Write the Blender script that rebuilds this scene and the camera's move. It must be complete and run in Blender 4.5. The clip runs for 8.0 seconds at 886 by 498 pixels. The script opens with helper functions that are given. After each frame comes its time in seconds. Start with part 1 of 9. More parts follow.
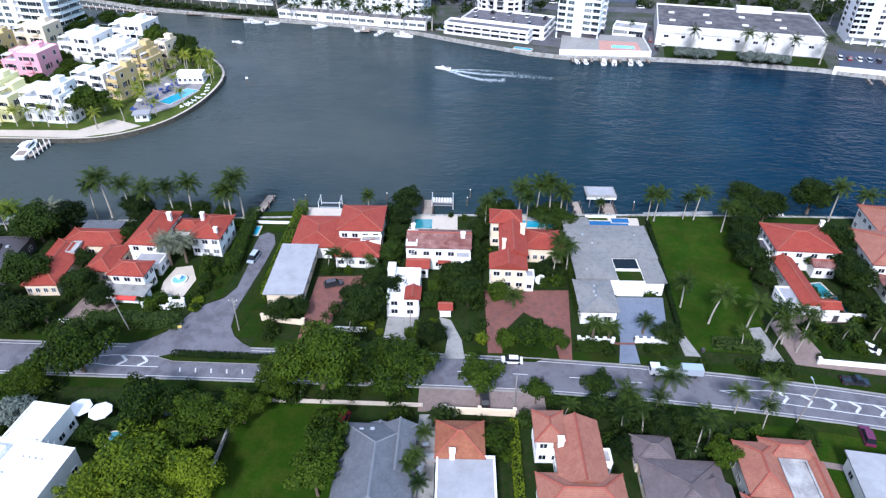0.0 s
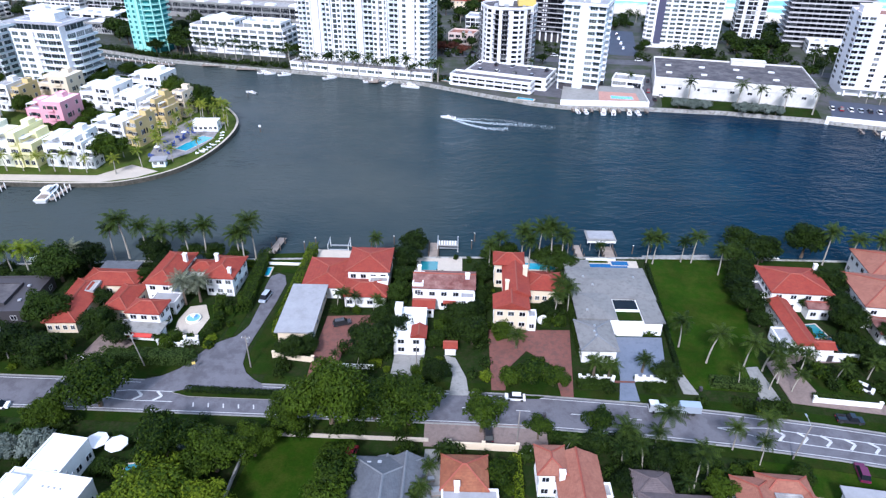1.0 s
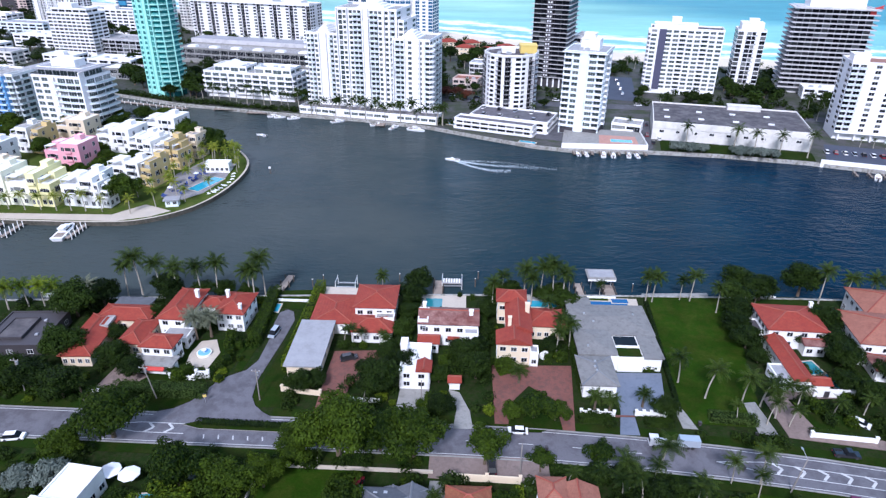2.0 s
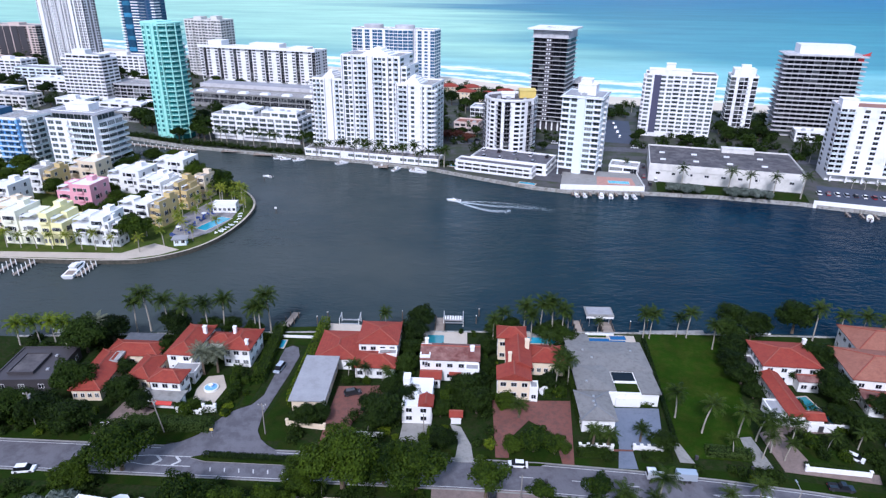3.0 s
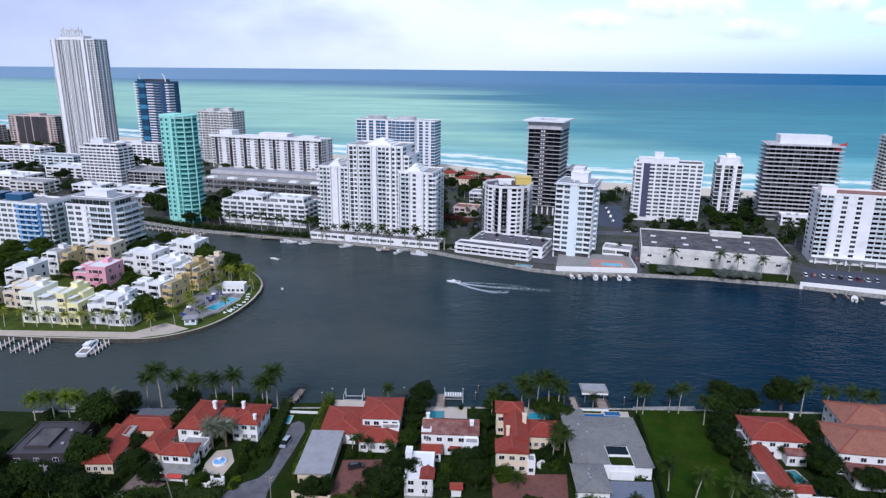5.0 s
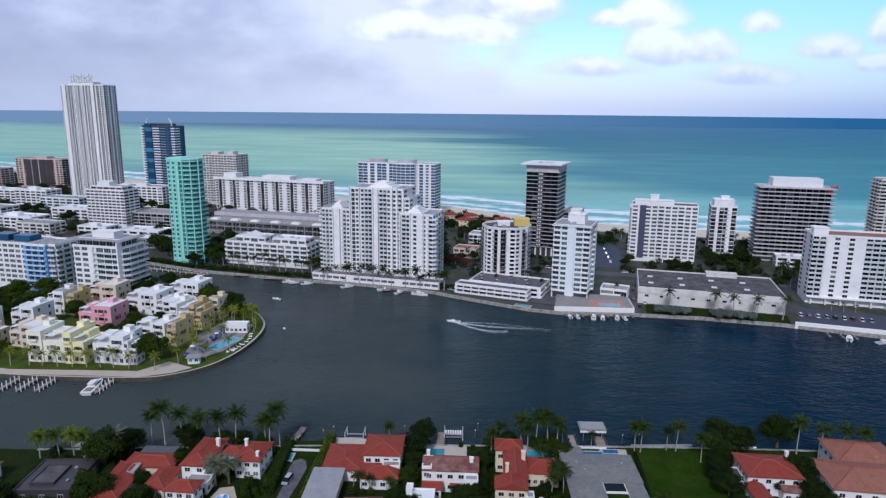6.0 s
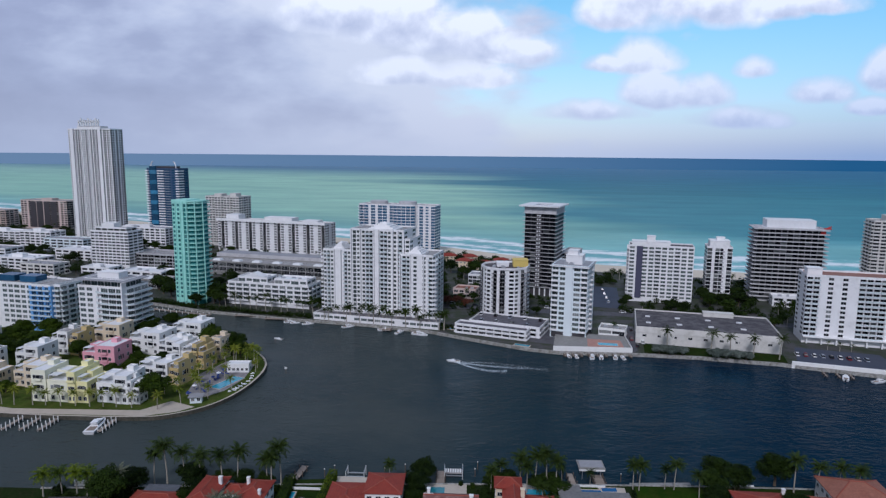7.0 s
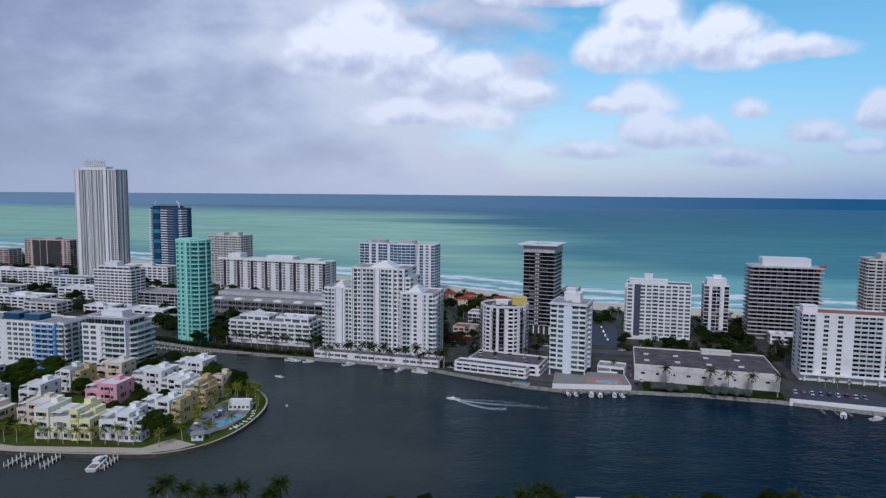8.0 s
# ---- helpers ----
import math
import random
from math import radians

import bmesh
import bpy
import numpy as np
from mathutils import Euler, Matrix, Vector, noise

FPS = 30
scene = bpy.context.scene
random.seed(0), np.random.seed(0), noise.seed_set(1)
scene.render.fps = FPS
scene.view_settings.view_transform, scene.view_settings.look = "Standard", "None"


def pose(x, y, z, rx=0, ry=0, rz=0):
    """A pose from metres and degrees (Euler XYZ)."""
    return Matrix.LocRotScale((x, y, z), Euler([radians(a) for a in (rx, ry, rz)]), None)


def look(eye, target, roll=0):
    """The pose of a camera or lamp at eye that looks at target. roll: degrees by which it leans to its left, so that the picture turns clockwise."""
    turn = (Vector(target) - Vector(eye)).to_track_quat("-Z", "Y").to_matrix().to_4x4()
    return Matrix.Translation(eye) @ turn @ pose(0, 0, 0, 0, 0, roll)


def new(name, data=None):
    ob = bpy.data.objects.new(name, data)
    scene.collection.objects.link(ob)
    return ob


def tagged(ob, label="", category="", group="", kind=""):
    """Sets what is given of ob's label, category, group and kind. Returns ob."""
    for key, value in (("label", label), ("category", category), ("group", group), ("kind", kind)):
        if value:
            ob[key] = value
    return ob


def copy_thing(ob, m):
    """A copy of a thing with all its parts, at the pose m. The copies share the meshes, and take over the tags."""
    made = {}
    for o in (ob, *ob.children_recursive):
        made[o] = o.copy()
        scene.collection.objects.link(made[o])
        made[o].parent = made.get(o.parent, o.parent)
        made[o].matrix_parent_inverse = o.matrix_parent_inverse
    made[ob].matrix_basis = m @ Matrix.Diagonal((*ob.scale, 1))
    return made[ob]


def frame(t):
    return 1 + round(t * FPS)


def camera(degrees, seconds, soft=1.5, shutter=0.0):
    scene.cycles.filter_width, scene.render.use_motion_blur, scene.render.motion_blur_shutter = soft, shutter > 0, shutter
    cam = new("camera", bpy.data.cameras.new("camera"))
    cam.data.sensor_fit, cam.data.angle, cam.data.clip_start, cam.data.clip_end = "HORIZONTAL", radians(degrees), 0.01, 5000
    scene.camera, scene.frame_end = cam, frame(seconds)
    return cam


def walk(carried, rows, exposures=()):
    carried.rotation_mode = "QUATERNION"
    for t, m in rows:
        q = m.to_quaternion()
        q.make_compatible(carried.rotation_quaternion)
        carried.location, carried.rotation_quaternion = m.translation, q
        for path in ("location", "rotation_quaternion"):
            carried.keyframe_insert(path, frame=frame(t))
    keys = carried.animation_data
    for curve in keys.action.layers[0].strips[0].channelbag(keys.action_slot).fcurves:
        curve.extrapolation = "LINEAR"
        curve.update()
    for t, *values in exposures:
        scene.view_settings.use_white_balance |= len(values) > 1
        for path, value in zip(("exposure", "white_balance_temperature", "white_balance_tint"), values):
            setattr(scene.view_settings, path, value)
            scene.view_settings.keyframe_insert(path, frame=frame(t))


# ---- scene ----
cam = camera(68.95, 8.0, soft=1.3)
# seconds, eye, pitch, yaw, roll
PATH = [
    (0.0, 0.00, 0.00, 102.00, -34.36, 0.78, 0.58),
    (0.5, -0.14, -3.30, 103.29, -32.01, 1.05, 0.57),
    (1.0, -0.21, -5.98, 104.42, -30.31, 1.26, 0.56),
    (2.5, -0.42, -14.26, 107.28, -24.85, 1.77, 0.56),
    (3.0, -0.41, -17.04, 108.20, -23.11, 1.80, 0.57),
    (3.5, -0.37, -20.04, 109.09, -21.24, 1.82, 0.57),
    (4.0, -0.33, -23.03, 110.01, -19.50, 1.85, 0.55),
    (4.5, -0.30, -26.00, 110.91, -17.64, 1.85, 0.55),
    (6.0, -0.13, -35.40, 112.71, -12.13, 1.88, 0.55),
    (6.5, -0.10, -38.56, 113.13, -10.24, 1.87, 0.56),
    (7.0, -0.05, -41.69, 113.57, -8.49, 1.88, 0.53),
    (7.5, 0.01, -44.83, 113.96, -6.64, 1.89, 0.53),
    (8.0, 0.17, -47.99, 114.29, -5.07, 1.90, 0.49),
]
EXPOSURES = [(0.0, 0.76, 5450, 16), (1.0, 0.66, 5450, 17), (2.5, 0.31, 5420, 20), (4.5, -0.08, 5500, 19), (6.5, -0.74, 5620, 17), (8.0, -1.02, 5600, 16)]
walk(cam, [(t, pose(x, y, z, 90 + pitch, 0, yaw) @ pose(0, 0, 0, 0, 0, roll)) for t, x, y, z, pitch, yaw, roll in PATH], EXPOSURES)

# ---------------------------------------------------------------- light
def link(tree, a, b):
    tree.links.new(a, b)


def math_node(tree, op, a, b=None, c=None):
    n = tree.nodes.new("ShaderNodeMath")
    n.operation = op
    for i, value in enumerate((a, b, c)):
        if value is None:
            continue
        if isinstance(value, (int, float)):
            n.inputs[i].default_value = value
        else:
            link(tree, value, n.inputs[i])
    return n.outputs[0]


def ramp_node(tree, fac, stops):
    n = tree.nodes.new("ShaderNodeValToRGB")
    els = n.color_ramp.elements
    while len(els) < len(stops):
        els.new(0.5)
    for el, (p, c) in zip(els, stops):
        el.position = p
        el.color = (c, c, c, 1) if isinstance(c, (int, float)) else (*c, 1)
    link(tree, fac, n.inputs[0])
    return n.outputs[0]


def noise_node(tree, vec, scale, detail=4.0, rough=0.55, w=0.0):
    n = tree.nodes.new("ShaderNodeTexNoise")
    n.noise_dimensions = "4D"
    n.inputs["Scale"].default_value = scale
    n.inputs["Detail"].default_value = detail
    n.inputs["Roughness"].default_value = rough
    n.inputs["W"].default_value = w
    if vec is not None:
        link(tree, vec, n.inputs["Vector"])
    return n.outputs["Fac"]


def mix_node(tree, fac, a, b):
    n = tree.nodes.new("ShaderNodeMix")
    n.data_type = "RGBA"
    for sock, value in ((n.inputs[0], fac), (n.inputs[6], a), (n.inputs[7], b)):
        if isinstance(value, (int, float)):
            sock.default_value = value
        elif isinstance(value, tuple):
            sock.default_value = (*value, 1)
        else:
            link(tree, value, sock)
    return n.outputs[2]


SUN_ELEVATION, SUN_AZIMUTH = 42.0, 192.0     # azimuth clockwise from ahead (+y)
world = bpy.data.worlds.new("sky")
scene.world = world
world.use_nodes = True
wt = world.node_tree
wt.nodes.clear()
sky = wt.nodes.new("ShaderNodeTexSky")
sky.sky_type, sky.sun_disc = "NISHITA", False
sky.sun_elevation, sky.sun_rotation = radians(SUN_ELEVATION), radians(SUN_AZIMUTH)
sky.air_density, sky.dust_density, sky.ozone_density = 1.0, 0.6, 2.0
coords = wt.nodes.new("ShaderNodeTexCoord")
split = wt.nodes.new("ShaderNodeSeparateXYZ")
link(wt, coords.outputs["Generated"], split.inputs[0])
dx, dy, dz = split.outputs
# a flat cloud deck: the view's ray meets a layer overhead
lift = math_node(wt, "MAXIMUM", math_node(wt, "ADD", dz, 0.13), 0.04)
deck = wt.nodes.new("ShaderNodeCombineXYZ")
link(wt, math_node(wt, "DIVIDE", dx, lift), deck.inputs[0])
link(wt, math_node(wt, "DIVIDE", dy, lift), deck.inputs[1])
deck_noise = noise_node(wt, deck.outputs[0], 0.55, 7, 0.55, 3.2)
u = math_node(wt, "DIVIDE", dx, math_node(wt, "MAXIMUM", dy, 0.05))
v = math_node(wt, "DIVIDE", dz, math_node(wt, "MAXIMUM", dy, 0.05))
ahead = ramp_node(wt, dy, [(0.25, 0.0), (0.5, 1.0)])
bank_vec = wt.nodes.new("ShaderNodeCombineXYZ")
link(wt, u, bank_vec.inputs[0])
link(wt, math_node(wt, "MULTIPLY", v, 2.3), bank_vec.inputs[1])
bank_noise = noise_node(wt, bank_vec.outputs[0], 4.2, 7, 0.50, 2.4)
bank = math_node(wt, "ADD", bank_noise, math_node(wt, "MULTIPLY", math_node(wt, "SUBTRACT", u, 0.08), -0.75))
cover = math_node(wt, "ADD", math_node(wt, "MULTIPLY", bank, ahead), math_node(wt, "MULTIPLY", math_node(wt, "ADD", deck_noise, 0.12), math_node(wt, "SUBTRACT", 1.0, ahead)))
deck_mask = ramp_node(wt, cover, [(0.44, 0.0), (0.56, 1.0)])
# cumulus over the sea
puff_vec = wt.nodes.new("ShaderNodeCombineXYZ")
link(wt, u, puff_vec.inputs[0])
link(wt, v, puff_vec.inputs[1])
puff_noise = noise_node(wt, puff_vec.outputs[0], 12.0, 6, 0.50, 1.0)
nudge = wt.nodes.new("ShaderNodeVectorMath")
nudge.operation = "ADD"
nudge.inputs[1].default_value = (-0.006, 0.016, 0.0)
link(wt, puff_vec.outputs[0], nudge.inputs[0])
puff_above = noise_node(wt, nudge.outputs[0], 12.0, 6, 0.50, 1.0)
puff, puff_base = None, None
for cu, cv, ru, rv in ((0.275, 0.225, 0.075, 0.10), (0.272, 0.262, 0.045, 0.045), (0.385, 0.245, 0.05, 0.04), (0.22, 0.205, 0.06, 0.05), (0.385, 0.215, 0.085, 0.06), (0.46, 0.212, 0.05, 0.035), (0.525, 0.216, 0.065, 0.026),
                       (0.265, 0.135, 0.06, 0.042), (0.21, 0.13, 0.04, 0.02), (0.28, 0.085, 0.06, 0.042), (0.35, 0.085, 0.05, 0.035), (0.41, 0.05, 0.08, 0.024), (0.19, 0.06, 0.09, 0.024),
                       (0.427, 0.125, 0.035, 0.026), (0.53, 0.09, 0.055, 0.03), (0.615, 0.115, 0.04, 0.045), (0.60, 0.07, 0.04, 0.02), (0.13, 0.29, 0.10, 0.03),
                       (-0.20, 0.205, 0.10, 0.06), (-0.10, 0.19, 0.11, 0.065), (0.0, 0.165, 0.10, 0.055), (0.07, 0.145, 0.07, 0.035), (0.0, 0.11, 0.09, 0.034), (-0.09, 0.115, 0.09, 0.03), (-0.16, 0.25, 0.07, 0.045)):
    a = math_node(wt, "POWER", math_node(wt, "DIVIDE", math_node(wt, "SUBTRACT", u, cu), ru), 2.0)
    rel = math_node(wt, "DIVIDE", math_node(wt, "SUBTRACT", v, cv), rv)
    below = math_node(wt, "MULTIPLY", math_node(wt, "MINIMUM", rel, 0.0), 2.0)
    b = math_node(wt, "POWER", math_node(wt, "ADD", math_node(wt, "MAXIMUM", rel, 0.0), below), 2.0)
    blob = math_node(wt, "SUBTRACT", 1.0, math_node(wt, "ADD", a, b))
    lower = math_node(wt, "MULTIPLY", math_node(wt, "MAXIMUM", blob, 0.0), rel)
    puff = blob if puff is None else math_node(wt, "MAXIMUM", puff, blob)
    puff_base = lower if puff_base is None else math_node(wt, "ADD", puff_base, lower)
puff_mask = ramp_node(wt, math_node(wt, "ADD", puff, math_node(wt, "MULTIPLY", math_node(wt, "SUBTRACT", puff_noise, 0.42), 2.4)), [(0.0, 0.0), (0.8, 1.0)])
puff_mask = math_node(wt, "MULTIPLY", puff_mask, ahead)
mask = math_node(wt, "MAXIMUM", deck_mask, puff_mask)
# thick cloud is grey-violet below, its sunlit edges white
shade_noise = noise_node(wt, bank_vec.outputs[0], 5.5, 6, 0.52, 7.0)
lit = math_node(wt, "ADD", noise_node(wt, bank_vec.outputs[0], 3.0, 5, 0.5, 11.0), math_node(wt, "MULTIPLY", math_node(wt, "ADD", u, 0.25), 0.42))
thick = math_node(wt, "ADD", math_node(wt, "MULTIPLY", shade_noise, 0.6), math_node(wt, "MULTIPLY", lit, 0.7))
front_col = ramp_node(wt, thick, [(0.42, (0.38, 0.40, 0.54)), (0.56, (0.52, 0.55, 0.70)), (0.66, (0.74, 0.78, 0.90)), (0.76, (0.98, 1.0, 1.04))])
dome_col = ramp_node(wt, deck_noise, [(0.3, (0.50, 0.52, 0.56)), (0.7, (0.27, 0.285, 0.31))])
deck_col = mix_node(wt, ahead, dome_col, front_col)
relief = math_node(wt, "ADD", math_node(wt, "MULTIPLY", math_node(wt, "SUBTRACT", puff_noise, puff_above), 1.5), math_node(wt, "MULTIPLY", puff_base, 0.55))
puff_col = ramp_node(wt, math_node(wt, "ADD", relief, 0.5), [(0.20, (0.70, 0.74, 0.88)), (0.42, (0.98, 1.00, 1.08)), (0.62, (1.32, 1.32, 1.30))])
cloud_col = mix_node(wt, puff_mask, deck_col, puff_col)
clear = wt.nodes.new("ShaderNodeBackground")
clear.inputs["Strength"].default_value = 0.235
vivid = wt.nodes.new("ShaderNodeHueSaturation")
vivid.inputs["Hue"].default_value, vivid.inputs["Saturation"].default_value = 0.468, 1.2
link(wt, sky.outputs[0], vivid.inputs["Color"])
link(wt, vivid.outputs[0], clear.inputs[0])
cloudy = wt.nodes.new("ShaderNodeBackground")
cloudy.inputs["Strength"].default_value = 1.36
link(wt, cloud_col, cloudy.inputs[0])
over = wt.nodes.new("ShaderNodeMixShader")
link(wt, math_node(wt, "MULTIPLY", mask, 0.94), over.inputs[0])
link(wt, clear.outputs[0], over.inputs[1])
link(wt, cloudy.outputs[0], over.inputs[2])
# pale haze low over the sea, and the far sea itself below the horizon
hazy = wt.nodes.new("ShaderNodeBackground")
hazy.inputs[1].default_value = 1.15
across = math_node(wt, "ADD", math_node(wt, "MULTIPLY", u, 0.7), 0.5)
link(wt, ramp_node(wt, across, [(0.1, (0.68, 0.76, 0.90)), (0.5, (0.88, 0.94, 1.04)), (0.66, (0.74, 0.86, 1.06)), (0.92, (0.42, 0.62, 0.96))]), hazy.inputs[0])
haze_mix = wt.nodes.new("ShaderNodeMixShader")
link(wt, ramp_node(wt, dz, [(0.0, 0.85), (0.07, 0.42), (0.24, 0.0)]), haze_mix.inputs[0])
link(wt, over.outputs[0], haze_mix.inputs[1])
link(wt, hazy.outputs[0], haze_mix.inputs[2])
far_sea = wt.nodes.new("ShaderNodeBackground")
# haze is mixed into the far sea's colour too, paler to the west
link(wt, ramp_node(wt, across, [(0.1, (0.27, 0.42, 0.60)), (0.5, (0.19, 0.35, 0.54)), (0.9, (0.04, 0.19, 0.39))]), far_sea.inputs[0])
sea_mix = wt.nodes.new("ShaderNodeMixShader")
link(wt, math_node(wt, "LESS_THAN", dz, -0.0050), sea_mix.inputs[0])
link(wt, haze_mix.outputs[0], sea_mix.inputs[1])
link(wt, far_sea.outputs[0], sea_mix.inputs[2])
out = wt.nodes.new("ShaderNodeOutputWorld")
link(wt, sea_mix.outputs[0], out.inputs[0])

sun_data = bpy.data.lights.new("sun", "SUN")
sun_data.energy, sun_data.angle, sun_data.color = 3.3, radians(9), (1.0, 0.95, 0.89)
sun = new("sun", sun_data)
az, el = radians(SUN_AZIMUTH), radians(SUN_ELEVATION)
toward = Vector((math.sin(az) * math.cos(el), math.cos(az) * math.cos(el), math.sin(el)))
sun.matrix_world = look(toward * 500, (0, 0, 0))

# ---------------------------------------------------------------- materials
def surface(name, color, rough=0.7, big=0.08, fine=0.1, big_scale=0.15, fine_scale=3.0, bump=0.15, metal=0.0, stain=None, stain_at=0.62, vary=0.0, spec=0.4):
    """Painted, mineral or plant surface: colour that drifts at two scales, optional stains, fine relief."""
    m = bpy.data.materials.new(name)
    m.use_nodes = True
    t = m.node_tree
    b = t.nodes["Principled BSDF"]
    geo = t.nodes.new("ShaderNodeNewGeometry")
    pos = geo.outputs["Position"]
    n1 = noise_node(t, pos, big_scale, 4, 0.6)
    n2 = noise_node(t, pos, fine_scale, 3, 0.6, 2.0)
    f1 = math_node(t, "MULTIPLY", math_node(t, "SUBTRACT", n1, 0.5), big * 4)
    f2 = math_node(t, "MULTIPLY", math_node(t, "SUBTRACT", n2, 0.5), fine * 4)
    total = math_node(t, "ADD", math_node(t, "ADD", f1, f2), 1.0)
    if vary:
        info = t.nodes.new("ShaderNodeObjectInfo")
        total = math_node(t, "ADD", total, math_node(t, "MULTIPLY", math_node(t, "SUBTRACT", info.outputs["Random"], 0.5), vary * 2))
    col = (*color,)
    if stain is not None:
        n3 = noise_node(t, pos, big_scale * 3.1, 5, 0.65, 5.0)
        col = mix_node(t, ramp_node(t, n3, [(stain_at - 0.1, 0.0), (stain_at + 0.06, 1.0)]), col, stain)
    mul = t.nodes.new("ShaderNodeVectorMath")
    mul.operation = "SCALE"
    if isinstance(col, tuple):
        mul.inputs[0].default_value = col
    else:
        link(t, col, mul.inputs[0])
    link(t, total, mul.inputs["Scale"])
    link(t, mul.outputs[0], b.inputs["Base Color"])
    b.inputs["Roughness"].default_value = rough
    b.inputs["Metallic"].default_value = metal
    b.inputs["Specular IOR Level"].default_value = spec
    if bump:
        bn = t.nodes.new("ShaderNodeBump")
        bn.inputs["Strength"].default_value = bump
        bn.inputs["Distance"].default_value = 0.05
        link(t, n2, bn.inputs["Height"])
        link(t, bn.outputs[0], b.inputs["Normal"])
    return m


def leafy(name, dark, light, vary=0.25):
    """Foliage: each leaf its own green, every plant a little different, light passing through."""
    m = bpy.data.materials.new(name)
    m.use_nodes = True
    t = m.node_tree
    b = t.nodes["Principled BSDF"]
    geo = t.nodes.new("ShaderNodeNewGeometry")
    info = t.nodes.new("ShaderNodeObjectInfo")
    clump = noise_node(t, geo.outputs["Position"], 0.35, 3, 0.6)
    fac = math_node(t, "ADD", math_node(t, "MULTIPLY", geo.outputs["Random Per Island"], 0.55), math_node(t, "MULTIPLY", math_node(t, "SUBTRACT", clump, 0.3), 1.1))
    fac = math_node(t, "ADD", fac, math_node(t, "MULTIPLY", math_node(t, "SUBTRACT", info.outputs["Random"], 0.5), vary * 2))
    link(t, ramp_node(t, fac, [(0.1, dark), (0.9, light)]), b.inputs["Base Color"])
    b.inputs["Roughness"].default_value = 0.6
    b.inputs["Specular IOR Level"].default_value = 0.08
    tr = t.nodes.new("ShaderNodeBsdfTranslucent")
    tr.inputs[0].default_value = (*[c * 0.9 for c in light], 1)
    mx = t.nodes.new("ShaderNodeMixShader")
    mx.inputs[0].default_value = 0.22
    link(t, b.outputs[0], mx.inputs[1])
    link(t, tr.outputs[0], mx.inputs[2])
    link(t, mx.outputs[0], t.nodes["Material Output"].inputs[0])
    return m


def tiles(name, color, dark, light, course=0.13):
    """Clay barrel tiles: courses up the slope, tile to tile drift, mould and bleaching."""
    m = bpy.data.materials.new(name)
    m.use_nodes = True
    t = m.node_tree
    b = t.nodes["Principled BSDF"]
    geo = t.nodes.new("ShaderNodeNewGeometry")
    pos = geo.outputs["Position"]
    wave = t.nodes.new("ShaderNodeTexWave")
    wave.bands_direction = "Z"
    wave.inputs["Scale"].default_value = 0.314 / course
    wave.inputs["Distortion"].default_value = 0.6
    wave.inputs["Detail"].default_value = 1.0
    link(t, pos, wave.inputs["Vector"])
    cells = t.nodes.new("ShaderNodeTexVoronoi")
    cells.inputs["Scale"].default_value = 2.2
    link(t, pos, cells.inputs["Vector"])
    patch = noise_node(t, pos, 0.35, 5, 0.65)
    weather = noise_node(t, pos, 0.9, 6, 0.7, 4.0)
    grey = t.nodes.new("ShaderNodeSeparateColor")
    link(t, cells.outputs["Color"], grey.inputs[0])
    c1 = mix_node(t, ramp_node(t, patch, [(0.35, 0.0), (0.65, 1.0)]), color, light)
    c2 = mix_node(t, math_node(t, "MULTIPLY", grey.outputs[0], 0.35), c1, dark)
    c3 = mix_node(t, ramp_node(t, weather, [(0.56, 0.0), (0.74, 0.7)]), c2, dark)
    c4 = mix_node(t, math_node(t, "MULTIPLY", wave.outputs["Fac"], 0.16), c3, dark)
    link(t, c4, b.inputs["Base Color"])
    b.inputs["Roughness"].default_value = 0.75
    b.inputs["Specular IOR Level"].default_value = 0.25
    bn = t.nodes.new("ShaderNodeBump")
    bn.inputs["Strength"].default_value = 0.4
    bn.inputs["Distance"].default_value = 0.06
    link(t, wave.outputs["Fac"], bn.inputs["Height"])
    link(t, bn.outputs[0], b.inputs["Normal"])
    return m


def glass(name, color, rough=0.08, blinds=0.75):
    """Window glass: every window a little different, some with pale blinds drawn behind it."""
    m = surface(name, color, rough, 0.25, 0.0, 0.35, 1.0, 0.0, vary=0.35, spec=0.1)
    t = m.node_tree
    b = t.nodes["Principled BSDF"]
    geo = t.nodes.new("ShaderNodeNewGeometry")
    info = t.nodes.new("ShaderNodeObjectInfo")
    pick = math_node(t, "FRACT", math_node(t, "ADD", geo.outputs["Random Per Island"], info.outputs["Random"]))
    now = b.inputs["Base Color"].links[0].from_socket
    link(t, mix_node(t, ramp_node(t, pick, [(0.80, 0.0), (0.99, blinds)]), now, (0.30, 0.31, 0.30)), b.inputs["Base Color"])
    return m


def grassy(name, color, worn):
    return surface(name, color, 0.9, 0.30, 0.26, 0.11, 2.6, 0.6, stain=worn, stain_at=0.54, spec=0.03)


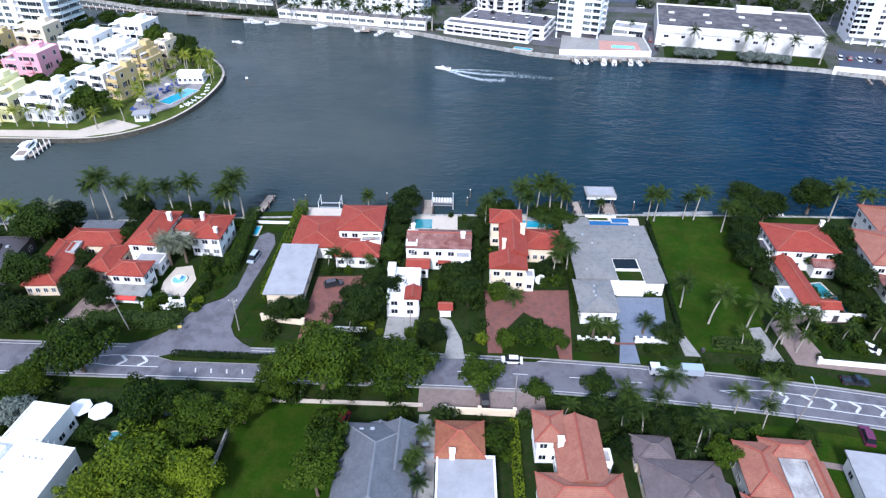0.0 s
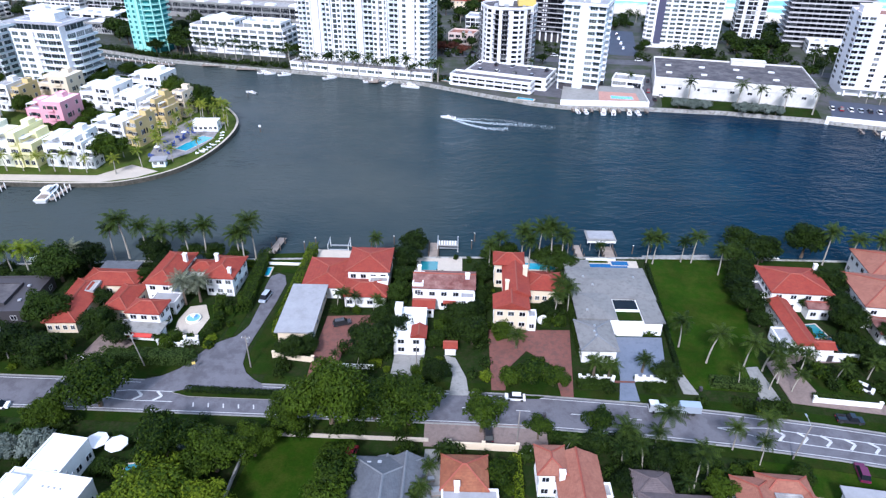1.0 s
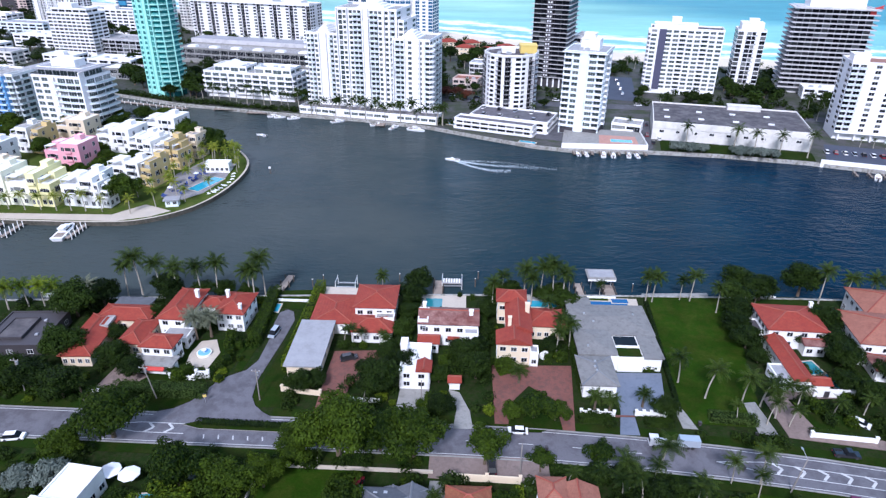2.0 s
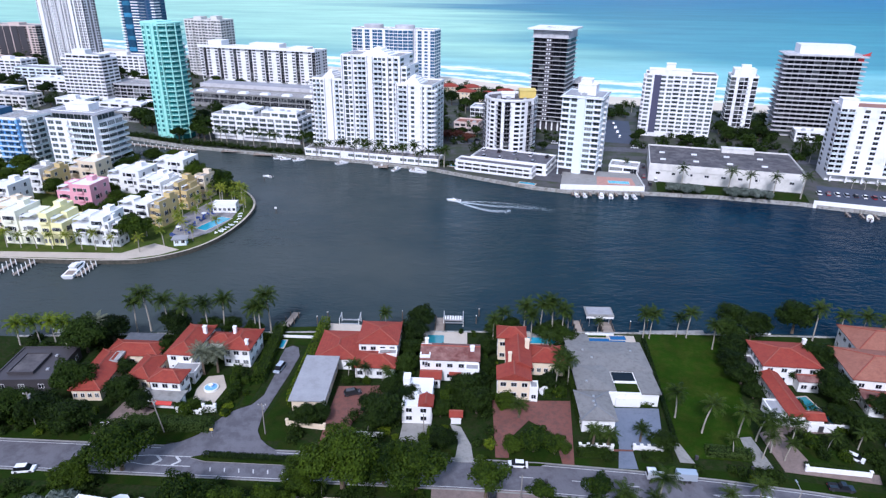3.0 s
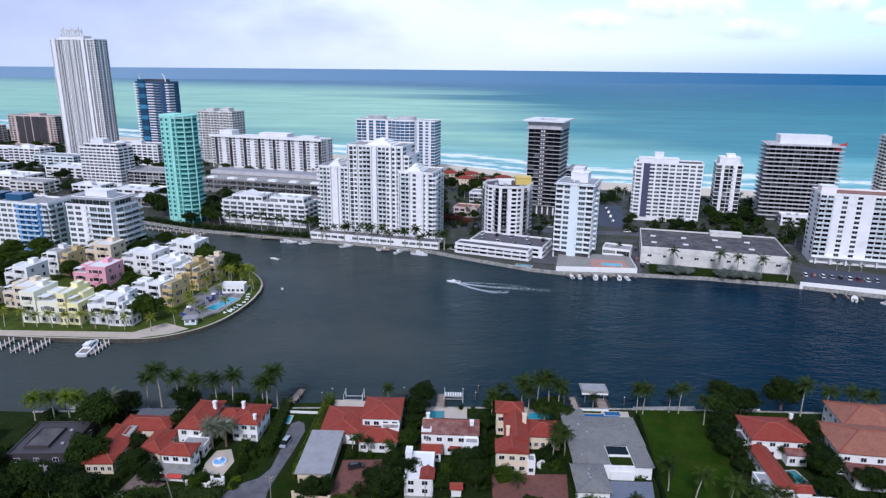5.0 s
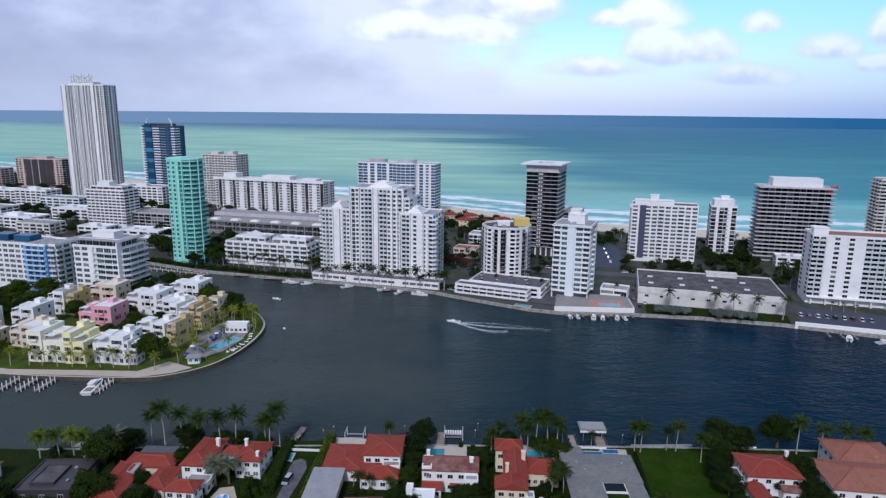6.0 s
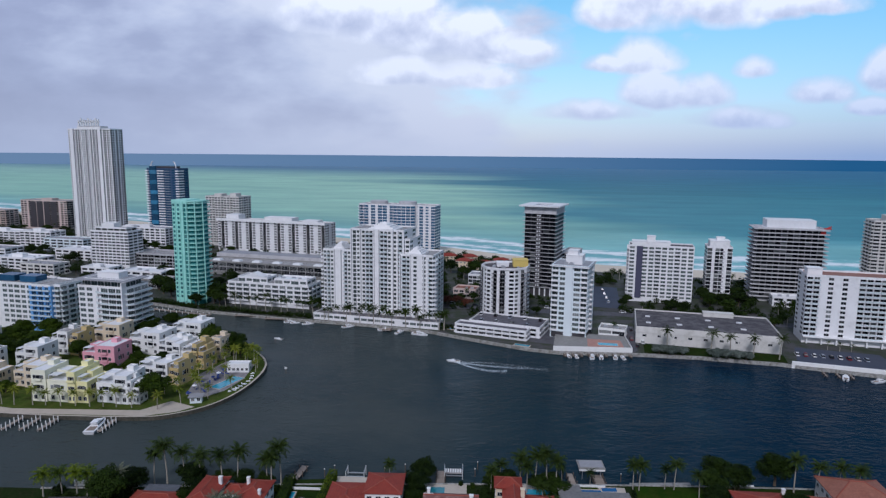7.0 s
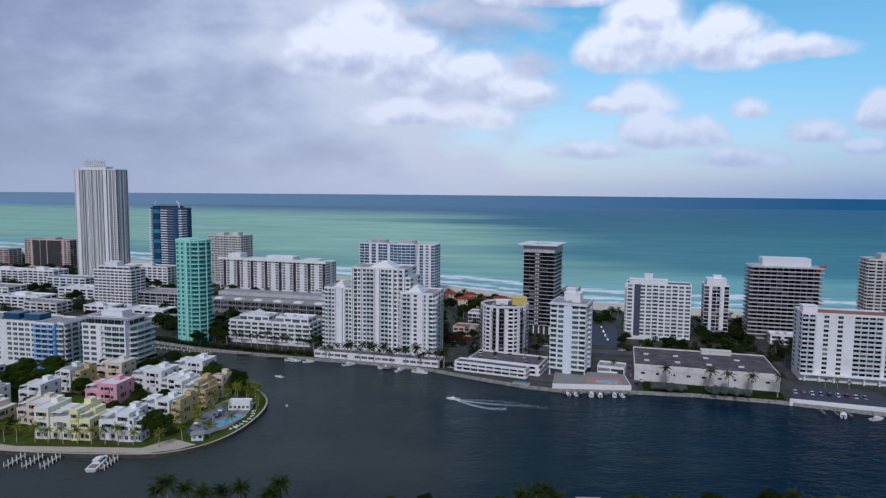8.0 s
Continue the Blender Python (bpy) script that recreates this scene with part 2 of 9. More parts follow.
def lagoon_water():
    m = bpy.data.materials.new("lagoon water")
    m.use_nodes = True
    t = m.node_tree
    b = t.nodes["Principled BSDF"]
    geo = t.nodes.new("ShaderNodeNewGeometry")
    pos = geo.outputs["Position"]
    xyz = t.nodes.new("ShaderNodeSeparateXYZ")
    link(t, pos, xyz.inputs[0])
    drift = noise_node(t, pos, 0.012, 4, 0.6)
    # paler grey to the west paints sky glare into the water's colour
    east = math_node(t, "ADD", math_node(t, "MULTIPLY", xyz.outputs[0], 0.0035), math_node(t, "MULTIPLY", math_node(t, "SUBTRACT", drift, 0.5), 1.2))
    link(t, ramp_node(t, math_node(t, "ADD", east, 0.45), [(0.06, (0.047, 0.060, 0.059)), (0.5, (0.014, 0.032, 0.041)), (0.95, (0.003, 0.017, 0.036))]), b.inputs["Base Color"])
    b.inputs["Roughness"].default_value = 0.11
    b.inputs["IOR"].default_value = 1.33
    b.inputs["Specular IOR Level"].default_value = 0.045
    stretch = t.nodes.new("ShaderNodeMapping")
    stretch.inputs["Scale"].default_value = (0.5, 1.0, 1.0)
    stretch.inputs["Rotation"].default_value = (0, 0, 0.2)
    link(t, pos, stretch.inputs[0])
    r1 = noise_node(t, stretch.outputs[0], 0.55, 3, 0.6)
    r2 = noise_node(t, stretch.outputs[0], 0.16, 3, 0.6, 3.0)
    calm = ramp_node(t, noise_node(t, pos, 0.018, 3, 0.6, 9.0), [(0.35, 0.35), (0.65, 1.0)])
    h = math_node(t, "MULTIPLY", math_node(t, "ADD", r1, math_node(t, "MULTIPLY", r2, 1.4)), calm)
    bn = t.nodes.new("ShaderNodeBump")
    bn.inputs["Strength"].default_value = 0.8
    bn.inputs["Distance"].default_value = 0.9
    link(t, h, bn.inputs["Height"])
    link(t, bn.outputs[0], b.inputs["Normal"])
    return m


def sea_water():
    """Open sea: surf and clear shallows along the beach, pale sandbanks, deep blue far out, with haze painted in."""
    m = bpy.data.materials.new("sea water")
    m.use_nodes = True
    t = m.node_tree
    b = t.nodes["Principled BSDF"]
    geo = t.nodes.new("ShaderNodeNewGeometry")
    pos = geo.outputs["Position"]
    xyz = t.nodes.new("ShaderNodeSeparateXYZ")
    link(t, pos, xyz.inputs[0])
    x, y, _ = xyz.outputs
    coast = math_node(t, "MINIMUM", math_node(t, "SUBTRACT", 715.0, math_node(t, "MULTIPLY", x, 0.47)), math_node(t, "SUBTRACT", 716.0, math_node(t, "MULTIPLY", x, 0.72)))
    coast = math_node(t, "MAXIMUM", coast, math_node(t, "SUBTRACT", 655.0, math_node(t, "MULTIPLY", x, 0.25)))
    off = math_node(t, "SUBTRACT", y, coast)
    long_map = t.nodes.new("ShaderNodeMapping")
    long_map.inputs["Rotation"].default_value = (0, 0, radians(14))
    long_map.inputs["Scale"].default_value = (0.35, 1.0, 1.0)
    link(t, pos, long_map.inputs[0])
    banks = noise_node(t, long_map.outputs[0], 0.0016, 5, 0.6, 1.5)
    reach = math_node(t, "ADD", math_node(t, "DIVIDE", off, 4200.0), math_node(t, "MULTIPLY", math_node(t, "SUBTRACT", banks, 0.5), 0.35))
    base = ramp_node(t, reach, [(0.0, (0.22, 0.50, 0.53)), (0.06, (0.085, 0.285, 0.33)), (0.30, (0.045, 0.20, 0.25)), (0.50, (0.030, 0.165, 0.245)), (0.80, (0.030, 0.15, 0.26))])
    green = noise_node(t, long_map.outputs[0], 0.0011, 4, 0.55, 6.0)
    west = math_node(t, "ADD", green, math_node(t, "MULTIPLY", x, -0.00026))
    band = ramp_node(t, math_node(t, "DIVIDE", off, 4200.0), [(0.01, 0.1), (0.08, 0.9), (0.42, 1.0), (0.74, 0.0)])
    fac = math_node(t, "MULTIPLY", ramp_node(t, west, [(0.37, 0.0), (0.54, 0.95)]), band)
    col = mix_node(t, fac, base, (0.35, 0.60, 0.45))
    # open water far out; haze is put into its colour, paler to the west
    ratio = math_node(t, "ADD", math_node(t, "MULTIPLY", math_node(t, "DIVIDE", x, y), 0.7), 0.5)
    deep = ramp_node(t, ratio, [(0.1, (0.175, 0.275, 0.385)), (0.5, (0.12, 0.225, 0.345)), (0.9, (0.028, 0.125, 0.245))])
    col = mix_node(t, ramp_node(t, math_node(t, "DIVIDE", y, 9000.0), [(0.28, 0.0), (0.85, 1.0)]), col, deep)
    # foam lines that break along the beach
    wob = math_node(t, "MULTIPLY", math_node(t, "SUBTRACT", noise_node(t, pos, 0.02, 4, 0.65, 2.0), 0.5), 70.0)
    d = math_node(t, "ADD", off, wob)
    foam = None
    for centre, width in ((4.0, 16.0), (40.0, 20.0), (98.0, 27.0)):
        band2 = math_node(t, "SUBTRACT", 1.0, math_node(t, "DIVIDE", math_node(t, "ABSOLUTE", math_node(t, "SUBTRACT", d, centre)), width))
        foam = band2 if foam is None else math_node(t, "MAXIMUM", foam, band2)
    tear = noise_node(t, long_map.outputs[0], 0.07, 5, 0.7, 4.0)
    foam = ramp_node(t, math_node(t, "ADD", foam, math_node(t, "MULTIPLY", math_node(t, "SUBTRACT", tear, 0.52), 4.2)), [(0.05, 0.0), (0.8, 0.95)])
    caps = noise_node(t, long_map.outputs[0], 0.03, 3, 0.55, 8.0)
    foam = math_node(t, "MAXIMUM", foam, ramp_node(t, caps, [(0.765, 0.0), (0.80, 0.8)]))
    swell = ramp_node(t, noise_node(t, long_map.outputs[0], 0.010, 7, 0.72, 12.0), [(0.3, (0.70, 0.76, 0.80)), (0.7, (1.22, 1.18, 1.14))])
    tinted = t.nodes.new("ShaderNodeVectorMath")
    tinted.operation = "MULTIPLY"
    link(t, col, tinted.inputs[0])
    link(t, swell, tinted.inputs[1])
    link(t, mix_node(t, foam, tinted.outputs[0], (0.85, 0.88, 0.88)), b.inputs["Base Color"])
    b.inputs["Roughness"].default_value = 0.5
    b.inputs["Specular IOR Level"].default_value = 0.04
    bn = t.nodes.new("ShaderNodeBump")
    bn.inputs["Strength"].default_value = 0.5
    bn.inputs["Distance"].default_value = 0.8
    link(t, noise_node(t, long_map.outputs[0], 0.12, 4, 0.6), bn.inputs["Height"])
    link(t, bn.outputs[0], b.inputs["Normal"])
    return m


M = {
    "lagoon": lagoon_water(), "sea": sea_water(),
    "grass": grassy("lawn grass", (0.0127, 0.0289, 0.0034), (0.0213, 0.0306, 0.0059)),
    "grass_fresh": grassy("mown lawn", (0.0164, 0.0410, 0.0025), (0.0279, 0.0443, 0.0049)),
    # lawn copy with the peninsula's sunlight painted into its colour
    "grass_sunny": grassy("lawn tinted as sunlit", (0.052, 0.082, 0.014), (0.075, 0.092, 0.022)),
    "soil": surface("garden ground cover", (0.0255, 0.0289, 0.0119), 0.95, 0.25, 0.25, 0.35, 3.0, 0.6, stain=(0.0136, 0.0272, 0.0059), stain_at=0.48, spec=0.03),
    "city_ground": surface("city ground", (0.066, 0.064, 0.066), 0.9, 0.2, 0.15, 0.03, 0.6, 0.2, stain=(0.032, 0.042, 0.020), stain_at=0.50),
    "asphalt": surface("worn asphalt", (0.1275, 0.1232, 0.1403), 0.85, 0.12, 0.12, 0.12, 3.0, 0.2, stain=(0.0892, 0.0850, 0.0978), stain_at=0.55),
    "asphalt_city": surface("city asphalt", (0.092, 0.090, 0.102), 0.85, 0.15, 0.1, 0.1, 2.0, 0.2, stain=(0.065, 0.064, 0.074), stain_at=0.55),
    "asphalt_dark": surface("dark blue-grey asphalt", (0.05, 0.06, 0.09), 0.85, 0.15, 0.1, 0.1, 2.0, 0.2),
    "paint_line": surface("road paint", (0.50, 0.50, 0.50), 0.7, 0.1, 0.1, 0.5, 4.0, 0.0),
    "concrete": surface("pale concrete", (0.2650, 0.2592, 0.2477), 0.85, 0.12, 0.1, 0.2, 2.0, 0.2, stain=(0.1901, 0.1843, 0.1728), stain_at=0.6),
    "stone_walk": surface("warm stone paving", (0.48, 0.42, 0.35), 0.85, 0.1, 0.1, 0.3, 2.0, 0.2),
    "deck_stone": surface("grey deck paving", (0.25, 0.235, 0.24), 0.85, 0.12, 0.1, 0.3, 2.0, 0.2, stain=(0.19, 0.18, 0.185), stain_at=0.56),
    "seawall": surface("seawall concrete", (0.36, 0.35, 0.33), 0.9, 0.2, 0.15, 0.25, 1.5, 0.3, stain=(0.18, 0.17, 0.14), stain_at=0.55),
    "brown_wall": surface("dark brown seawall", (0.085, 0.078, 0.062), 0.9, 0.2, 0.15, 0.25, 1.5, 0.3, stain=(0.05, 0.048, 0.035), stain_at=0.55),
    "sand": surface("beach sand", (0.62, 0.54, 0.43), 0.95, 0.1, 0.06, 0.03, 1.0, 0.2),
    "pavers_red": surface("red pavers", (0.1723, 0.0685, 0.0532), 0.85, 0.12, 0.14, 0.25, 2.5, 0.3, stain=(0.1267, 0.0583, 0.0481), stain_at=0.55),
    "pavers_blue": surface("blue-grey stone court", (0.1469, 0.1714, 0.2253), 0.75, 0.08, 0.08, 0.3, 2.5, 0.1, stain=(0.1175, 0.1371, 0.1861), stain_at=0.6),
    "pavers_salmon": surface("salmon pool deck tiles", (0.46, 0.25, 0.20), 0.85, 0.08, 0.08, 0.3, 2.5, 0.1, stain=(0.36, 0.20, 0.17), stain_at=0.58),
    "pavers_pink": surface("pinkish pavers", (0.2074, 0.1555, 0.1382), 0.9, 0.14, 0.16, 0.3, 2.2, 0.3, stain=(0.1498, 0.1210, 0.1094)),
    "stucco_white": surface("white stucco", (0.80, 0.79, 0.77), 0.85, 0.05, 0.05, 0.3, 4.0, 0.1, stain=(0.68, 0.67, 0.64), stain_at=0.66),
    "stucco_cream": surface("cream stucco", (0.72, 0.60, 0.44), 0.85, 0.05, 0.05, 0.3, 4.0, 0.1),
    "stucco_ivory": surface("ivory stucco", (0.80, 0.78, 0.62), 0.85, 0.05, 0.05, 0.3, 4.0, 0.1),
    "stucco_yellow": surface("pale yellow stucco", (0.82, 0.76, 0.40), 0.85, 0.05, 0.05, 0.3, 4.0, 0.1),
    "stucco_pink": surface("pink stucco", (0.76, 0.36, 0.42), 0.85, 0.05, 0.05, 0.3, 4.0, 0.1),
    "stucco_orange": surface("ochre stucco", (0.58, 0.44, 0.20), 0.85, 0.05, 0.05, 0.3, 4.0, 0.1),
    "tower_white": surface("tower white paint", (0.8208, 0.8100, 0.8100), 0.8, 0.06, 0.04, 0.08, 1.5, 0.0, stain=(0.7128, 0.7020, 0.7020), stain_at=0.62),
    "tower_ivory": surface("tower ivory paint", (0.68, 0.655, 0.62), 0.8, 0.06, 0.04, 0.08, 1.5, 0.0, stain=(0.56, 0.54, 0.50), stain_at=0.58),
    "tower_blue": surface("dark blue cladding", (0.05, 0.085, 0.16), 0.4, 0.1, 0.05, 0.1, 1.5, 0.0),
    "tower_grey": surface("raw concrete frame", (0.50, 0.49, 0.50), 0.85, 0.08, 0.06, 0.1, 1.5, 0.0, stain=(0.40, 0.39, 0.40), stain_at=0.58),
    "tower_pink": surface("tower shell pink", (0.60, 0.48, 0.43), 0.8, 0.06, 0.04, 0.08, 1.5, 0.0),
    "mint": surface("mint green paint", (0.36, 0.72, 0.63), 0.6, 0.06, 0.04, 0.1, 1.5, 0.0, stain=(0.31, 0.65, 0.57)),
    "pale_blue": surface("pale blue paint", (0.73, 0.79, 0.81), 0.75, 0.05, 0.03, 0.1, 1.5, 0.0),
    "sky_blue": surface("strong blue paint", (0.20, 0.44, 0.78), 0.7, 0.08, 0.04, 0.1, 1.5, 0.0),
    "slate_violet": surface("slate violet paint", (0.075, 0.075, 0.125), 0.8, 0.06, 0.04, 0.1, 1.5, 0.0),
    "charcoal": surface("charcoal cladding", (0.055, 0.05, 0.055), 0.5, 0.1, 0.05, 0.1, 1.5, 0.0),
    "roof_gravel": surface("roof gravel", (0.36, 0.35, 0.34), 0.95, 0.15, 0.12, 0.12, 1.5, 0.2, stain=(0.24, 0.23, 0.23), stain_at=0.54),
    "roof_pale": surface("pale roof membrane", (0.3120, 0.3120, 0.3307), 0.8, 0.1, 0.06, 0.15, 1.5, 0.1, stain=(0.2746, 0.2746, 0.2870), stain_at=0.57),
    "roof_stone": surface("pale grey flat tiles", (0.1902, 0.1870, 0.1837), 0.85, 0.1, 0.08, 0.25, 2.5, 0.25, stain=(0.1410, 0.1378, 0.1345), stain_at=0.58),
    "roof_white": surface("white roof coating", (0.7380, 0.7380, 0.7470), 0.7, 0.05, 0.04, 0.2, 1.5, 0.1, stain=(0.6300, 0.6300, 0.6390), stain_at=0.64),
    "roof_dark": surface("tar roof", (0.060, 0.055, 0.062), 0.9, 0.25, 0.15, 0.07, 0.8, 0.2, stain=(0.12, 0.11, 0.115), stain_at=0.52),
    "roof_rust": surface("rust-red roof", (0.26, 0.13, 0.10), 0.9, 0.15, 0.1, 0.08, 1.0, 0.2),
    "tile_red": tiles("red clay tiles", (0.2597, 0.0390, 0.0249), (0.1402, 0.0285, 0.0234), (0.3013, 0.0571, 0.0338)),
    "tile_orange": tiles("orange clay tiles", (0.2516, 0.0777, 0.0407), (0.1184, 0.0414, 0.0281), (0.3108, 0.1258, 0.0636)),
    "tile_salmon": tiles("salmon clay tiles", (0.2738, 0.1073, 0.0725), (0.1554, 0.0592, 0.0429), (0.3404, 0.1480, 0.0999)),
    "tile_maroon": tiles("mottled maroon tiles", (0.1406, 0.0407, 0.0355), (0.0740, 0.0296, 0.0266), (0.3108, 0.1776, 0.1554)),
    "tile_grey": tiles("grey cement tiles", (0.0999, 0.1073, 0.1243), (0.0629, 0.0681, 0.0799), (0.1406, 0.1480, 0.1672)),
    "tile_brown": tiles("brown-grey shingles", (0.112, 0.088, 0.092), (0.072, 0.060, 0.064), (0.155, 0.125, 0.128)),
    "ridge": surface("mortared ridge tiles", (0.2655, 0.0693, 0.0462), 0.8, 0.1, 0.15, 0.5, 3.0, 0.3),
    "ridge_grey": surface("grey ridge caps", (0.1674, 0.1789, 0.1991), 0.8, 0.1, 0.1, 0.5, 3.0, 0.3),
    "glass_dark": glass("dark window glass", (0.012, 0.014, 0.018)),
    "glass_pale": glass("pale reflecting glass", (0.075, 0.095, 0.095)),
    "glass_blue": glass("blue window glass", (0.025, 0.08, 0.15), 0.06, 0.08),
    "glass_teal": glass("teal window glass", (0.03, 0.16, 0.16), 0.06, 0.08),
    "frame_grey": surface("grey metal rail", (0.34, 0.35, 0.38), 0.6, 0.05, 0.03, 0.3, 2.0, 0.0),
    "glass_sea": glass("sea-blue glass", (0.06, 0.22, 0.36), 0.06, 0.08),
    "frame_white": surface("white window frame", (0.72, 0.72, 0.72), 0.6, 0.03, 0.03, 0.5, 4.0, 0.0),
    "rail_glass": surface("frosted rail glass", (0.62, 0.69, 0.71), 0.25, 0.05, 0.02, 0.2, 1.0, 0.0, spec=0.7),
    "metal": surface("galvanised metal", (0.45, 0.46, 0.48), 0.45, 0.08, 0.06, 0.4, 4.0, 0.0, metal=0.6),
    "wood_dock": surface("weathered dock boards", (0.28, 0.23, 0.19), 0.9, 0.15, 0.2, 0.4, 3.0, 0.3, vary=0.15),
    "pile": surface("dark timber pile", (0.10, 0.08, 0.065), 0.9, 0.2, 0.2, 0.4, 3.0, 0.3),
    "pile_white": surface("white pile sleeve", (0.78, 0.78, 0.76), 0.6, 0.05, 0.05, 0.4, 3.0, 0.0),
    "pole": surface("grey wooden pole", (0.22, 0.20, 0.18), 0.9, 0.15, 0.15, 0.4, 3.0, 0.2),
    "bark": surface("brown bark", (0.115, 0.085, 0.06), 0.95, 0.2, 0.2, 0.6, 4.0, 0.5),
    "palm_bark": surface("pale palm bark", (0.34, 0.31, 0.26), 0.9, 0.15, 0.2, 0.6, 4.0, 0.5),
    "leaf": leafy("broad leaves", (0.0056, 0.0160, 0.0024), (0.0528, 0.0864, 0.0056)),
    "leaf_bright": leafy("bright leaves", (0.018, 0.042, 0.004), (0.14, 0.185, 0.008)),
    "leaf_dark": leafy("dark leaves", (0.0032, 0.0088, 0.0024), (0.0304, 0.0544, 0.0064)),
    "leaf_red": leafy("russet leaves", (0.035, 0.012, 0.008), (0.16, 0.055, 0.035)),
    "leaf_hedge": leafy("clipped hedge leaves", (0.020, 0.040, 0.008), (0.085, 0.122, 0.028)),
    "leaf_grey": leafy("silvery leaves", (0.0720, 0.0936, 0.0792), (0.1800, 0.2088, 0.1800)),
    "frond": leafy("palm fronds", (0.0056, 0.0160, 0.0032), (0.0496, 0.0768, 0.0112)),
    # brighter frond copy: sunlight on the peninsula palms is put into the colour
    "frond_sunny": leafy("yellow-green fronds tinted as sunlit", (0.0720, 0.1170, 0.0108), (0.2340, 0.2520, 0.0270)),
    "frond_grey": leafy("grey-green fronds", (0.0648, 0.0756, 0.0468), (0.1656, 0.1800, 0.1224)),
    "pool": surface("pool water", (0.03, 0.30, 0.42), 0.05, 0.1, 0.1, 0.3, 1.2, 0.2, spec=0.6),
    "pool_deep": surface("deep blue pool water", (0.02, 0.09, 0.24), 0.05, 0.1, 0.1, 0.3, 1.2, 0.2, spec=0.6),
    "pool_teal": surface("teal pool water", (0.03, 0.20, 0.24), 0.05, 0.1, 0.1, 0.3, 1.2, 0.2, spec=0.6),
    "car_white": surface("white car paint", (0.78, 0.78, 0.79), 0.25, 0.02, 0.0, 0.5, 2.0, 0.0, spec=0.6),
    "car_silver": surface("silver-blue car paint", (0.42, 0.47, 0.54), 0.3, 0.02, 0.0, 0.5, 2.0, 0.0, metal=0.3),
    "car_black": surface("black car paint", (0.025, 0.025, 0.03), 0.22, 0.02, 0.0, 0.5, 2.0, 0.0, spec=0.6),
    "car_red": surface("dark red car paint", (0.22, 0.02, 0.03), 0.25, 0.02, 0.0, 0.5, 2.0, 0.0, spec=0.6),
    "car_plum": surface("plum car paint", (0.12, 0.02, 0.06), 0.25, 0.02, 0.0, 0.5, 2.0, 0.0, spec=0.6),
    "rubber": surface("tyre rubber", (0.03, 0.03, 0.03), 0.9, 0.05, 0.05, 1.0, 5.0, 0.0),
    "canvas_white": surface("white canvas", (0.80, 0.80, 0.82), 0.8, 0.04, 0.04, 0.6, 3.0, 0.1),
    "canvas_red": surface("red canvas", (0.50, 0.06, 0.05), 0.8, 0.06, 0.04, 0.6, 3.0, 0.1),
    "parasol_blue": surface("dark blue canvas", (0.03, 0.06, 0.24), 0.8, 0.06, 0.04, 0.6, 3.0, 0.1),
    "tarp_blue": surface("blue tarpaulin", (0.04, 0.30, 0.75), 0.6, 0.1, 0.1, 0.8, 3.0, 0.3),
    "yellow": surface("ochre yellow paint", (0.66, 0.50, 0.14), 0.7, 0.05, 0.05, 0.4, 2.0, 0.0),
    "red_paint": surface("red paint", (0.55, 0.06, 0.05), 0.6, 0.05, 0.05, 0.4, 2.0, 0.0),
    "fibreglass": surface("white gelcoat", (0.82, 0.82, 0.83), 0.3, 0.02, 0.02, 0.4, 2.0, 0.0, spec=0.6),
    "foam": surface("wake foam", (0.52, 0.58, 0.62), 0.8, 0.15, 0.2, 0.5, 1.5, 0.2),
}

# ---------------------------------------------------------------- mesh helpers
G = 1.5      # land above the water


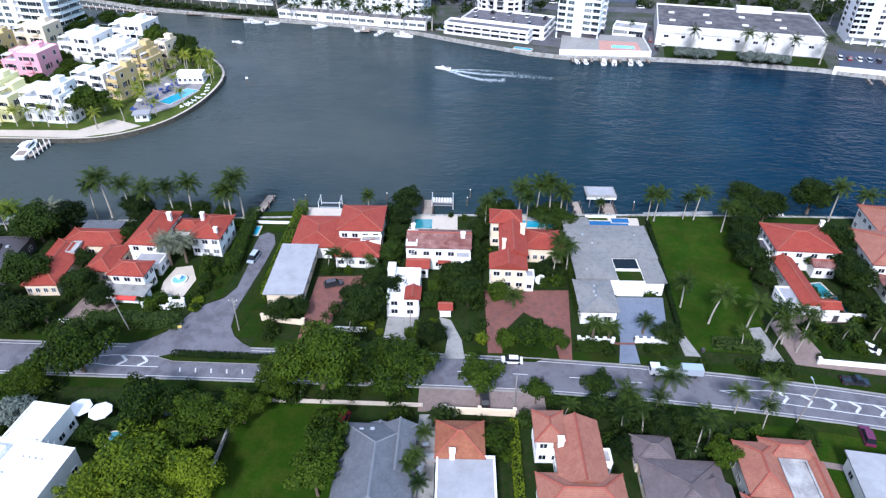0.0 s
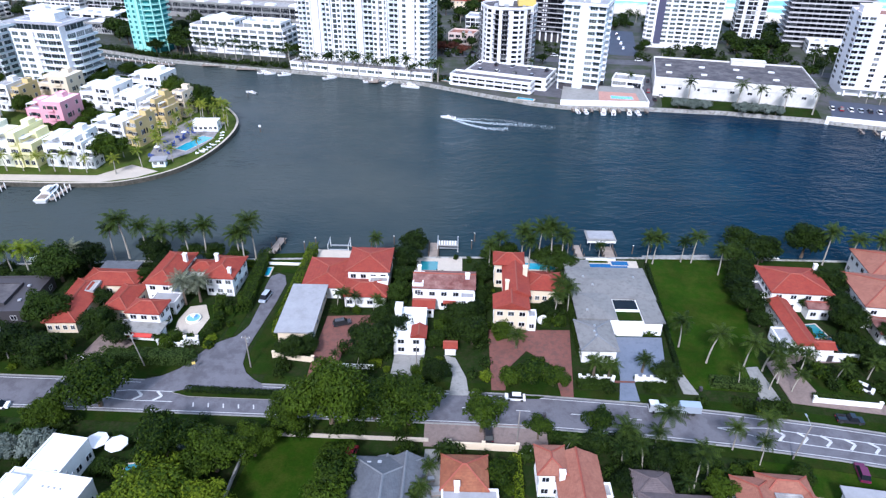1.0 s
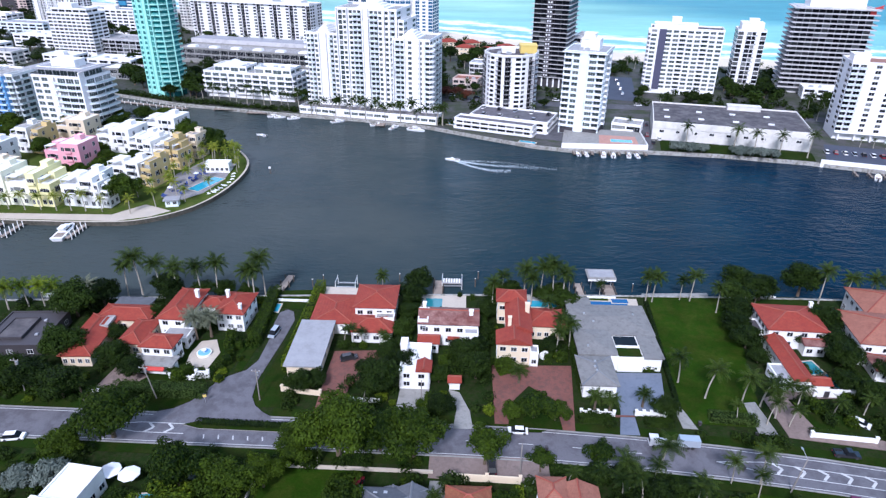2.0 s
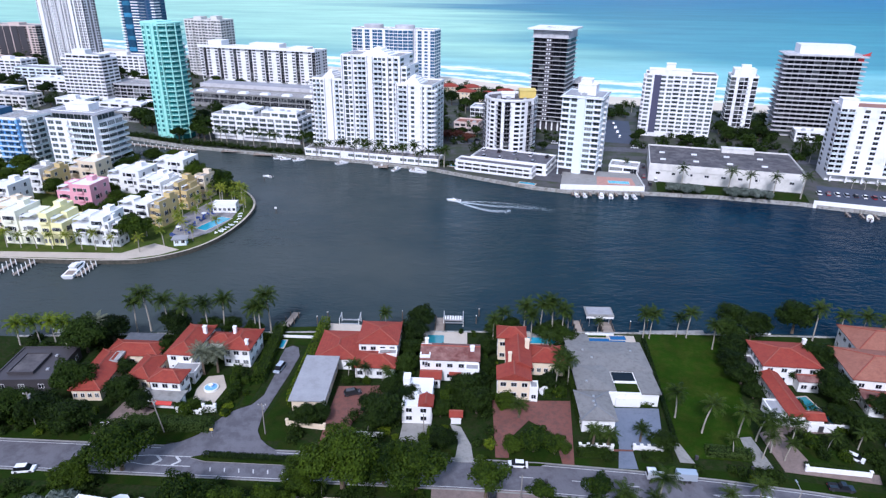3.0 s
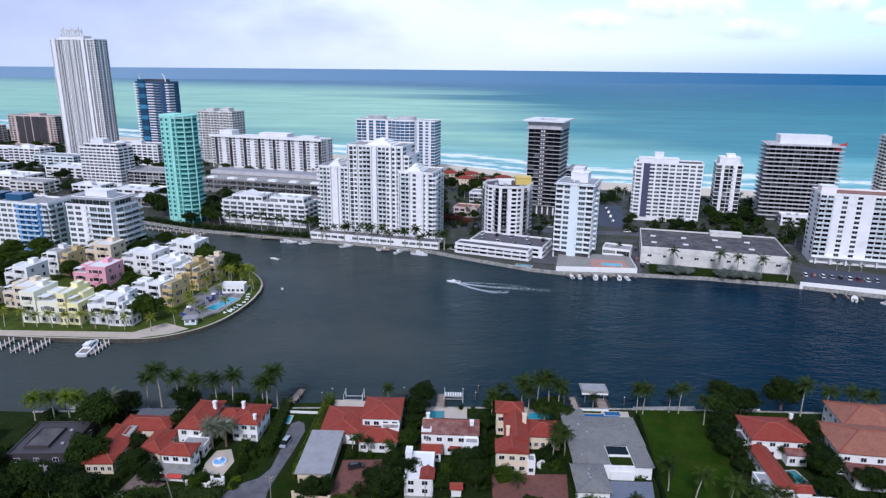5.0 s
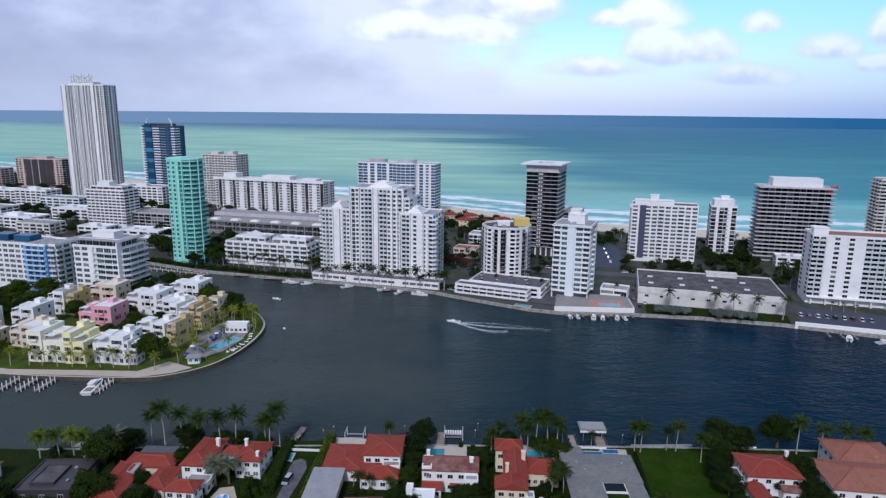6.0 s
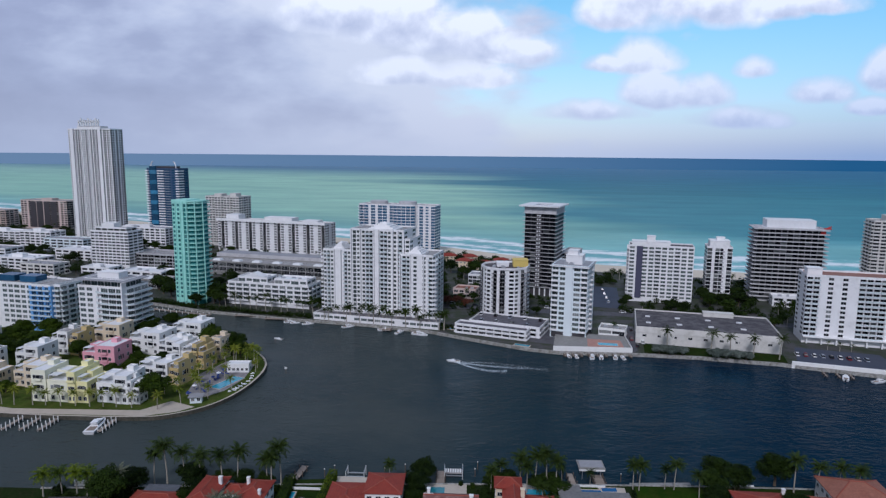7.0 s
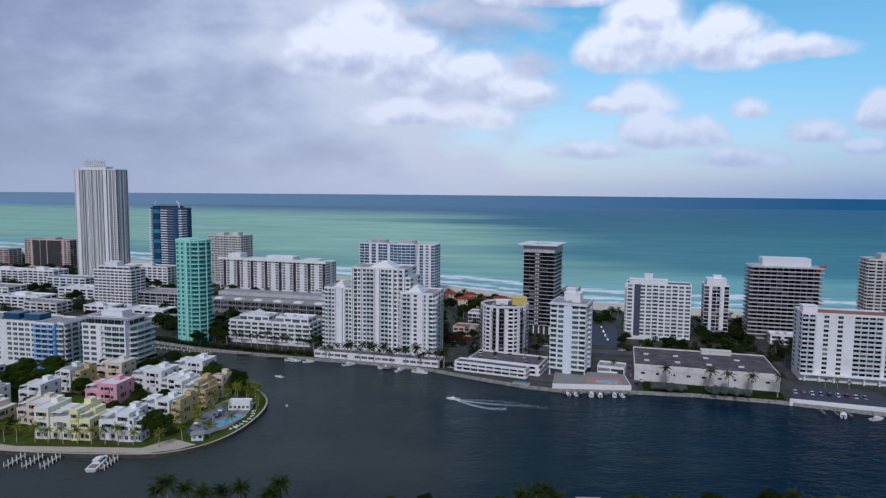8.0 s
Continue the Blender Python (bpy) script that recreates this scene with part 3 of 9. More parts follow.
class Geo:
    """A growing mesh: vertices, faces and a material slot per face."""

    def __init__(self):
        self.v, self.f, self.m = [], [], []

    def face(self, pts, m=0):
        n = len(self.v)
        self.v += [tuple(p) for p in pts]
        self.f.append(tuple(range(n, n + len(pts))))
        self.m.append(m)
        return self

    def box(self, x0, y0, z0, x1, y1, z1, m=0, top=None, taper=0.0):
        n = len(self.v)
        a = taper
        self.v += [(x0, y0, z0), (x1, y0, z0), (x1, y1, z0), (x0, y1, z0), (x0 + a, y0 + a, z1), (x1 - a, y0 + a, z1), (x1 - a, y1 - a, z1), (x0 + a, y1 - a, z1)]
        for q in ((0, 1, 5, 4), (1, 2, 6, 5), (2, 3, 7, 6), (3, 0, 4, 7), (3, 2, 1, 0)):
            self.f.append(tuple(n + i for i in q))
            self.m.append(m)
        self.f.append((n + 4, n + 5, n + 6, n + 7))
        self.m.append(m if top is None else top)
        return self

    def prism(self, poly, z0, z1, m=0, top=None):
        n, k = len(self.v), len(poly)
        self.v += [(p[0], p[1], z0) for p in poly] + [(p[0], p[1], z1) for p in poly]
        for i in range(k):
            j = (i + 1) % k
            self.f.append((n + i, n + j, n + k + j, n + k + i))
            self.m.append(m)
        self.f.append(tuple(n + k + i for i in range(k)))
        self.m.append(m if top is None else top)
        self.f.append(tuple(n + i for i in reversed(range(k))))
        self.m.append(m)
        return self

    def tube(self, pts, radii, sides=6, m=0):
        """A tapered tube along points."""
        n = len(self.v)
        for p, r in zip(pts, radii):
            for i in range(sides):
                a = 2 * math.pi * i / sides
                self.v.append((p[0] + r * math.cos(a), p[1] + r * math.sin(a), p[2]))
        for k in range(len(pts) - 1):
            for i in range(sides):
                j = (i + 1) % sides
                self.f.append((n + k * sides + i, n + k * sides + j, n + (k + 1) * sides + j, n + (k + 1) * sides + i))
                self.m.append(m)
        self.f.append(tuple(n + (len(pts) - 1) * sides + i for i in range(sides)))
        self.m.append(m)
        return self

    def bar(self, a, b, w, m=0):
        """A square bar from a to b."""
        a, b = Vector(a), Vector(b)
        d = (b - a).normalized()
        s = d.orthogonal().normalized() * w / 2
        t = d.cross(s).normalized() * w / 2
        n = len(self.v)
        for p in (a, b):
            self.v += [tuple(p + s + t), tuple(p - s + t), tuple(p - s - t), tuple(p + s - t)]
        for q in ((0, 1, 5, 4), (1, 2, 6, 5), (2, 3, 7, 6), (3, 0, 4, 7), (3, 2, 1, 0), (4, 5, 6, 7)):
            self.f.append(tuple(n + i for i in q))
            self.m.append(m)
        return self

    def add(self, other, mat4):
        n = len(self.v)
        self.v += [tuple(mat4 @ Vector(p)) for p in other.v]
        self.f += [tuple(i + n for i in q) for q in other.f]
        self.m += other.m
        return self

    def mesh(self, name, mats, smooth=False):
        me = bpy.data.meshes.new(name)
        me.from_pydata(self.v, [], self.f)
        for mt in mats if isinstance(mats, (list, tuple)) else [mats]:
            me.materials.append(M[mt])
        me.polygons.foreach_set("material_index", self.m)
        if smooth:
            me.polygons.foreach_set("use_smooth", [True] * len(self.f))
        me.update()
        return me


def thing(name, x, y, z, rz, label, category, group="", kind=""):
    ob = new(name)
    ob.empty_display_size = 0.5
    ob.matrix_basis = pose(x, y, z, 0, 0, rz)
    return tagged(ob, label, category, group, kind)


def part(name, geo, mats, parent, label="", smooth=False):
    me = geo if isinstance(geo, bpy.types.Mesh) else geo.mesh(name, mats, smooth)
    ob = new(name, me)
    ob.parent = parent
    return tagged(ob, label)


def single(name, geo, mats, label, category, kind="", group="", x=0.0, y=0.0, z=0.0, rz=0.0, smooth=False):
    ob = new(name, geo.mesh(name, mats, smooth))
    ob.matrix_basis = pose(x, y, z, 0, 0, rz)
    return tagged(ob, label, category, group, kind)


# ---------------------------------------------------------------- ground and water
def shore_y(x):
    """The near seawall's line."""
    return 164.8 + 0.045 * x - 0.00020 * x * x if -140 < x < 140 else 155.0


def build_ground():
    xs = [-900, -420, -140] + list(range(-120, 141, 20)) + [420, 900]
    line = [(x, shore_y(x) if -140 <= x <= 140 else 155.0) for x in xs]
    g = Geo().prism([(-900, -500), (900, -500)] + line[::-1], -2.0, G)
    single("ground", g, "soil", "dark garden soil and leaf litter of the near shore", "ground", "structure")
    cap = Geo()
    for (x0, y0), (x1, y1) in zip(line[2:-2], line[3:-1]):
        cap.prism([(x0, y0 - 0.5), (x1, y1 - 0.5), (x1, y1 + 0.25), (x0, y0 + 0.25)], -1.5, G + 0.28)
    single("seawall", cap, "seawall", "weathered concrete seawall along the near shore", "seawall", "structure")
    single("lagoon", Geo().face([(-3000, 100, 0), (3000, 100, 0), (3000, 480, 0), (-3000, 480, 0)]), "lagoon", "dark blue rippled lagoon water", "water", "structure")
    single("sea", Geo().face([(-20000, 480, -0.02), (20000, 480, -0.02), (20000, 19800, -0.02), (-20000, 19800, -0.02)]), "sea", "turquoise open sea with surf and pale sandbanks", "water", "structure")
    # the far strip of land between lagoon and sea
    quay = [(-3000, 560), (-520, 520), (-330, 468), (-251, 427), (-186, 398), (-119, 380), (-65, 369), (-21, 355), (10, 337), (38, 322), (56, 316.5), (97, 316), (133, 312), (173, 303), (213, 288), (420, 235), (3000, -200)]
    inner = [(3000, -180), (800, 405), (354, 520), (249, 545), (130, 575), (60, 615), (0, 662), (-60, 704), (-300, 818), (-690, 992), (-3000, 2030)]
    single("far_shore", Geo().prism(quay + inner, -2.0, G), "city_ground", "built-up strip of land between lagoon and sea", "ground", "structure")
    wall = Geo()
    for (x0, y0), (x1, y1) in zip(quay[2:-2], quay[3:-1]):
        wall.prism([(x0, y0 - 0.6), (x1, y1 - 0.6), (x1, y1 + 0.6), (x0, y0 + 0.6)], -1.5, G + 0.35)
    single("far_seawall", wall, "seawall", "concrete seawall of the far shore", "seawall", "structure")
    beach = Geo()
    sea_edge = [(x + 18 + 0.02 * abs(x), y + 62) for x, y in inner]
    for i in range(len(inner) - 1):
        (ax, ay), (bx, by), (cx, cy), (dx_, dy_) = inner[i], inner[i + 1], sea_edge[i + 1], sea_edge[i]
        beach.face([(ax, ay - 3, G + 0.05), (dx_, dy_, -0.5), (cx, cy, -0.5), (bx, by - 3, G + 0.05)])
    single("beach", beach, "sand", "pale sand beach sloping into the surf", "beach", "structure")
    # the peninsula with the coloured town houses
    tip = [(-900, 250), (-222, 220), (-196, 213.5), (-135, 213), (-123, 217.5), (-112, 227), (-105.5, 241), (-102.3, 259), (-102.3, 277), (-106, 291), (-116, 306), (-135, 326), (-158, 345), (-195, 362), (-260, 376), (-900, 398)]
    for _ in range(2):      # round the corners of the shore
        soft = [tip[0]]
        for (x0, y0), (x1, y1) in zip(tip[1:-2], tip[2:-1]):
            soft += [(x0 * 0.75 + x1 * 0.25, y0 * 0.75 + y1 * 0.25), (x0 * 0.25 + x1 * 0.75, y0 * 0.25 + y1 * 0.75)]
        tip = soft + [tip[-2], tip[-1]]
    single("peninsula", Geo().prism(tip, -2.0, G), "grass_sunny", "grassy peninsula with a curved seawall", "ground", "structure")
    wall = Geo()
    for (x0, y0), (x1, y1) in zip(tip[:-1], tip[1:]):
        d = Vector((x1 - x0, y1 - y0, 0)).normalized()
        nx, ny = d.y * 0.5, -d.x * 0.5
        # sides in dark brown, top in pale stone
        wall.prism([(x0 + nx, y0 + ny), (x1 + nx, y1 + ny), (x1 - nx, y1 - ny), (x0 - nx, y0 - ny)], -1.5, G + 0.3, 0, 1)
    single("peninsula_seawall", wall, ["brown_wall", "stone_walk"], "pale stone seawall round the peninsula", "seawall", "structure")
    walk_way = Geo().prism([(-300, 225.5), (-222, 222), (-196, 215), (-136, 215), (-124, 220), (-118, 226), (-131, 232), (-140, 221), (-196, 220), (-222, 226), (-300, 230)], G - 0.2, G + 0.06)
    single("promenade", walk_way, "stone_walk", "pale stone promenade along the peninsula", "pavement", "structure")
    deck = Geo().prism([(-128, 240), (-118, 238), (-112, 246), (-108.5, 262), (-110, 284), (-126, 290), (-133, 268)], G - 0.2, G + 0.08)
    single("pool_deck", deck, "deck_stone", "grey stone deck round the peninsula pool", "pavement", "structure")


def strip(g, pts, w0, w1, z0, z1, m=0):
    """One connected ribbon along a line, from w0 to w1 to its left."""
    n, k = len(g.v), len(pts)
    for i, (x, y) in enumerate(pts):
        (ax, ay), (bx, by) = pts[max(0, i - 1)], pts[min(k - 1, i + 1)]
        d = Vector((bx - ax, by - ay, 0)).normalized()
        nx, ny = -d.y, d.x
        g.v += [(x + nx * w0, y + ny * w0, z0), (x + nx * w1, y + ny * w1, z0), (x + nx * w1, y + ny * w1, z1), (x + nx * w0, y + ny * w0, z1)]
    for i in range(k - 1):
        a, b = n + 4 * i, n + 4 * i + 4
        for p, q in ((0, 1), (1, 2), (2, 3), (3, 0)):
            g.f.append((a + p, a + q, b + q, b + p))
            g.m.append(m)
    g.f += [(n + 3, n + 2, n + 1, n), tuple(n + 4 * (k - 1) + i for i in range(4))]
    g.m += [m, m]
    return g


def road_mid(x):
    """Centre line of the road along the houses."""
    return 100.2 - 0.02 * x - 0.00092 * x * x if x > 0 else 100.2 - 0.018 * x


def build_road():
    line = [(x, road_mid(x)) for x in range(-500, 501, 20)]
    line = [(x, y if abs(x) < 200 else road_mid(200 if x > 0 else -200)) for x, y in line]
    single("road", strip(Geo(), line, -4.9, 4.9, G - 0.3, G + 0.10), "asphalt", "grey worn asphalt road with painted lanes", "road", "structure")
    west = [p for p in line if p[0] < -75] + [(-72, road_mid(-72))]
    east = [(-44.4, road_mid(-44.4))] + [p for p in line if p[0] > -42]
    for run, w0, w1 in ((line, -5.25, -4.9), (west, 4.9, 5.25), (east, 4.9, 5.25)):
        single("kerb", strip(Geo(), run, w0, w1, G - 0.3, G + 0.22), "concrete", "pale concrete kerb along the road", "kerb", "structure")
    for run, w0, w1 in ((line, -8.0, -5.25), (west, 5.25, 8.2), (east, 5.25, 8.2)):
        single("verge", strip(Geo(), run, w0, w1, G - 0.3, G + 0.12), "grass", "mown grass verge along the road", "grass", "structure")
    paint = Geo()
    near = [p for p in line if abs(p[0]) <= 240]
    strip(paint, near, 4.2, 4.36, G + 0.10, G + 0.115)
    strip(paint, near, -4.36, -4.2, G + 0.10, G + 0.115)
    for x in range(-34, 40, 12):
        strip(paint, [(x, road_mid(x)), (x + 3.2, road_mid(x + 3.2))], -0.09, 0.09, G + 0.10, G + 0.115)
    # hatched islands
    for x0, n, sgn in ((69, 6, 1), (-72, 2, 1)):
        for i in range(n):
            x, y = x0 + i * 4.6, road_mid(x0 + i * 4.6)
            strip(paint, [(x, y + 1.5), (x + 1.6, y)], -0.28, 0.28, G + 0.10, G + 0.118)
            strip(paint, [(x + 1.6, y), (x, y - 1.5)], -0.28, 0.28, G + 0.10, G + 0.118)
        ends = [(x0 - 12, road_mid(x0 - 12)), (x0 - 2, road_mid(x0 - 2) + 1.6), (x0 + n * 4.6, road_mid(x0 + n * 4.6) + 1.6)]
        strip(paint, ends, -0.1, 0.1, G + 0.10, G + 0.115)
        ends = [(x0 - 12, road_mid(x0 - 12)), (x0 - 2, road_mid(x0 - 2) - 1.6), (x0 + n * 4.6, road_mid(x0 + n * 4.6) - 1.6)]
        strip(paint, ends, -0.1, 0.1, G + 0.10, G + 0.115)
    for i in range(8):
        x = -58 + i * 3.4
        strip(paint, [(x, road_mid(x) - 1.6), (x + 0.4, road_mid(x) - 2.9)], -0.14, 0.14, G + 0.10, G + 0.115)
    single("road_paint", paint, "paint_line", "white lane lines and hatched islands", "road marking", "structure")
    island = [(-64, 102.6), (-61, 103.7), (-34, 103.0), (-31.5, 102), (-34, 100.9), (-60, 101.4)]
    single("median", Geo().prism(island, G, G + 0.3, 0, 1), ["concrete", "grass"], "kerbed grass median in the road", "median", "structure")
    # the side street with its round end
    street = [(-72.5, 105.2), (-43.8, 104.8), (-44.2, 106.2), (-46.6, 107.6), (-49.2, 110), (-50.9, 113.2), (-51.5, 119), (-49.3, 138), (-48.6, 148), (-50, 152.6), (-52, 153.6), (-54, 152), (-54.2, 146), (-53.4, 138), (-53.6, 128), (-55.6, 123.6), (-59.4, 121), (-61.8, 118), (-63.1, 115.2), (-65.2, 111), (-68.4, 108.2), (-72.2, 106.8)]
    single("side_street", Geo().prism(street, G - 0.3, G + 0.126), "asphalt", "narrow asphalt side street with a rounded end", "road", "structure")


def patch(name, pts, mat, label, category, lift=0.10, kind="structure"):
    return single(name, Geo().prism(pts, G - 0.2, G + lift), mat, label, category, kind)


def build_lots():
    patch("empty_lot", [(54.6, 108.3), (73, 107.2), (75.6, 125.6), (79, 138), (81, 154.6), (82, 167.5), (59.5, 168), (56, 142), (53.6, 120)], "grass_fresh", "wide mown lawn of an empty plot", "lawn")
    patch("street_lawn", [(-50.8, 113), (-48.6, 109.6), (-41, 109.6), (-43, 124), (-45, 166), (-59, 164.5), (-56, 155), (-47.6, 154), (-48, 138)], "grass", "grass strip beside the side street", "lawn")
    patch("street_lawn", [(-56.6, 123.5), (-54.5, 147), (-57, 162), (-60, 162), (-59, 140), (-58.6, 123)], "grass", "grass strip beside the side street", "lawn")
    patch("corner_lawn", [(-110, 108.5), (-68, 108.2), (-63.4, 113.6), (-63, 116), (-110, 116)], "grass", "mown grass at the street corner", "lawn")
    patch("near_lawn", [(-43.5, 62), (-18.5, 62), (-20.5, 90.2), (-40.5, 90.2)], "grass_fresh", "bright mown lawn behind a low wall", "lawn")
    patch("far_left_lawn", [(-118, 86), (-84, 87), (-84, 92), (-118, 92)], "grass", "grass strip by the road", "lawn")
    patch("right_lawn", [(62, 88), (90, 82.5), (112, 76), (112, 58), (66, 60)], "grass_fresh", "mown lawn with a paved path", "lawn")
    patch("garden_path", [(66, 79.5), (110, 71), (110, 69.6), (66, 78)], "pavers_pink", "pinkish paved garden path", "path", 0.115)
    patch("right_front_lawn", [(78, 105), (93, 103.4), (96, 112), (80, 113)], "grass", "small front lawn behind a white wall", "lawn")
    patch("pool_lawn", [(88, 157), (112, 156), (112, 168), (88, 168.5)], "grass", "shaded lawn by the seawall", "lawn")
    patch("court_garden", [(-84, 118), (-60, 120), (-58, 137), (-78, 137)], "grass", "planted courtyard garden", "lawn")
    patch("forecourt_bed", [(18 + 5.4 * math.cos(i * 0.45), 109.5 + 6.2 * math.sin(i * 0.45)) for i in range(14)], "grass", "round planted bed in the forecourt", "lawn", 0.2)
    # drives and forecourts
    patch("red_drive", [(-34.5, 106.5), (-29, 106.6), (-27.5, 118), (-21, 127), (-21, 134), (-34, 133), (-34.5, 120)], "pavers_red", "red paver driveway", "driveway", 0.17)
    patch("villa_forecourt", [(8.8, 106), (12, 106), (12.6, 113), (18, 120.5), (24, 115), (24.6, 104.5), (27.4, 104.3), (30, 129.2), (8.8, 128.6)], "pavers_red", "terracotta paved forecourt with a curved bed", "driveway", 0.17)
    patch("blue_forecourt", [(40.6, 126.8), (53.2, 127), (50.5, 112.3), (42.4, 112), (42.2, 103.5), (37.6, 103.6), (39.5, 112), (39.6, 120)], "pavers_blue", "blue-grey stone forecourt", "driveway", 0.17)
    patch("grey_drive", [(-15, 110), (-7.6, 108), (-7.2, 118.5), (-14.6, 118)], "concrete", "pale concrete driveway", "driveway", 0.115)
    patch("curved_drive", [(-1, 104), (3.6, 104), (3, 110), (0.4, 117), (-2.4, 118), (-0.2, 111)], "concrete", "pale curved driveway", "driveway", 0.17)
    patch("lot_drive", [(70, 105.4), (74.4, 104.6), (73.4, 116.5), (70.4, 116)], "concrete", "pale concrete drive", "driveway", 0.17)
    patch("lot_drive", [(52.8, 106.4), (56.2, 106.2), (54.6, 113), (52.6, 116)], "concrete", "pale concrete drive", "driveway", 0.17)
    patch("pink_forecourt", [(76.5, 104.3), (97, 101), (98, 104), (84, 107), (82, 118), (96, 119), (94, 126), (76, 118)], "pavers_pink", "pinkish gravel forecourt", "driveway", 0.17)
    patch("brick_apron", [(-6, 88.8), (20, 88.2), (20, 95.2), (-6, 95.6)], "pavers_pink", "brick apron beside the road", "pavement", 0.13)
    patch("construction_yard", [(-6.5, 66), (-2.2, 66), (-2.2, 84), (2, 88), (-5.6, 88)], "concrete", "cluttered concrete yard", "yard", 0.11)
    patch("fountain_court", [(-72, 124), (-66, 123), (-65, 131), (-68, 137), (-72, 136), (-73, 130)], "stone_walk", "round stone fountain court", "pavement", 0.12)
    patch("left_forecourt", [(-92, 110), (-86, 110), (-80, 120), (-90, 124)], "pavers_pink", "shaded brick forecourt", "driveway", 0.11)
    single("terrace", Geo().prism([(-44.5, 157.4), (-30.4, 158.2), (-30.2, 167.4), (-44, 168)], -1.5, G + 0.14), "stone_walk", "pale pool terrace built out over the seawall", "terrace", "structure")
    patch("terrace", [(-12, 153.5), (2, 153.5), (2, 164.8), (-12, 164.6)], "stone_walk", "stone pool terrace by the seawall", "terrace", 0.14)
    patch("terrace", [(33.5, 158), (55, 157.5), (55.5, 164.8), (34, 165)], "stone_walk", "stone pool terrace by the seawall", "terrace", 0.14)
    patch("terrace", [(18, 155), (31, 155), (31, 165.4), (18, 165.2)], "stone_walk", "stone pool terrace by the seawall", "terrace", 0.14)
    patch("promenade", [(58, 166.5), (79, 168), (79, 169.6), (58, 168.3)], "concrete", "pale concrete walk on the seawall", "pavement", 0.16)
    patch("city_road", [(-300, 476), (-130, 440), (40, 408), (130, 400), (330, 352), (332, 364), (132, 412), (40, 420), (-130, 452), (-300, 488)], "asphalt_city", "city street behind the waterside blocks", "road", 0.06)
    patch("car_park", [(92, 430), (116, 424), (130, 500), (106, 506)], "asphalt_dark", "dark asphalt car park", "car park", 0.07)
    patch("car_park", [(98, 318), (101, 322), (112, 375), (94, 380), (86, 330)], "asphalt_city", "asphalt yard beside the warehouse", "car park", 0.07)
    patch("car_park", [(40, 336), (54, 331), (60, 366), (46, 384)], "asphalt_city", "parking strip between the blocks", "car park", 0.07)
    patch("car_park", [(183, 304), (232, 291), (238, 322), (196, 334)], "asphalt_dark", "dark asphalt car park by the quay", "car park", 0.07)
    patch("warehouse_lawn", [(104, 318), (178, 304.5), (182, 318), (108, 336)], "grass", "grass strip in front of the warehouse", "lawn", 0.06)
    single("tower_terrace", Geo().prism([(52, 318.6), (97, 317.6), (99, 345), (58, 352)], G - 2, G + 1.9, 0, 1), ["stucco_white", "concrete"], "raised concrete pool terrace with white walls", "terrace", "structure")
    single("pink_deck", Geo().prism([(72, 320.5), (93, 320), (94, 335), (75, 338)], G + 1.8, G + 1.94), "pavers_salmon", "salmon pool deck", "terrace", "structure")
    rim = Geo()
    for (x0, y0), (x1, y1) in zip([(52, 318.6), (97, 317.6), (99, 345)], [(97, 317.6), (99, 345), (84, 348)]):
        d = Vector((x1 - x0, y1 - y0, 0)).normalized() * 0.3
        rim.prism([(x0, y0), (x1, y1), (x1 - d.y, y1 + d.x), (x0 - d.y, y0 + d.x)], G + 1.9, G + 2.9)
    single("terrace_wall", rim, "stucco_white", "low white parapet round the pool terrace", "wall", "structure")
    single("quay_wall", Geo().prism([(178, 300.4), (236, 283.4), (237, 285), (179, 302.2)], -1.5, G + 2.0), "stucco_white", "white quay wall beside the car park", "wall", "structure")


def pool(x, y, w, d, mat, label, rz=0.0, base=G + 0.14):
    p = thing("swimming_pool", x, y, base, rz, label, "pool", "", "structure")
    part("coping", Geo().box(-w / 2 - 0.4, -d / 2 - 0.4, -0.3, w / 2 + 0.4, d / 2 + 0.4, 0.05), "stone_walk", p)
    part("pool_water", Geo().box(-w / 2, -d / 2, -0.3, w / 2, d / 2, 0.058), mat, p, "still pool water")

# ---------------------------------------------------------------- towers
WINDOWS, BALCONIES, FOOT = {}, {}, []


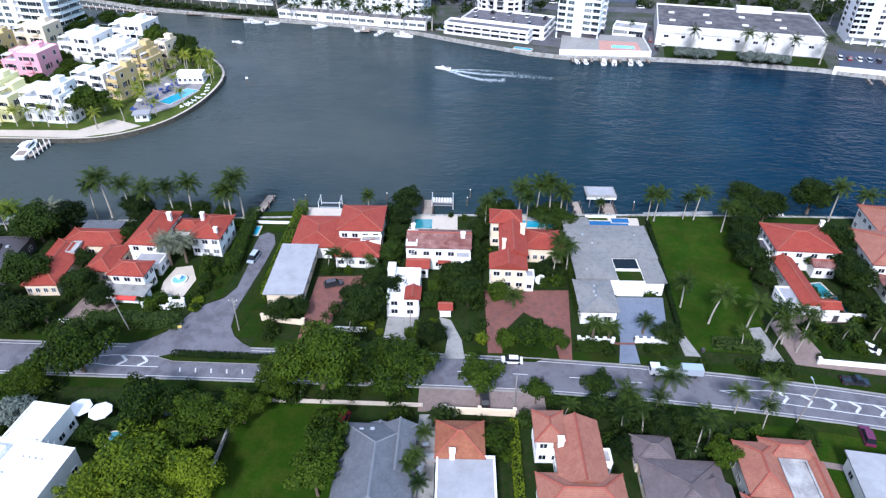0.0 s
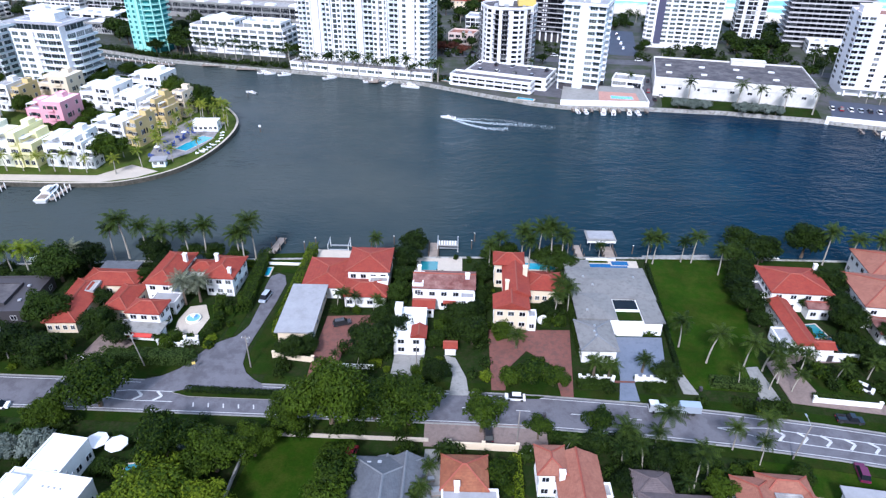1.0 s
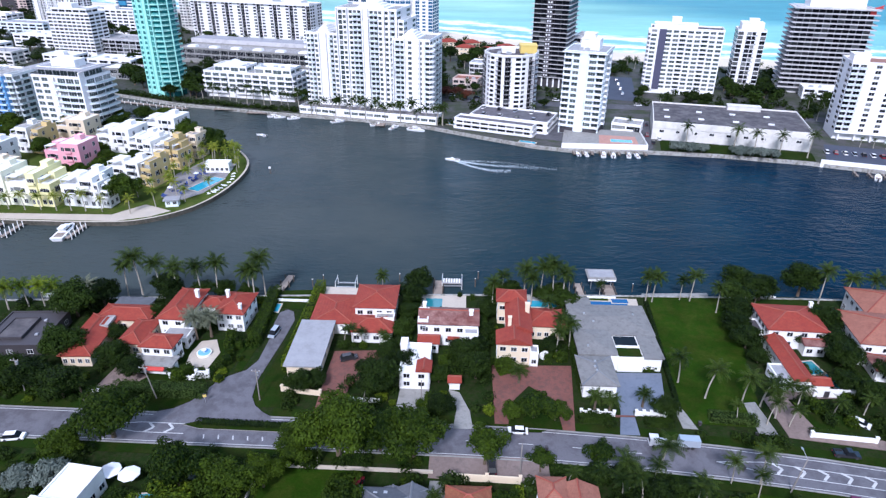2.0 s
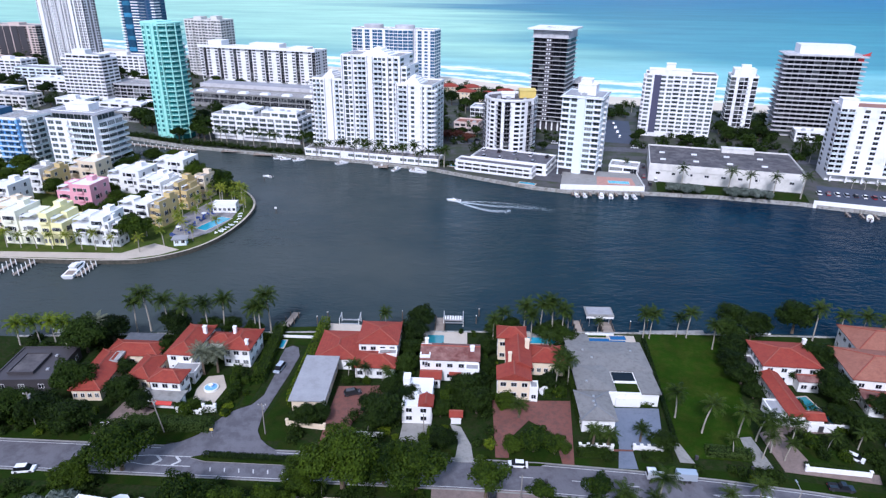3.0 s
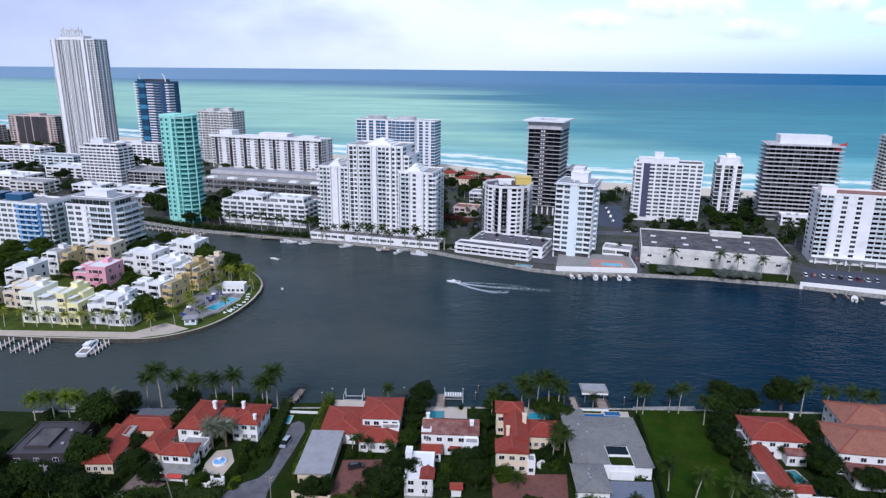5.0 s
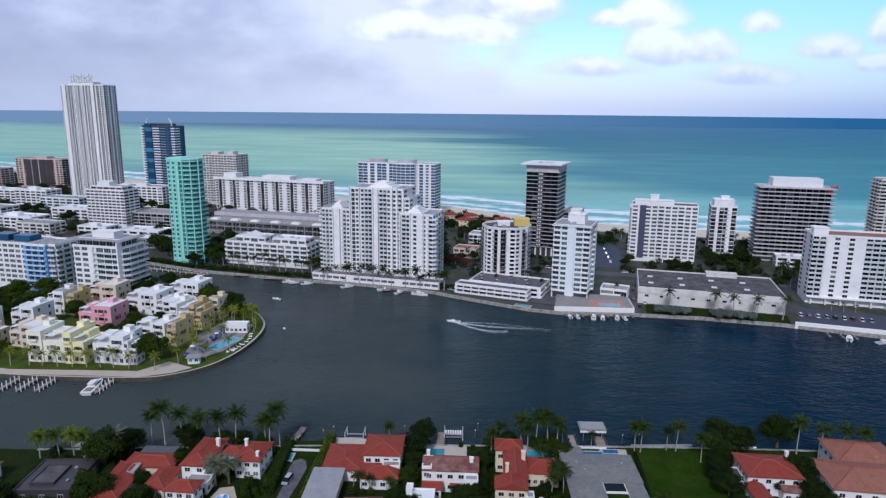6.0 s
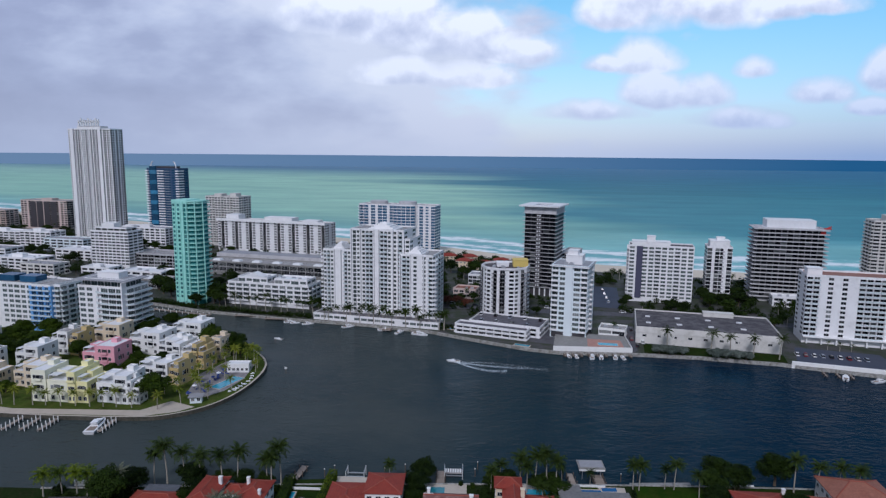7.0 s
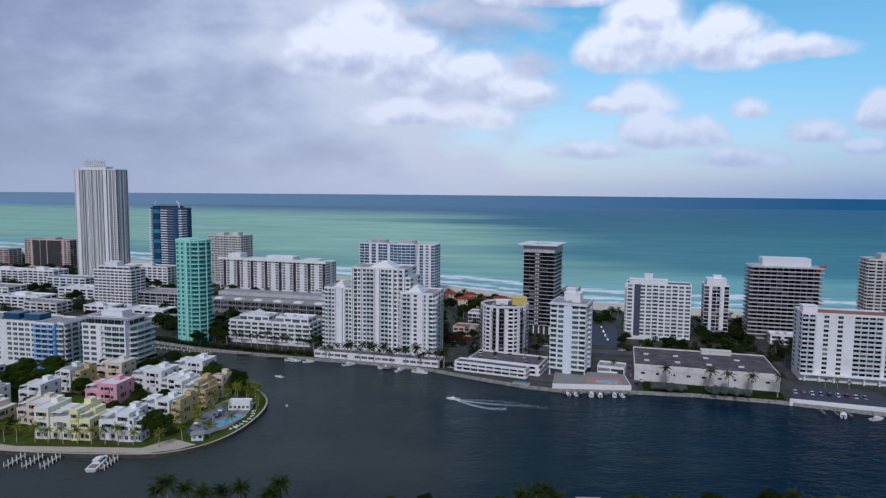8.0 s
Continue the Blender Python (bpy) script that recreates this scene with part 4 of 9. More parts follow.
def window_geo(w, h, panes, frame_w=0.07):
    """One connected window: a frame with mullions and panes set back in it."""
    key = (round(w, 2), round(h, 2), panes)
    if key not in WINDOWS:
        g, index = Geo(), {}

        def at(x, y, z):
            k = (round(x, 4), y, round(z, 4))
            if k not in index:
                index[k] = len(g.v)
                g.v.append(k)
            return index[k]

        def quad(pts, m):
            g.f.append(tuple(at(*p) for p in pts))
            g.m.append(m)

        step = (w - frame_w) / panes
        xs = []
        for i in range(panes + 1):
            xs += [-w / 2 + step * i, -w / 2 + step * i + frame_w]
        zs = [0, frame_w, h - frame_w, h]
        f, b = -0.08, -0.02
        for i in range(len(xs) - 1):
            for j in range(3):
                x0, x1, z0, z1 = xs[i], xs[i + 1], zs[j], zs[j + 1]
                if i % 2 and j == 1:
                    quad([(x0, b, z0), (x1, b, z0), (x1, b, z1), (x0, b, z1)], 1)
                    for p, q in (((x0, z0), (x1, z0)), ((x1, z0), (x1, z1)), ((x1, z1), (x0, z1)), ((x0, z1), (x0, z0))):
                        quad([(p[0], f, p[1]), (q[0], f, q[1]), (q[0], b, q[1]), (p[0], b, p[1])], 0)
                else:
                    quad([(x0, f, z0), (x1, f, z0), (x1, f, z1), (x0, f, z1)], 0)
        for p, q in (((-w / 2, 0), (w / 2, 0)), ((w / 2, 0), (w / 2, h)), ((w / 2, h), (-w / 2, h)), ((-w / 2, h), (-w / 2, 0))):
            quad([(p[0], f, p[1]), (p[0], 0.03, p[1]), (q[0], 0.03, q[1]), (q[0], f, q[1])], 0)
        WINDOWS[key] = g
    return key, WINDOWS[key]


def balcony_geo(w, out_, style):
    key = (round(w, 2), round(out_, 2), style)
    if key not in BALCONIES:
        g = Geo()
        g.box(-w / 2, -out_, -0.2, w / 2, 0.0, 0.0, 0)
        if style == "solid":
            g.box(-w / 2, -out_, 0, w / 2, -out_ + 0.12, 1.05, 0)
            g.box(-w / 2, -out_ + 0.12, 0, -w / 2 + 0.12, 0, 1.05, 0)
            g.box(w / 2 - 0.12, -out_ + 0.12, 0, w / 2, 0, 1.05, 0)
        elif style == "glass":
            g.box(-w / 2 + 0.03, -out_ + 0.03, 0.06, w / 2 - 0.03, -out_ + 0.07, 0.98, 1)
            g.box(-w / 2, -out_, 0.99, w / 2, -out_ + 0.1, 1.06, 0)
            for s in (-1, 1):
                g.box(s * w / 2 - 0.05, -out_ + 0.1, 0.06, s * w / 2 + 0.05, 0, 1.03, 1)
        elif style == "bars":
            g.box(-w / 2, -out_, 0.98, w / 2, -out_ + 0.08, 1.06, 0)
            k = max(3, int(w / 0.8))
            for i in range(k + 1):
                s = -w / 2 + 0.04 + (w - 0.08) * i / k
                g.box(s - 0.04, -out_, 0, s + 0.04, -out_ + 0.08, 0.98, 0)
        BALCONIES[key] = g
    return key, BALCONIES[key]


class Tower:
    """Walls with real openings, windows set into them and balconies, facade by facade."""

    def __init__(self, name, label, category, x, y, rz, wall="tower_white", frame_m="frame_white", pane="glass_dark", rail="solid", balcony_m="tower_white", cap=52, balcony_cap=33, panes=2, z=G):
        self.ob = thing(name, x, y, z, rz, label, category)
        self.rz = radians(rz)
        self.wall_m, self.frame_m, self.pane, self.rail, self.balcony_m, self.panes = wall, frame_m, pane, rail, balcony_m, panes
        self.walls, self.rest_w, self.rest_b, self.count_w, self.count_b = Geo(), Geo(), Geo(), 0, 0
        self.cap, self.balcony_cap, self.meshes = cap, balcony_cap, {}

    def put(self, name, key, geo, mats, m4, count, cap, rest):
        if count < cap:
            if (name, key) not in self.meshes:
                self.meshes[(name, key)] = geo.mesh(name, mats)
            ob = new(name, self.meshes[(name, key)])
            ob.parent = self.ob
            ob.matrix_basis = m4
        else:
            rest.add(geo, m4)

    def facade(self, x, y, ang, width, z0, floors, fh, pattern, sill=0.24, head=0.84, skip=0):
        """A wall from (x, y) along ang degrees, its outside to the right hand of that way. One letter a bay:
        w window, W wide window, g glazed bay, b balcony, d deep loggia, . blank wall, | narrow blank pier."""
        a = radians(ang)
        ux, uy = math.cos(a), math.sin(a)
        nx, ny = uy, -ux
        weights = [0.45 if c == "|" else 1.0 for c in pattern]
        unit = width / sum(weights)

        def P(s, z, n=0.0):
            return (x + ux * s + nx * n, y + uy * s + ny * n, z)

        turn = Matrix.Rotation(a, 4, "Z")
        s = 0.0
        top = z0 + floors * fh
        for c, wt_ in zip(pattern, weights):
            cw = unit * wt_
            if c in ".|":
                self.walls.face([P(s, z0), P(s + cw, z0), P(s + cw, top), P(s, top)])
                s += cw
                continue
            lo, hi, margin, deep = {"w": (sill, head, 0.13, 0.3), "W": (sill, head, 0.07, 0.25), "g": (0.08, 0.90, 0.04, 0.18), "b": (0.05, 0.86, 0.10, 0.5), "d": (0.12, 0.88, 0.05, 1.3)}[c]
            for k in range(floors):
                za, zb = z0 + k * fh, z0 + (k + 1) * fh
                s0, s1, z1, z2 = s + cw * margin, s + cw * (1 - margin), za + fh * lo, za + fh * hi
                wl = self.walls
                wl.face([P(s, za), P(s + cw, za), P(s + cw, z1), P(s, z1)])
                wl.face([P(s, z2), P(s + cw, z2), P(s + cw, zb), P(s, zb)])
                wl.face([P(s, z1), P(s0, z1), P(s0, z2), P(s, z2)])
                wl.face([P(s1, z1), P(s + cw, z1), P(s + cw, z2), P(s1, z2)])
                wl.face([P(s0, z1), P(s1, z1), P(s1, z1, -deep), P(s0, z1, -deep)])
                wl.face([P(s0, z2, -deep), P(s1, z2, -deep), P(s1, z2), P(s0, z2)])
                wl.face([P(s0, z1), P(s0, z1, -deep), P(s0, z2, -deep), P(s0, z2)])
                wl.face([P(s1, z1, -deep), P(s1, z1), P(s1, z2), P(s1, z2, -deep)])
                ww = s1 - s0
                key, geo = window_geo(ww, z2 - z1, max(1, round(ww / 1.5)) if c != "w" else self.panes)
                m4 = Matrix.Translation(P((s0 + s1) / 2, z1, -deep + 0.09)) @ turn
                if self.count_w >= self.cap:
                    key, geo = window_geo(ww, z2 - z1, 1 if ww < 3 else 2)
                self.put("window", key, geo, [self.frame_m, self.pane], m4, self.count_w, self.cap, self.rest_w)
                self.count_w += 1
                if c in "bd" and k >= skip:
                    out_ = 1.5 if c == "b" else 0.7
                    key, geo = balcony_geo(cw * 0.94, out_, self.rail)
                    m4 = Matrix.Translation(P(s + cw / 2, za + 0.15, 0.0)) @ turn
                    self.put("balcony", key, geo, [self.balcony_m, "rail_glass"], m4, self.count_b, self.balcony_cap, self.rest_b)
                    self.count_b += 1
            s += cw

    def block(self, x0, y0, x1, y1, z0, floors, fh, front, right=None, back=None, left=None, roof="roof_gravel", parapet=1.0, base=0.0, skip=0):
        """A rectangular block: base of plain wall, then facades, flat roof and parapet."""
        w, d = x1 - x0, y1 - y0
        cx, cy = (x0 + x1) / 2, (y0 + y1) / 2
        for k in range(-3, 4):
            ex, ey = (cx + w * k / 6.5, cy) if w > d else (cx, cy + d * k / 6.5)
            o = self.ob.location
            FOOT.append((o.x + ex * math.cos(self.rz) - ey * math.sin(self.rz), o.y + ex * math.sin(self.rz) + ey * math.cos(self.rz), min(w, d) / 2 + 4.5))
        right, left = right or "." * 3, left or "." * 3
        back = back or "w.w.w.w.w"[:max(1, 2 * (len(front) // 3) - 1)]
        if base:
            self.walls.box(x0 + 0.01, y0 + 0.01, z0 - 0.5, x1 - 0.01, y1 - 0.01, z0 + base)
        za = z0 + base
        self.facade(x0, y0, 0, w, za, floors, fh, front, skip=skip)
        self.facade(x1, y0, 90, d, za, floors, fh, right, skip=skip)
        self.facade(x1, y1, 180, w, za, floors, fh, back, skip=skip)
        self.facade(x0, y1, 270, d, za, floors, fh, left, skip=skip)
        top = za + floors * fh
        self.roof(x0, y0, x1, y1, top, roof, parapet)
        return top

    def roof(self, x0, y0, x1, y1, top, roof="roof_gravel", parapet=1.0):
        part("roof", Geo().box(x0 + 0.3, y0 + 0.3, top - 0.4, x1 - 0.3, y1 - 0.3, top + 0.02), roof, self.ob)
        if parapet:
            g = Geo()
            for b in ((x0 - 0.15, y0 - 0.15, x1 + 0.15, y0 + 0.3), (x0 - 0.15, y1 - 0.3, x1 + 0.15, y1 + 0.15), (x0 - 0.15, y0 + 0.3, x0 + 0.3, y1 - 0.3), (x1 - 0.3, y0 + 0.3, x1 + 0.15, y1 - 0.3)):
                g.box(b[0], b[1], top - 0.5, b[2], b[3], top + parapet)
            part("parapet", g, self.wall_m, self.ob)

    def penthouse(self, x0, y0, x1, y1, z, h, mat=None, label="rooftop plant room"):
        g = Geo().box(x0, y0, z, x1, y1, z + h, 0)
        g.box(x0 - 0.25, y0 - 0.25, z + h, x1 + 0.25, y1 + 0.25, z + h + 0.3, 0)
        return part("penthouse", g, mat or self.wall_m, self.ob, label)

    def plant(self, x0, y0, x1, y1, z, n, seed):
        """Air-conditioning boxes on the roof."""
        r = random.Random(seed)
        for _ in range(n):
            s, h = r.uniform(0.8, 1.6), r.uniform(0.9, 1.6)
            x, y = r.uniform(x0, x1), r.uniform(y0, y1)
            g = Geo().box(x - s, y - s * 0.7, z, x + s, y + s * 0.7, z + h, 0, taper=0.05)
            g.box(x - s * 0.5, y - s * 0.4, z + h, x + s * 0.5, y + s * 0.4, z + h + 0.2, 0)
            part("air_conditioner", g, "metal", self.ob, "galvanised rooftop air conditioner")

    def done(self):
        part("wall", self.walls, self.wall_m, self.ob)
        for name, geo, mats in (("window", self.rest_w, [self.frame_m, self.pane]), ("balcony", self.rest_b, [self.balcony_m, "rail_glass"])):
            if geo.f:
                tagged(part(name, geo, mats, self.ob), kind="stuff")
        return self.ob


def build_towers():
    # tall tower far up the beach
    t = Tower("tall_tower", "very tall white residential tower with vertical piers", "tower", -495, 758, -14, "tower_white", pane="glass_dark", rail="solid", cap=50, balcony_cap=12)
    top = t.block(0, 0, 64, 20, 0, 46, 2.9, "ww..|gg|gg|gd|gg|dg|gg|gg|..|gg|gw|", "gw|g|wg", left="gwg", base=3)
    t.block(47, -2.6, 51.5, -0.1, 0, 46, 2.9, ".", "w", left="w", back=".", base=3)
    t.penthouse(10, 4, 46, 16, top, 4)
    for i in range(9):
        part("sign_bar", Geo().box(13 + i * 3.7, 3, top + 4.3, 15.2 + i * 3.7, 4, top + 4.3 + (7.0, 9.5, 8.0)[i % 3]).box(13 + i * 3.7, 3, top + 8 + i % 2, 16.6 + i * 3.7, 3.9, top + 9.6 + i % 2), "frame_white", t.ob, "white rooftop sign strokes")
    t.walls.box(4.5, -2.2, 0, 9.5, 0.0, top + 1)
    for i in range(10):
        part("pier", Geo().box(11.5 + i * 3.72 + (3.4 if i == 9 else 0), -1.0, 0, 12.1 + i * 3.72 + (3.4 if i == 9 else 0), -0.02, top + 0.6), "tower_white", t.ob, "slender white vertical pier")
    t.done()
    # blue glass tower with two curled fins
    t = Tower("blue_tower", "dark blue glass tower with white bands and curled roof fins", "tower", -407, 776, -14, "tower_blue", "tower_blue", "glass_blue", rail="solid", cap=47, balcony_cap=0)
    top = t.block(0, 0, 47, 20, 0, 27, 3.2, "|ggg|ggggg|gg|", "ggg", left="ggg", base=2)
    bay = [(4.0, -0.05), (5.0, -1.6), (8.0, -2.4), (11.0, -2.4), (14.0, -1.6), (15.0, -0.05)]
    glass_bay = part("glass_bay", Geo().prism(bay, 2, top + 3.5), "glass_blue", t.ob, "curved blue glass bay")
    for k in range(27):
        z = 2.2 + 3.2 * k
        if k % 4 == 1:
            part("bay_panel", Geo().prism([(x, y - 0.12 if y < -1 else y) for x, y in bay], z, z + 4.6), "glass_sea", glass_bay, "paler blue glass panel")
        part("balcony", Geo().box(-1.6, -1.4, z, 3.6, 7, z + 1.25), "tower_white", t.ob)
        part("balcony", Geo().box(16.2, -1.3, z, 26.0, -0.02, z + 1.2), "tower_white", t.ob)
        part("balcony", Geo().box(27.2, -0.9, z, 34.6, -0.02, z + 0.7), "frame_grey", t.ob, "grey balcony rail")
        part("balcony", Geo().box(43.5, -1.4, z, 48.6, 9, z + 1.25), "tower_white", t.ob)
    for x in (3, 41):
        g, sgn = Geo(), 1 if x < 20 else -1
        for i in range(8):
            a0, a1 = radians(12 * i), radians(12 * i + 12)
            g.bar((x + sgn * 3.5 * (1 - math.cos(a0)), 4, top + 9 * math.sin(a0)), (x + sgn * 3.5 * (1 - math.cos(a1)), 4, top + 9 * math.sin(a1)), 1.2)
        part("fin", g, "frame_white", t.ob, "white curled roof fin")
    t.penthouse(8, 4, 38, 16, top, 3, "charcoal")
    t.done()
    # slim mint-green tower
    t = Tower("mint_tower", "slim mint-green tower with stacked balconies on the quay", "tower", -212, 418, -14, "mint", "mint", "glass_teal", "glass", "mint", 60, 0, panes=1)
    top = t.block(0, 0, 13, 15, 0, 22, 3.2, "w|w.g|", "ww", left=".w.w", base=4)
    for x in (2.6, 6.6, 9.2, 12.6):
        part("pier", Geo().box(x, -0.55, 0, x + 0.5, -0.02, top + 1.2), "mint", t.ob, "slender mint pier")
    n = 9
    arc = [(13.0 + 8.6 * math.sin(radians(90 * i / n)), 7.5 - 8.6 * math.cos(radians(90 * i / n))) for i in range(n + 1)] + [(21.6, 14.6)]
    part("round_bay", Geo().prism([(12.9, 0.3)] + [(13.0 + (x - 13.0) * 0.82, 7.5 + (y - 7.5) * 0.82) for x, y in arc] + [(12.9, 14.8)], 0, top + 1), "glass_teal", t.ob, "curved teal glass bay")
    for k in range(23):
        z = 3.6 + k * 3.2
        b = part("balcony", Geo().prism([(12.95, -0.1)] + arc + [(12.95, 15.1)], z, z + 0.3), "mint", t.ob)
        rail = Geo()
        for (ax, ay), (bx, by) in zip(arc, arc[1:]):
            rail.bar((ax, ay, z + 1.2), (bx, by, z + 1.2), 0.16)
            rail.face([(ax, ay + 0.1, z + 0.32), (bx, by + 0.1, z + 0.32), (bx, by + 0.1, z + 0.75), (ax, ay + 0.1, z + 0.75)])
        part("railing", rail, "mint", b)
    for i in (0, 4, 8):
        x, y = arc[i]
        part("column", Geo().tube([(x, y, 0), (x, y, top + 1)], [0.45, 0.45], 8), "mint", t.ob, "mint round column")
    arc = [(13.0 + (x - 13.0) * 0.95, y) for x, y in arc]
    part("crown", Geo().box(-0.3, -0.3, top + 1, 12.9, 15.3, top + 2.4, taper=0.2).prism([(12.92, -0.3)] + arc + [(12.92, 15)], top + 1, top + 1.8), "mint", t.ob, "mint parapet crown")
    t.done()
    # small ivory tower
    t = Tower("ivory_tower", "white apartment tower with a stepped top", "tower", -358, 560, -12, "tower_white", rail="solid", balcony_m="tower_white", cap=50)
    top = t.block(0, 0, 42, 20, 0, 11, 2.9, "WwWwWwWwW", "WwW", left="WwW", base=3)
    top2 = t.block(3, 3, 38, 17, top, 1, 3.2, "WWWWW", "WW", left="WW")
    t.penthouse(8, 6, 22, 14, top2, 4)
    t.done()
    # white block with rounded balconies, on the peninsula
    t = Tower("balcony_block", "white apartment block with long glass balconies", "apartment building", -233, 333, -11, "tower_white", rail="glass", cap=61, balcony_cap=38, pane="glass_pale")
    top = t.block(0, 0, 34, 19, 0, 8, 3.3, "ww.ggg|", "ggg", left="www", base=4)
    for k in range(8):
        z = 4 + 3.3 * k
        out_ = 2.4 if k % 2 else 2.0
        edge = [(13, -0.05)] + [(13.6 + 2.3 * i, -(out_ + 0.6) * math.sin(radians(20 + 14 * i)) ** 0.7) for i in range(9)] + [(35.4, -0.6), (37.2, 1.6), (37.8, 5), (37.8, 18), (34.05, 18.4), (34.05, -0.05)]
        b = part("balcony", Geo().prism(edge, z - 0.12, z + 0.14), "tower_white", t.ob, "long curved balcony slab")
        rail = Geo()
        for (ax, ay), (bx, by) in zip(edge[:-2], edge[1:-1]):
            rail.bar((ax, ay, z + 0.62), (bx, by, z + 0.62), 0.09).bar((ax, ay, z + 1.05), (bx, by, z + 1.05), 0.07)
            rail.face([(ax, ay, z + 0.14), (bx, by, z + 0.14), (bx, by, z + 1.0), (ax, ay, z + 1.0)])
        part("railing", rail, "rail_glass", b, "pale glass railing")
    top2 = t.block(3, 2, 31, 17, top, 1, 4.0, "gggggg", "ggg", left="ggg", roof="roof_white")
    part("fin", Geo().box(33.2, -4.2, 0, 34.0, -0.06, top2 + 0.1), "tower_white", t.ob, "tall white fin wall")
    part("wind_wall", Geo().box(14.2, -1.4, 4, 14.7, -0.06, top), "tower_white", t.ob, "white balcony wing wall")
    part("canopy", Geo().box(-2, -2.5, top2 + 0.2, 36, 18, top2 + 0.7), "roof_pale", t.ob, "thin overhanging roof slab")
    t.penthouse(10, 5, 25, 13, top2 + 0.7, 3.5)
    t.done()
    # blue and white block beside it
    t = Tower("blue_block", "white apartment block with a bright blue recessed bay", "apartment building", -318, 352, -11, "tower_white", rail="glass", cap=60, balcony_cap=30)
    white, t.walls, t.pane, t.balcony_m = t.walls, Geo(), "glass_blue", "sky_blue"
    t.block(51, -1.5, 66, 20, 0, 8, 3.2, "bbb", "ww", left="w", back="w", base=3)
    part("blue_bay", t.walls, "sky_blue", t.ob, "bright blue recessed bay wall")
    t.walls, t.pane, t.balcony_m, t.meshes = white, "glass_pale", "tower_white", {}
    top = t.block(0, 0, 51, 22, 0, 8, 3.2, "w.wwW.wwWww", "wbw", left="www", base=3)
    top = t.block(66, 1, 71, 19, 0, 8, 3.2, "b", "bbb", left="w", base=3)
    for x in (20, 36):
        g = Geo().box(x, 6, top, x + 12, 15, top + 4)
        part("penthouse", g, "glass_blue", t.ob, "blue glazed roof pavilion")
    part("blue_panel", Geo().box(50.3, -1.75, 3, 52.2, -1.4, top).box(64.8, -1.75, 3, 66.3, -1.4, top).box(55.6, -1.75, 3, 56.4, -1.52, top).box(60.4, -1.75, 3, 61.2, -1.52, top), "sky_blue", t.ob, "bright blue wall panels")
    part("blue_side", Geo().box(66.02, -1.2, 3, 66.3, 1.0, top), "sky_blue", t.ob, "bright blue wall panels")
    t.plant(4, 3, 30, 18, top, 6, 2)
    t.done()
    # long white slab and the beige tower behind it
    t = Tower("long_slab", "long white apartment slab with dark balcony columns", "apartment building", -276, 668, -16, "tower_white", rail="bars", balcony_m="charcoal", cap=80, balcony_cap=40, panes=1)
    top = t.block(0, 0, 134, 24, 0, 11, 2.85, "wbw.wbw.wbw.wbw.wbw.wbw.wbw.wb", "ww.ww", left="ww.ww", base=4)
    part("cornice", Geo().box(-0.6, -1.9, top - 0.4, 134.6, -0.1, top + 2.6), "tower_white", t.ob, "deep white roof fascia")
    t.penthouse(8, 5, 24, 18, top, 6)
    t.penthouse(58, 4, 92, 18, top, 5)
    t.penthouse(104, 6, 122, 18, top, 3)
    t.done()
    t = Tower("beige_tower", "beige apartment tower with rows of small windows", "tower", -308, 716, -16, "tower_ivory", rail="solid", balcony_m="tower_ivory", cap=52, balcony_cap=22)
    top = t.block(0, 0, 46, 24, 0, 19, 2.9, "wwdwwdwwdww", "wdwdw", left="ww", base=3)
    t.penthouse(8, 6, 18, 16, top, 3)
    t.penthouse(30, 6, 38, 16, top, 4)
    t.done()
    # low white terraces on the quay
    t = Tower("terrace_block", "low white waterside block with wavy stacked terraces", "apartment building", -174, 421, -13, "tower_white", rail="solid", cap=56, balcony_cap=33, pane="glass_pale")
    top = t.block(0, 0, 65, 20, 0, 4, 3.3, "bbbwbbbbwbb", "bbb", left="bbb", base=3)
    top2 = t.block(6, 4, 30, 18, top, 1, 3.2, "gwgw", "ww", left="ww", roof="roof_white")
    t.block(36, 4, 62, 18, top, 1, 3.2, "gwgw", "ww", left="ww", roof="roof_white")
    part("gable", Geo().face([(10, 3.9, top2 + 1), (26, 3.9, top2 + 1), (18, 3.9, top2 + 4)]).face([(10, 12, top2 + 1), (18, 12, top2 + 4), (26, 12, top2 + 1)]).face([(10, 3.9, top2 + 1), (18, 3.9, top2 + 4), (18, 12, top2 + 4), (10, 12, top2 + 1)]).face([(26, 3.9, top2 + 1), (26, 12, top2 + 1), (18, 12, top2 + 4), (18, 3.9, top2 + 4)]), "roof_white", t.ob, "white arched roof gable")
    part("roof_pool", Geo().box(40, 5, top2 + 0.1, 52, 9, top2 + 0.6), "pale_blue", t.ob, "pale blue roof screen")
    t.plant(8, 6, 60, 16, top2, 7, 3)
    t.done()
    # long low garage with roof skylights
    t = Tower("garage_block", "long low grey garage block with glazed front and roof lights", "garage building", -240, 538, -14, "concrete", pane="glass_dark", cap=28)
    top = t.block(0, 0, 128, 24, 0, 2, 4.2, "gggggggggggggggg", "ww", left="ww", base=3, roof="roof_gravel")
    for i in range(6):
        part("roof_light", Geo().box(6 + i * 20.5, 5, top, 14 + i * 20.5, 11, top + 1.5, taper=0.6), "roof_white", t.ob, "white roof light")
    part("upper_roof", Geo().box(-3, 24.2, 0, 130, 42, top + 4.2, 0, 1), ["tower_grey", "roof_pale"], t.ob, "long pale upper roof")
    t.done()
    # the big white stepped building
    t = Tower("stepped_tower", "large white stepped apartment building with gabled crown", "tower", -99, 400, -14, "tower_white", rail="glass", cap=90, balcony_cap=40, panes=1, pane="glass_pale")
    ta = t.block(0, 2, 22, 26, 0, 14, 2.95, "wbw|..|bw|", "ww", left="wbw", base=3)
